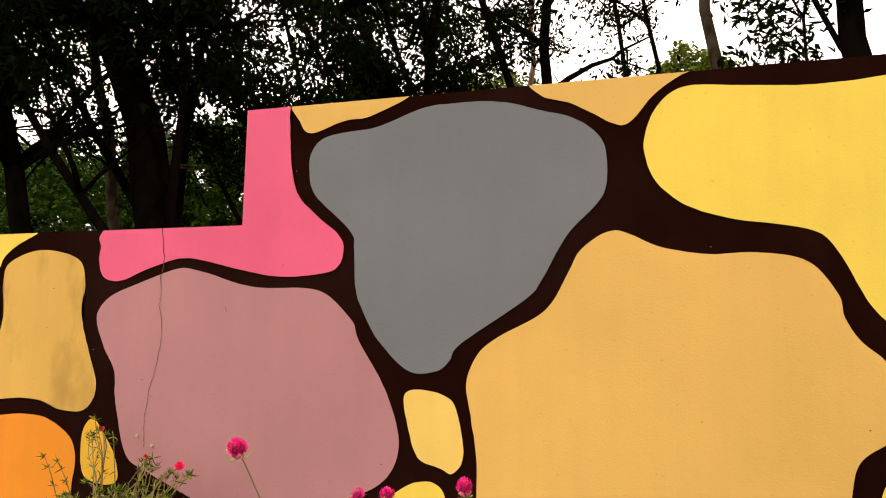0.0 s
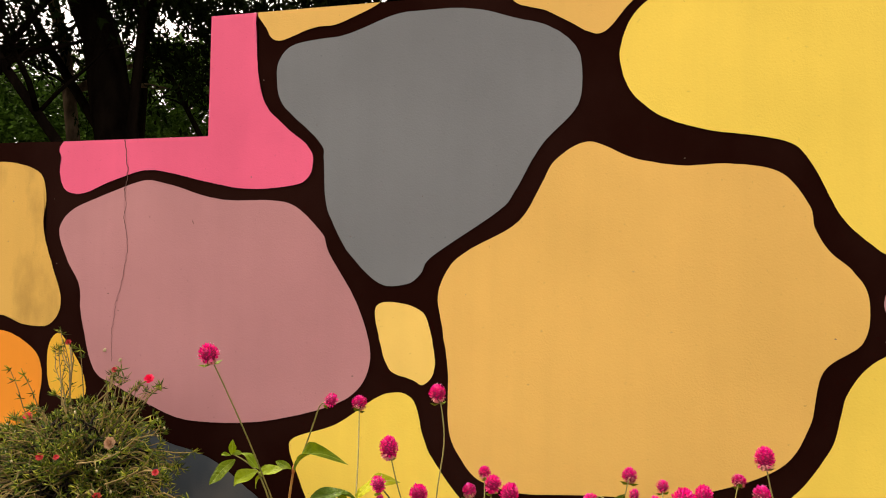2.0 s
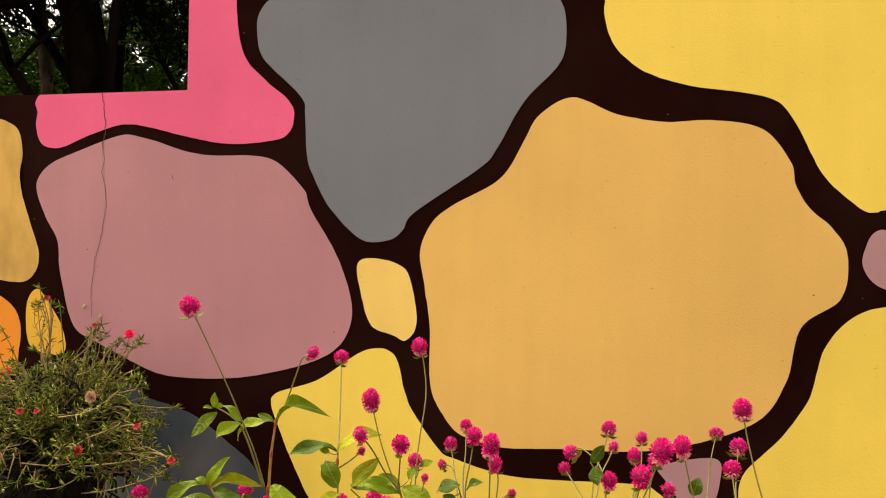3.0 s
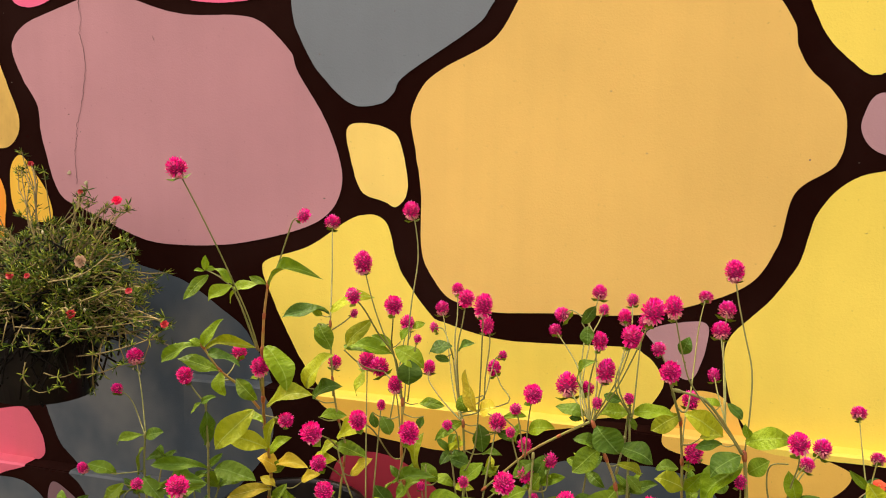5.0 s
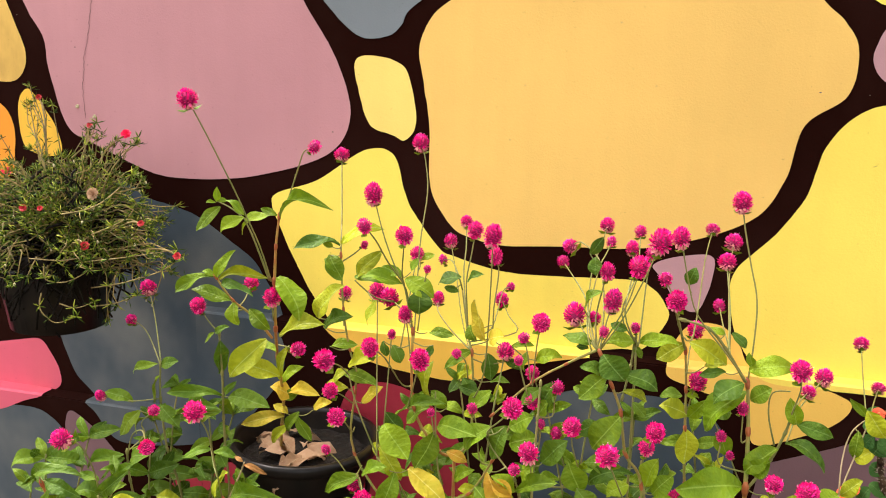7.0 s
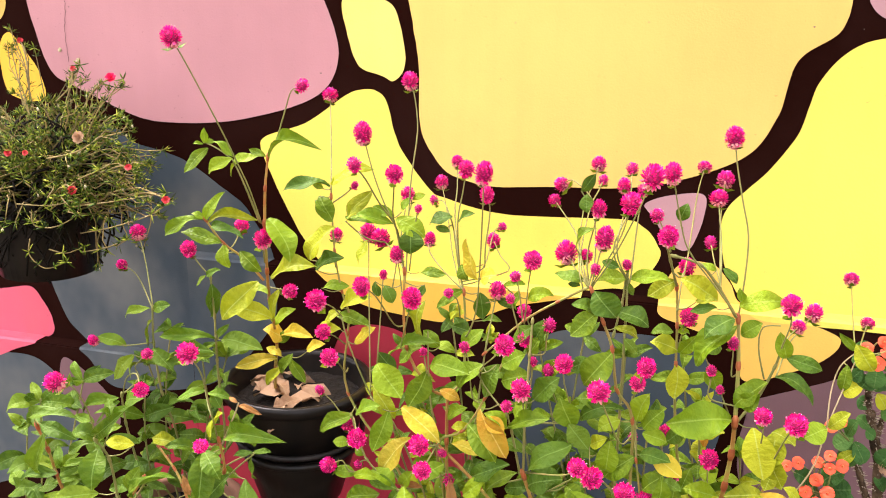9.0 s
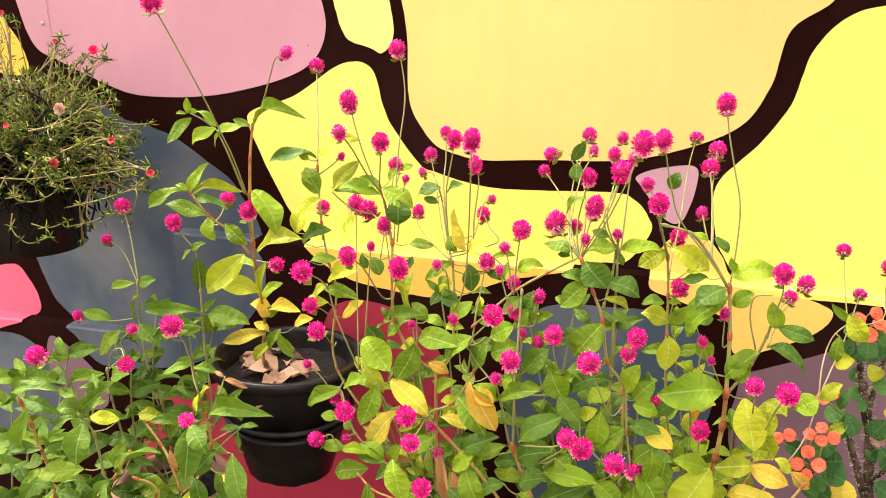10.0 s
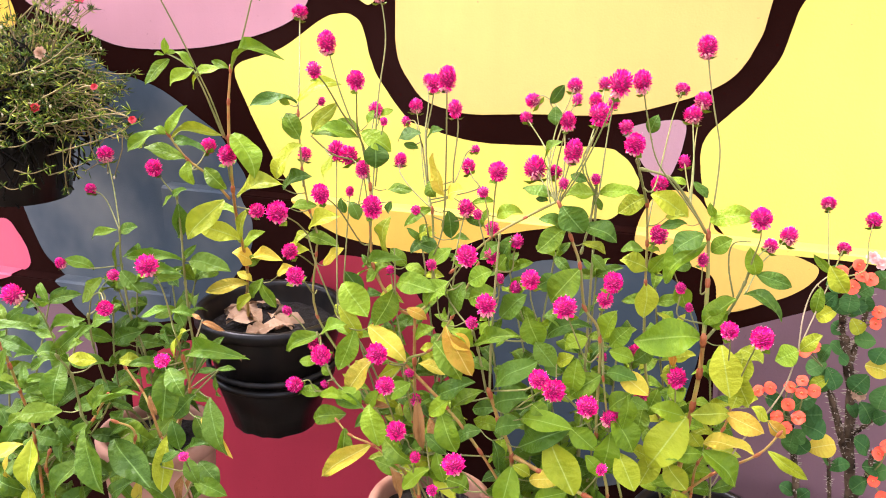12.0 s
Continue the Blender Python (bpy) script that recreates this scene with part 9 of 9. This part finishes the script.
MOSS = (-0.885, 1.275, 1.015)
BLOOMS = [(-0.851, 1.43, 1.209, 0.0105, 0), (-1.021, 1.30, 1.141, 0.0105, 0), (-0.700, 1.10, 1.067, 0.008, 1), (-0.587, 1.18, 1.043, 0.007, 1), (-0.838, 1.13, 1.113, 0.007, 1), (-1.056, 1.44, 1.272, 0.0065, 1), (-0.933, 1.43, 1.223, 0.006, 1), (-0.805, 1.13, 1.115, 0.005, 1), (-0.666, 1.20, 1.088, 0.006, 1)]  # x, y, z, radius, wilted
moss, ends = moss_rose(MOSS, [q[:3] for q in BLOOMS], 31)
for k, (x, y, z, r, dull) in enumerate(BLOOMS):
    near = min(ends, key=lambda q: (q - Vector((x, y, z))).length)
    rnd = random.Random(90 + k)
    bm = bmesh.new()
    tube(bm, bend(Vector(MOSS).lerp(near, 0.6), (x, y, z), (0, 0, 0.01), rnd, 6), [0.0018] * 5 + [0.0014, 0.0012], 5)
    part("stalk", bm, M_MOSS_DRY, moss)
    petal_flower(moss, (x, y, z), (0.2, -0.7, 0.6), r, M_PETAL_DULL if dull else M_PETAL_RED, k, "closed wilted red flower" if dull else "open red flower")
# long straw-coloured runners that arch out of the bush
runner(moss, (-1.060, 1.38, 1.080), (-1.122, 1.400, 1.131), (-1.142, 1.400, 1.176), (-1.164, 1.400, 1.215))
runner(moss, (-1.050, 1.38, 1.090), (-1.094, 1.400, 1.150), (-1.110, 1.400, 1.180), (-1.129, 1.400, 1.206))
runner(moss, (-0.960, 1.38, 1.140), (-0.985, 1.400, 1.210), (-1.000, 1.410, 1.262))
runner(moss, (-0.772, 1.200, 0.967), (-0.675, 1.130, 0.999), (-0.626, 1.120, 1.015), (-0.590, 1.130, 1.028), (-0.572, 1.150, 1.041))
runner(moss, (-0.774, 1.200, 0.933), (-0.671, 1.130, 0.969), (-0.630, 1.130, 0.987))
runner(moss, (-0.766, 1.180, 1.018), (-0.700, 1.120, 1.039), (-0.639, 1.100, 1.053), (-0.608, 1.110, 1.058), (-0.553, 1.130, 1.068))
runner(moss, (-0.726, 1.150, 1.074), (-0.644, 1.110, 1.106), (-0.613, 1.100, 1.125), (-0.616, 1.120, 1.140))
runner(moss, (-0.798, 1.120, 1.021), (-0.787, 1.110, 1.002), (-0.741, 1.100, 1.005), (-0.700, 1.100, 1.026), (-0.705, 1.120, 1.042))
runner(moss, (-0.726, 1.180, 1.136), (-0.687, 1.160, 1.182), (-0.674, 1.180, 1.209), (-0.662, 1.200, 1.232))
runner(moss, (-0.807, 1.120, 0.975), (-0.803, 1.110, 0.950), (-0.775, 1.110, 0.930), (-0.741, 1.120, 0.941))
runner(moss, (-0.772, 1.120, 0.960), (-0.731, 1.110, 0.960), (-0.712, 1.130, 0.968))
runner(moss, (-0.824, 1.120, 1.032), (-0.744, 1.100, 1.040), (-0.714, 1.120, 1.046))
runner(moss, (-0.756, 1.120, 1.111), (-0.670, 1.080, 1.133), (-0.644, 1.100, 1.153), (-0.622, 1.120, 1.183))
runner(moss, (-0.810, 1.220, 1.188), (-0.790, 1.240, 1.216), (-0.786, 1.260, 1.246))
petal_flower(moss, (-0.69, 1.115, 1.149), (0.1, -0.9, 0.3), 0.010, M_LITTER, 77, "dried papery tan flower")
pot("plant_pot", (MOSS[0] - 0.035, MOSS[1] + 0.02, 0.862), 0.108, 0.088, 0.155, 0.026, M_POT, "round black plastic pot hung high against the wall", soil=0.02)
wall_ring((MOSS[0] - 0.035, MOSS[1] + 0.02, 0.984), 0.113, FACE, "black iron ring bracket holding a pot")


# ---- crown of thorns ----
ROUND, ROUND_PALE, ROUND_YELLOW = blade_set(M_THORN_LEAF, "thorn", True), blade_set(M_LEAF_PALE, "thorn_pale", True), blade_set(M_LEAF_YELLOW, "thorn_old", True)
thorn_rnd = random.Random(55)


def crown_of_thorns(base):
    root = new("crown_of_thorns")
    root.matrix_basis = pose(*base)
    return tagged(root, "spiny crown of thorns shrub with coral flowers and round dark leaves", "flowering plant")


def thorn_stem(plant, r, *points):
    """A knobbly stem set all round with spines."""
    pts = [q + Vector((thorn_rnd.uniform(-1, 1), thorn_rnd.uniform(-1, 1), 0)) * r * 0.16 for q in curve_through(points)]
    n_ = len(pts) - 1
    bm = bmesh.new()
    tube(bm, pts, [r * (1 - 0.3 * k / n_) * thorn_rnd.uniform(0.86, 1.12) for k in range(n_ + 1)], 10)
    ob = part("stem", bm, M_THORN, plant)
    bm = bmesh.new()
    for _ in range(9 * n_):
        u = thorn_rnd.uniform(0.03, 0.99) * n_
        p = pts[int(u)].lerp(pts[min(n_, int(u) + 1)], u % 1)
        w = thorn_rnd.uniform(0, 6.28)
        d = Vector((math.cos(w), math.sin(w), thorn_rnd.uniform(-0.2, 0.6))).normalized()
        tube(bm, [p + d * r * 0.6, p + d * (r + thorn_rnd.uniform(0.002, 0.007))], [0.0012, 0.0002], 4, False)
    tagged(part("thorn_cover", bm, M_SPINE, ob, "grey-brown spines"), kind="stuff")


def cyathium(plant, foot, at):
    """A coral flower: two rounded bracts, which overlap into a disc, round a small eye."""
    p = Vector(at)
    bm = bmesh.new()
    tube(bm, bend(foot, p, (0, 0, 0.004), thorn_rnd, 4), 0.0012, 5)
    part("flower_stalk", bm, M_STALK, plant)
    d = Vector((thorn_rnd.uniform(-0.4, 0.4), -0.8, thorn_rnd.uniform(0.2, 0.8))).normalized()
    s = Vector((0, 0, 1)).cross(d).normalized()
    s.rotate(Matrix.Rotation(thorn_rnd.uniform(-0.9, 0.9), 3, d))
    up = d.cross(s)
    bm = bmesh.new()
    r = thorn_rnd.uniform(0.0088, 0.0108)
    for sg in (-1, 1):
        hub = bm.verts.new(p + d * 0.0005)
        mid, rim = [], []
        for k in range(13):
            a_ = math.pi * k / 12
            o = s * math.cos(a_) * 0.98 + up * (math.sin(a_) + 0.03) * sg
            mid.append(bm.verts.new(p + o * r * 0.55 + d * 0.0030))
            rim.append(bm.verts.new(p + o * r * (1 + 0.03 * math.sin(5 * a_)) + d * (0.0016 + 0.0016 * math.sin(a_ * 2 + sg))))
        for k in range(12):
            bm.faces.new((hub, mid[k], mid[k + 1]))
            bm.faces.new((mid[k], rim[k], rim[k + 1], mid[k + 1]))
    flower = part("flower", bm, M_CORAL, plant)
    bm = bmesh.new()
    bmesh.ops.create_icosphere(bm, subdivisions=1, radius=0.0023, matrix=Matrix.Translation(p + d * 0.003))
    part("eye", bm, M_CORAL_EYE, flower)


thorns = crown_of_thorns((0.560, 1.330, 0.375))
thorn_stem(thorns, 0.0098, (0.573, 1.329, 0.375), (0.585, 1.340, 0.451), (0.566, 1.330, 0.565), (0.553, 1.330, 0.664), (0.537, 1.320, 0.725), (0.524, 1.310, 0.769))
thorn_stem(thorns, 0.0062, (0.561, 1.330, 0.558), (0.544, 1.320, 0.606), (0.522, 1.310, 0.664), (0.505, 1.300, 0.715))
thorn_stem(thorns, 0.0062, (0.530, 1.325, 0.375), (0.500, 1.300, 0.461), (0.487, 1.290, 0.533), (0.474, 1.280, 0.583), (0.462, 1.270, 0.636))
thorn_stem(thorns, 0.0042, (0.565, 1.330, 0.598), (0.578, 1.320, 0.619), (0.590, 1.310, 0.643))
thorn_stem(thorns, 0.0040, (0.556, 1.316, 0.375), (0.551, 1.320, 0.458), (0.535, 1.310, 0.551), (0.526, 1.300, 0.578))
thorn_stem(thorns, 0.0058, (0.537, 1.320, 0.723), (0.521, 1.310, 0.774), (0.514, 1.300, 0.823), (0.515, 1.290, 0.862))
thorn_stem(thorns, 0.0046, (0.542, 1.320, 0.725), (0.546, 1.310, 0.787), (0.546, 1.300, 0.845))
thorn_stem(thorns, 0.0050, (0.586, 1.330, 0.485), (0.593, 1.310, 0.541), (0.592, 1.300, 0.588))
leaf(thorns, ROUND, (0.510, 1.290, 0.848), (0.483, 1.292, 0.858), 0.026, 0.03)
leaf(thorns, ROUND, (0.512, 1.290, 0.835), (0.501, 1.286, 0.816), 0.028, 0.11)
leaf(thorns, ROUND, (0.519, 1.290, 0.849), (0.516, 1.279, 0.820), 0.026, 0.08)
leaf(thorns, ROUND, (0.528, 1.290, 0.846), (0.545, 1.288, 0.862), 0.026, 0.03)
leaf(thorns, ROUND, (0.542, 1.300, 0.844), (0.546, 1.294, 0.819), 0.025, 0.09)
leaf(thorns, ROUND, (0.511, 1.290, 0.866), (0.482, 1.285, 0.879), 0.025, 0.10)
leaf(thorns, ROUND, (0.548, 1.300, 0.858), (0.566, 1.291, 0.881), 0.028, 0.05)
leaf(thorns, ROUND, (0.525, 1.290, 0.834), (0.536, 1.280, 0.819), 0.023, 0.08)
leaf(thorns, ROUND, (0.500, 1.290, 0.843), (0.487, 1.293, 0.824), 0.021, 0.08)
leaf(thorns, ROUND_PALE, (0.507, 1.300, 0.817), (0.481, 1.300, 0.795), 0.023, 0.06)
leaf(thorns, ROUND, (0.522, 1.310, 0.774), (0.504, 1.310, 0.788), 0.023, 0.04)
leaf(thorns, ROUND_PALE, (0.530, 1.310, 0.799), (0.543, 1.303, 0.778), 0.023, 0.09)
leaf(thorns, ROUND, (0.566, 1.300, 0.770), (0.537, 1.300, 0.768), 0.031, 0.07)
leaf(thorns, ROUND, (0.580, 1.300, 0.762), (0.568, 1.289, 0.740), 0.028, 0.05)
leaf(thorns, ROUND_YELLOW, (0.558, 1.300, 0.731), (0.590, 1.291, 0.727), 0.033, 0.06)
leaf(thorns, ROUND, (0.567, 1.310, 0.711), (0.548, 1.311, 0.681), 0.030, 0.05)
leaf(thorns, ROUND, (0.563, 1.310, 0.664), (0.584, 1.312, 0.633), 0.032, 0.11)
leaf(thorns, ROUND, (0.597, 1.310, 0.697), (0.587, 1.299, 0.662), 0.032, 0.06)
leaf(thorns, ROUND, (0.505, 1.300, 0.725), (0.478, 1.296, 0.710), 0.028, 0.03)
leaf(thorns, ROUND, (0.500, 1.300, 0.719), (0.497, 1.295, 0.679), 0.028, 0.11)
leaf(thorns, ROUND, (0.505, 1.300, 0.719), (0.521, 1.290, 0.689), 0.030, 0.08)
leaf(thorns, ROUND_PALE, (0.508, 1.290, 0.708), (0.484, 1.280, 0.690), 0.018, 0.08)
leaf(thorns, ROUND, (0.529, 1.310, 0.739), (0.507, 1.312, 0.756), 0.020, 0.05)
leaf(thorns, ROUND, (0.495, 1.300, 0.728), (0.503, 1.288, 0.760), 0.021, 0.04)
leaf(thorns, ROUND, (0.534, 1.300, 0.729), (0.519, 1.297, 0.742), 0.018, 0.03)
leaf(thorns, ROUND, (0.449, 1.270, 0.656), (0.421, 1.259, 0.676), 0.024, 0.07)
leaf(thorns, ROUND, (0.454, 1.270, 0.653), (0.434, 1.273, 0.623), 0.026, 0.07)
leaf(thorns, ROUND, (0.462, 1.270, 0.658), (0.491, 1.264, 0.685), 0.034, 0.09)
leaf(thorns, ROUND, (0.472, 1.270, 0.646), (0.504, 1.259, 0.659), 0.031, 0.08)
leaf(thorns, ROUND, (0.478, 1.270, 0.634), (0.512, 1.261, 0.625), 0.034, 0.08)
leaf(thorns, ROUND, (0.469, 1.260, 0.626), (0.468, 1.263, 0.586), 0.027, 0.03)
leaf(thorns, ROUND, (0.483, 1.260, 0.628), (0.471, 1.257, 0.609), 0.024, 0.08)
leaf(thorns, ROUND, (0.467, 1.270, 0.612), (0.493, 1.260, 0.593), 0.029, 0.05)
leaf(thorns, ROUND_YELLOW, (0.493, 1.270, 0.591), (0.532, 1.274, 0.604), 0.034, 0.12)
leaf(thorns, ROUND, (0.584, 1.300, 0.584), (0.559, 1.290, 0.611), 0.031, 0.09)
leaf(thorns, ROUND, (0.581, 1.300, 0.560), (0.607, 1.303, 0.556), 0.031, 0.05)
leaf(thorns, ROUND, (0.593, 1.300, 0.537), (0.572, 1.298, 0.516), 0.031, 0.03)
leaf(thorns, ROUND, (0.599, 1.300, 0.547), (0.617, 1.294, 0.564), 0.028, 0.09)
leaf(thorns, ROUND, (0.538, 1.310, 0.539), (0.565, 1.307, 0.556), 0.023, 0.10)
leaf(thorns, ROUND, (0.535, 1.310, 0.549), (0.515, 1.299, 0.574), 0.020, 0.06)
leaf(thorns, ROUND, (0.488, 1.290, 0.496), (0.466, 1.292, 0.509), 0.023, 0.08)
leaf(thorns, ROUND, (0.494, 1.290, 0.489), (0.509, 1.285, 0.511), 0.021, 0.07)
leaf(thorns, ROUND, (0.565, 1.320, 0.632), (0.549, 1.324, 0.652), 0.022, 0.08)
leaf(thorns, ROUND, (0.586, 1.310, 0.636), (0.601, 1.298, 0.654), 0.022, 0.10)
leaf(thorns, ROUND, (0.526, 1.320, 0.798), (0.532, 1.313, 0.825), 0.023, 0.07)
cyathium(thorns, (0.462, 1.270, 0.636), (0.409, 1.260, 0.684))
cyathium(thorns, (0.462, 1.270, 0.636), (0.424, 1.260, 0.691))
cyathium(thorns, (0.462, 1.270, 0.636), (0.452, 1.260, 0.697))
cyathium(thorns, (0.462, 1.270, 0.636), (0.468, 1.260, 0.710))
cyathium(thorns, (0.462, 1.270, 0.636), (0.468, 1.250, 0.694))
cyathium(thorns, (0.462, 1.270, 0.636), (0.486, 1.260, 0.696))
cyathium(thorns, (0.462, 1.270, 0.636), (0.452, 1.250, 0.673))
cyathium(thorns, (0.462, 1.270, 0.636), (0.439, 1.250, 0.650))
cyathium(thorns, (0.462, 1.270, 0.636), (0.468, 1.240, 0.658))
cyathium(thorns, (0.462, 1.270, 0.636), (0.452, 1.240, 0.639))
cyathium(thorns, (0.505, 1.300, 0.715), (0.468, 1.280, 0.750))
cyathium(thorns, (0.505, 1.300, 0.715), (0.479, 1.280, 0.759))
cyathium(thorns, (0.515, 1.292, 0.854), (0.499, 1.280, 0.881))
cyathium(thorns, (0.515, 1.292, 0.854), (0.520, 1.280, 0.893))
cyathium(thorns, (0.515, 1.292, 0.854), (0.524, 1.270, 0.880))
cyathium(thorns, (0.515, 1.292, 0.854), (0.539, 1.280, 0.873))
cyathium(thorns, (0.515, 1.292, 0.854), (0.514, 1.270, 0.862))
cyathium(thorns, (0.546, 1.310, 0.787), (0.561, 1.290, 0.821))
cyathium(thorns, (0.546, 1.310, 0.787), (0.558, 1.290, 0.803))
cyathium(thorns, (0.593, 1.310, 0.541), (0.597, 1.290, 0.592))
cyathium(thorns, (0.593, 1.310, 0.541), (0.607, 1.290, 0.606))
cyathium(thorns, (0.593, 1.310, 0.541), (0.599, 1.290, 0.543))
cyathium(thorns, (0.593, 1.310, 0.541), (0.616, 1.290, 0.516))
petal_flower(thorns, (0.559, 1.310, 0.678), (-0.1, -0.9, 0.2), 0.0115, M_LITTER, 78, "dried papery tan flower")
for k, at in enumerate(((0.541, 1.300, 0.900), (0.555, 1.300, 0.892))):
    petal_flower(thorns, at, (-0.2, -0.8, 0.4), 0.0095, M_PETAL_FADED, 80 + k, "faded pinkish white flower")
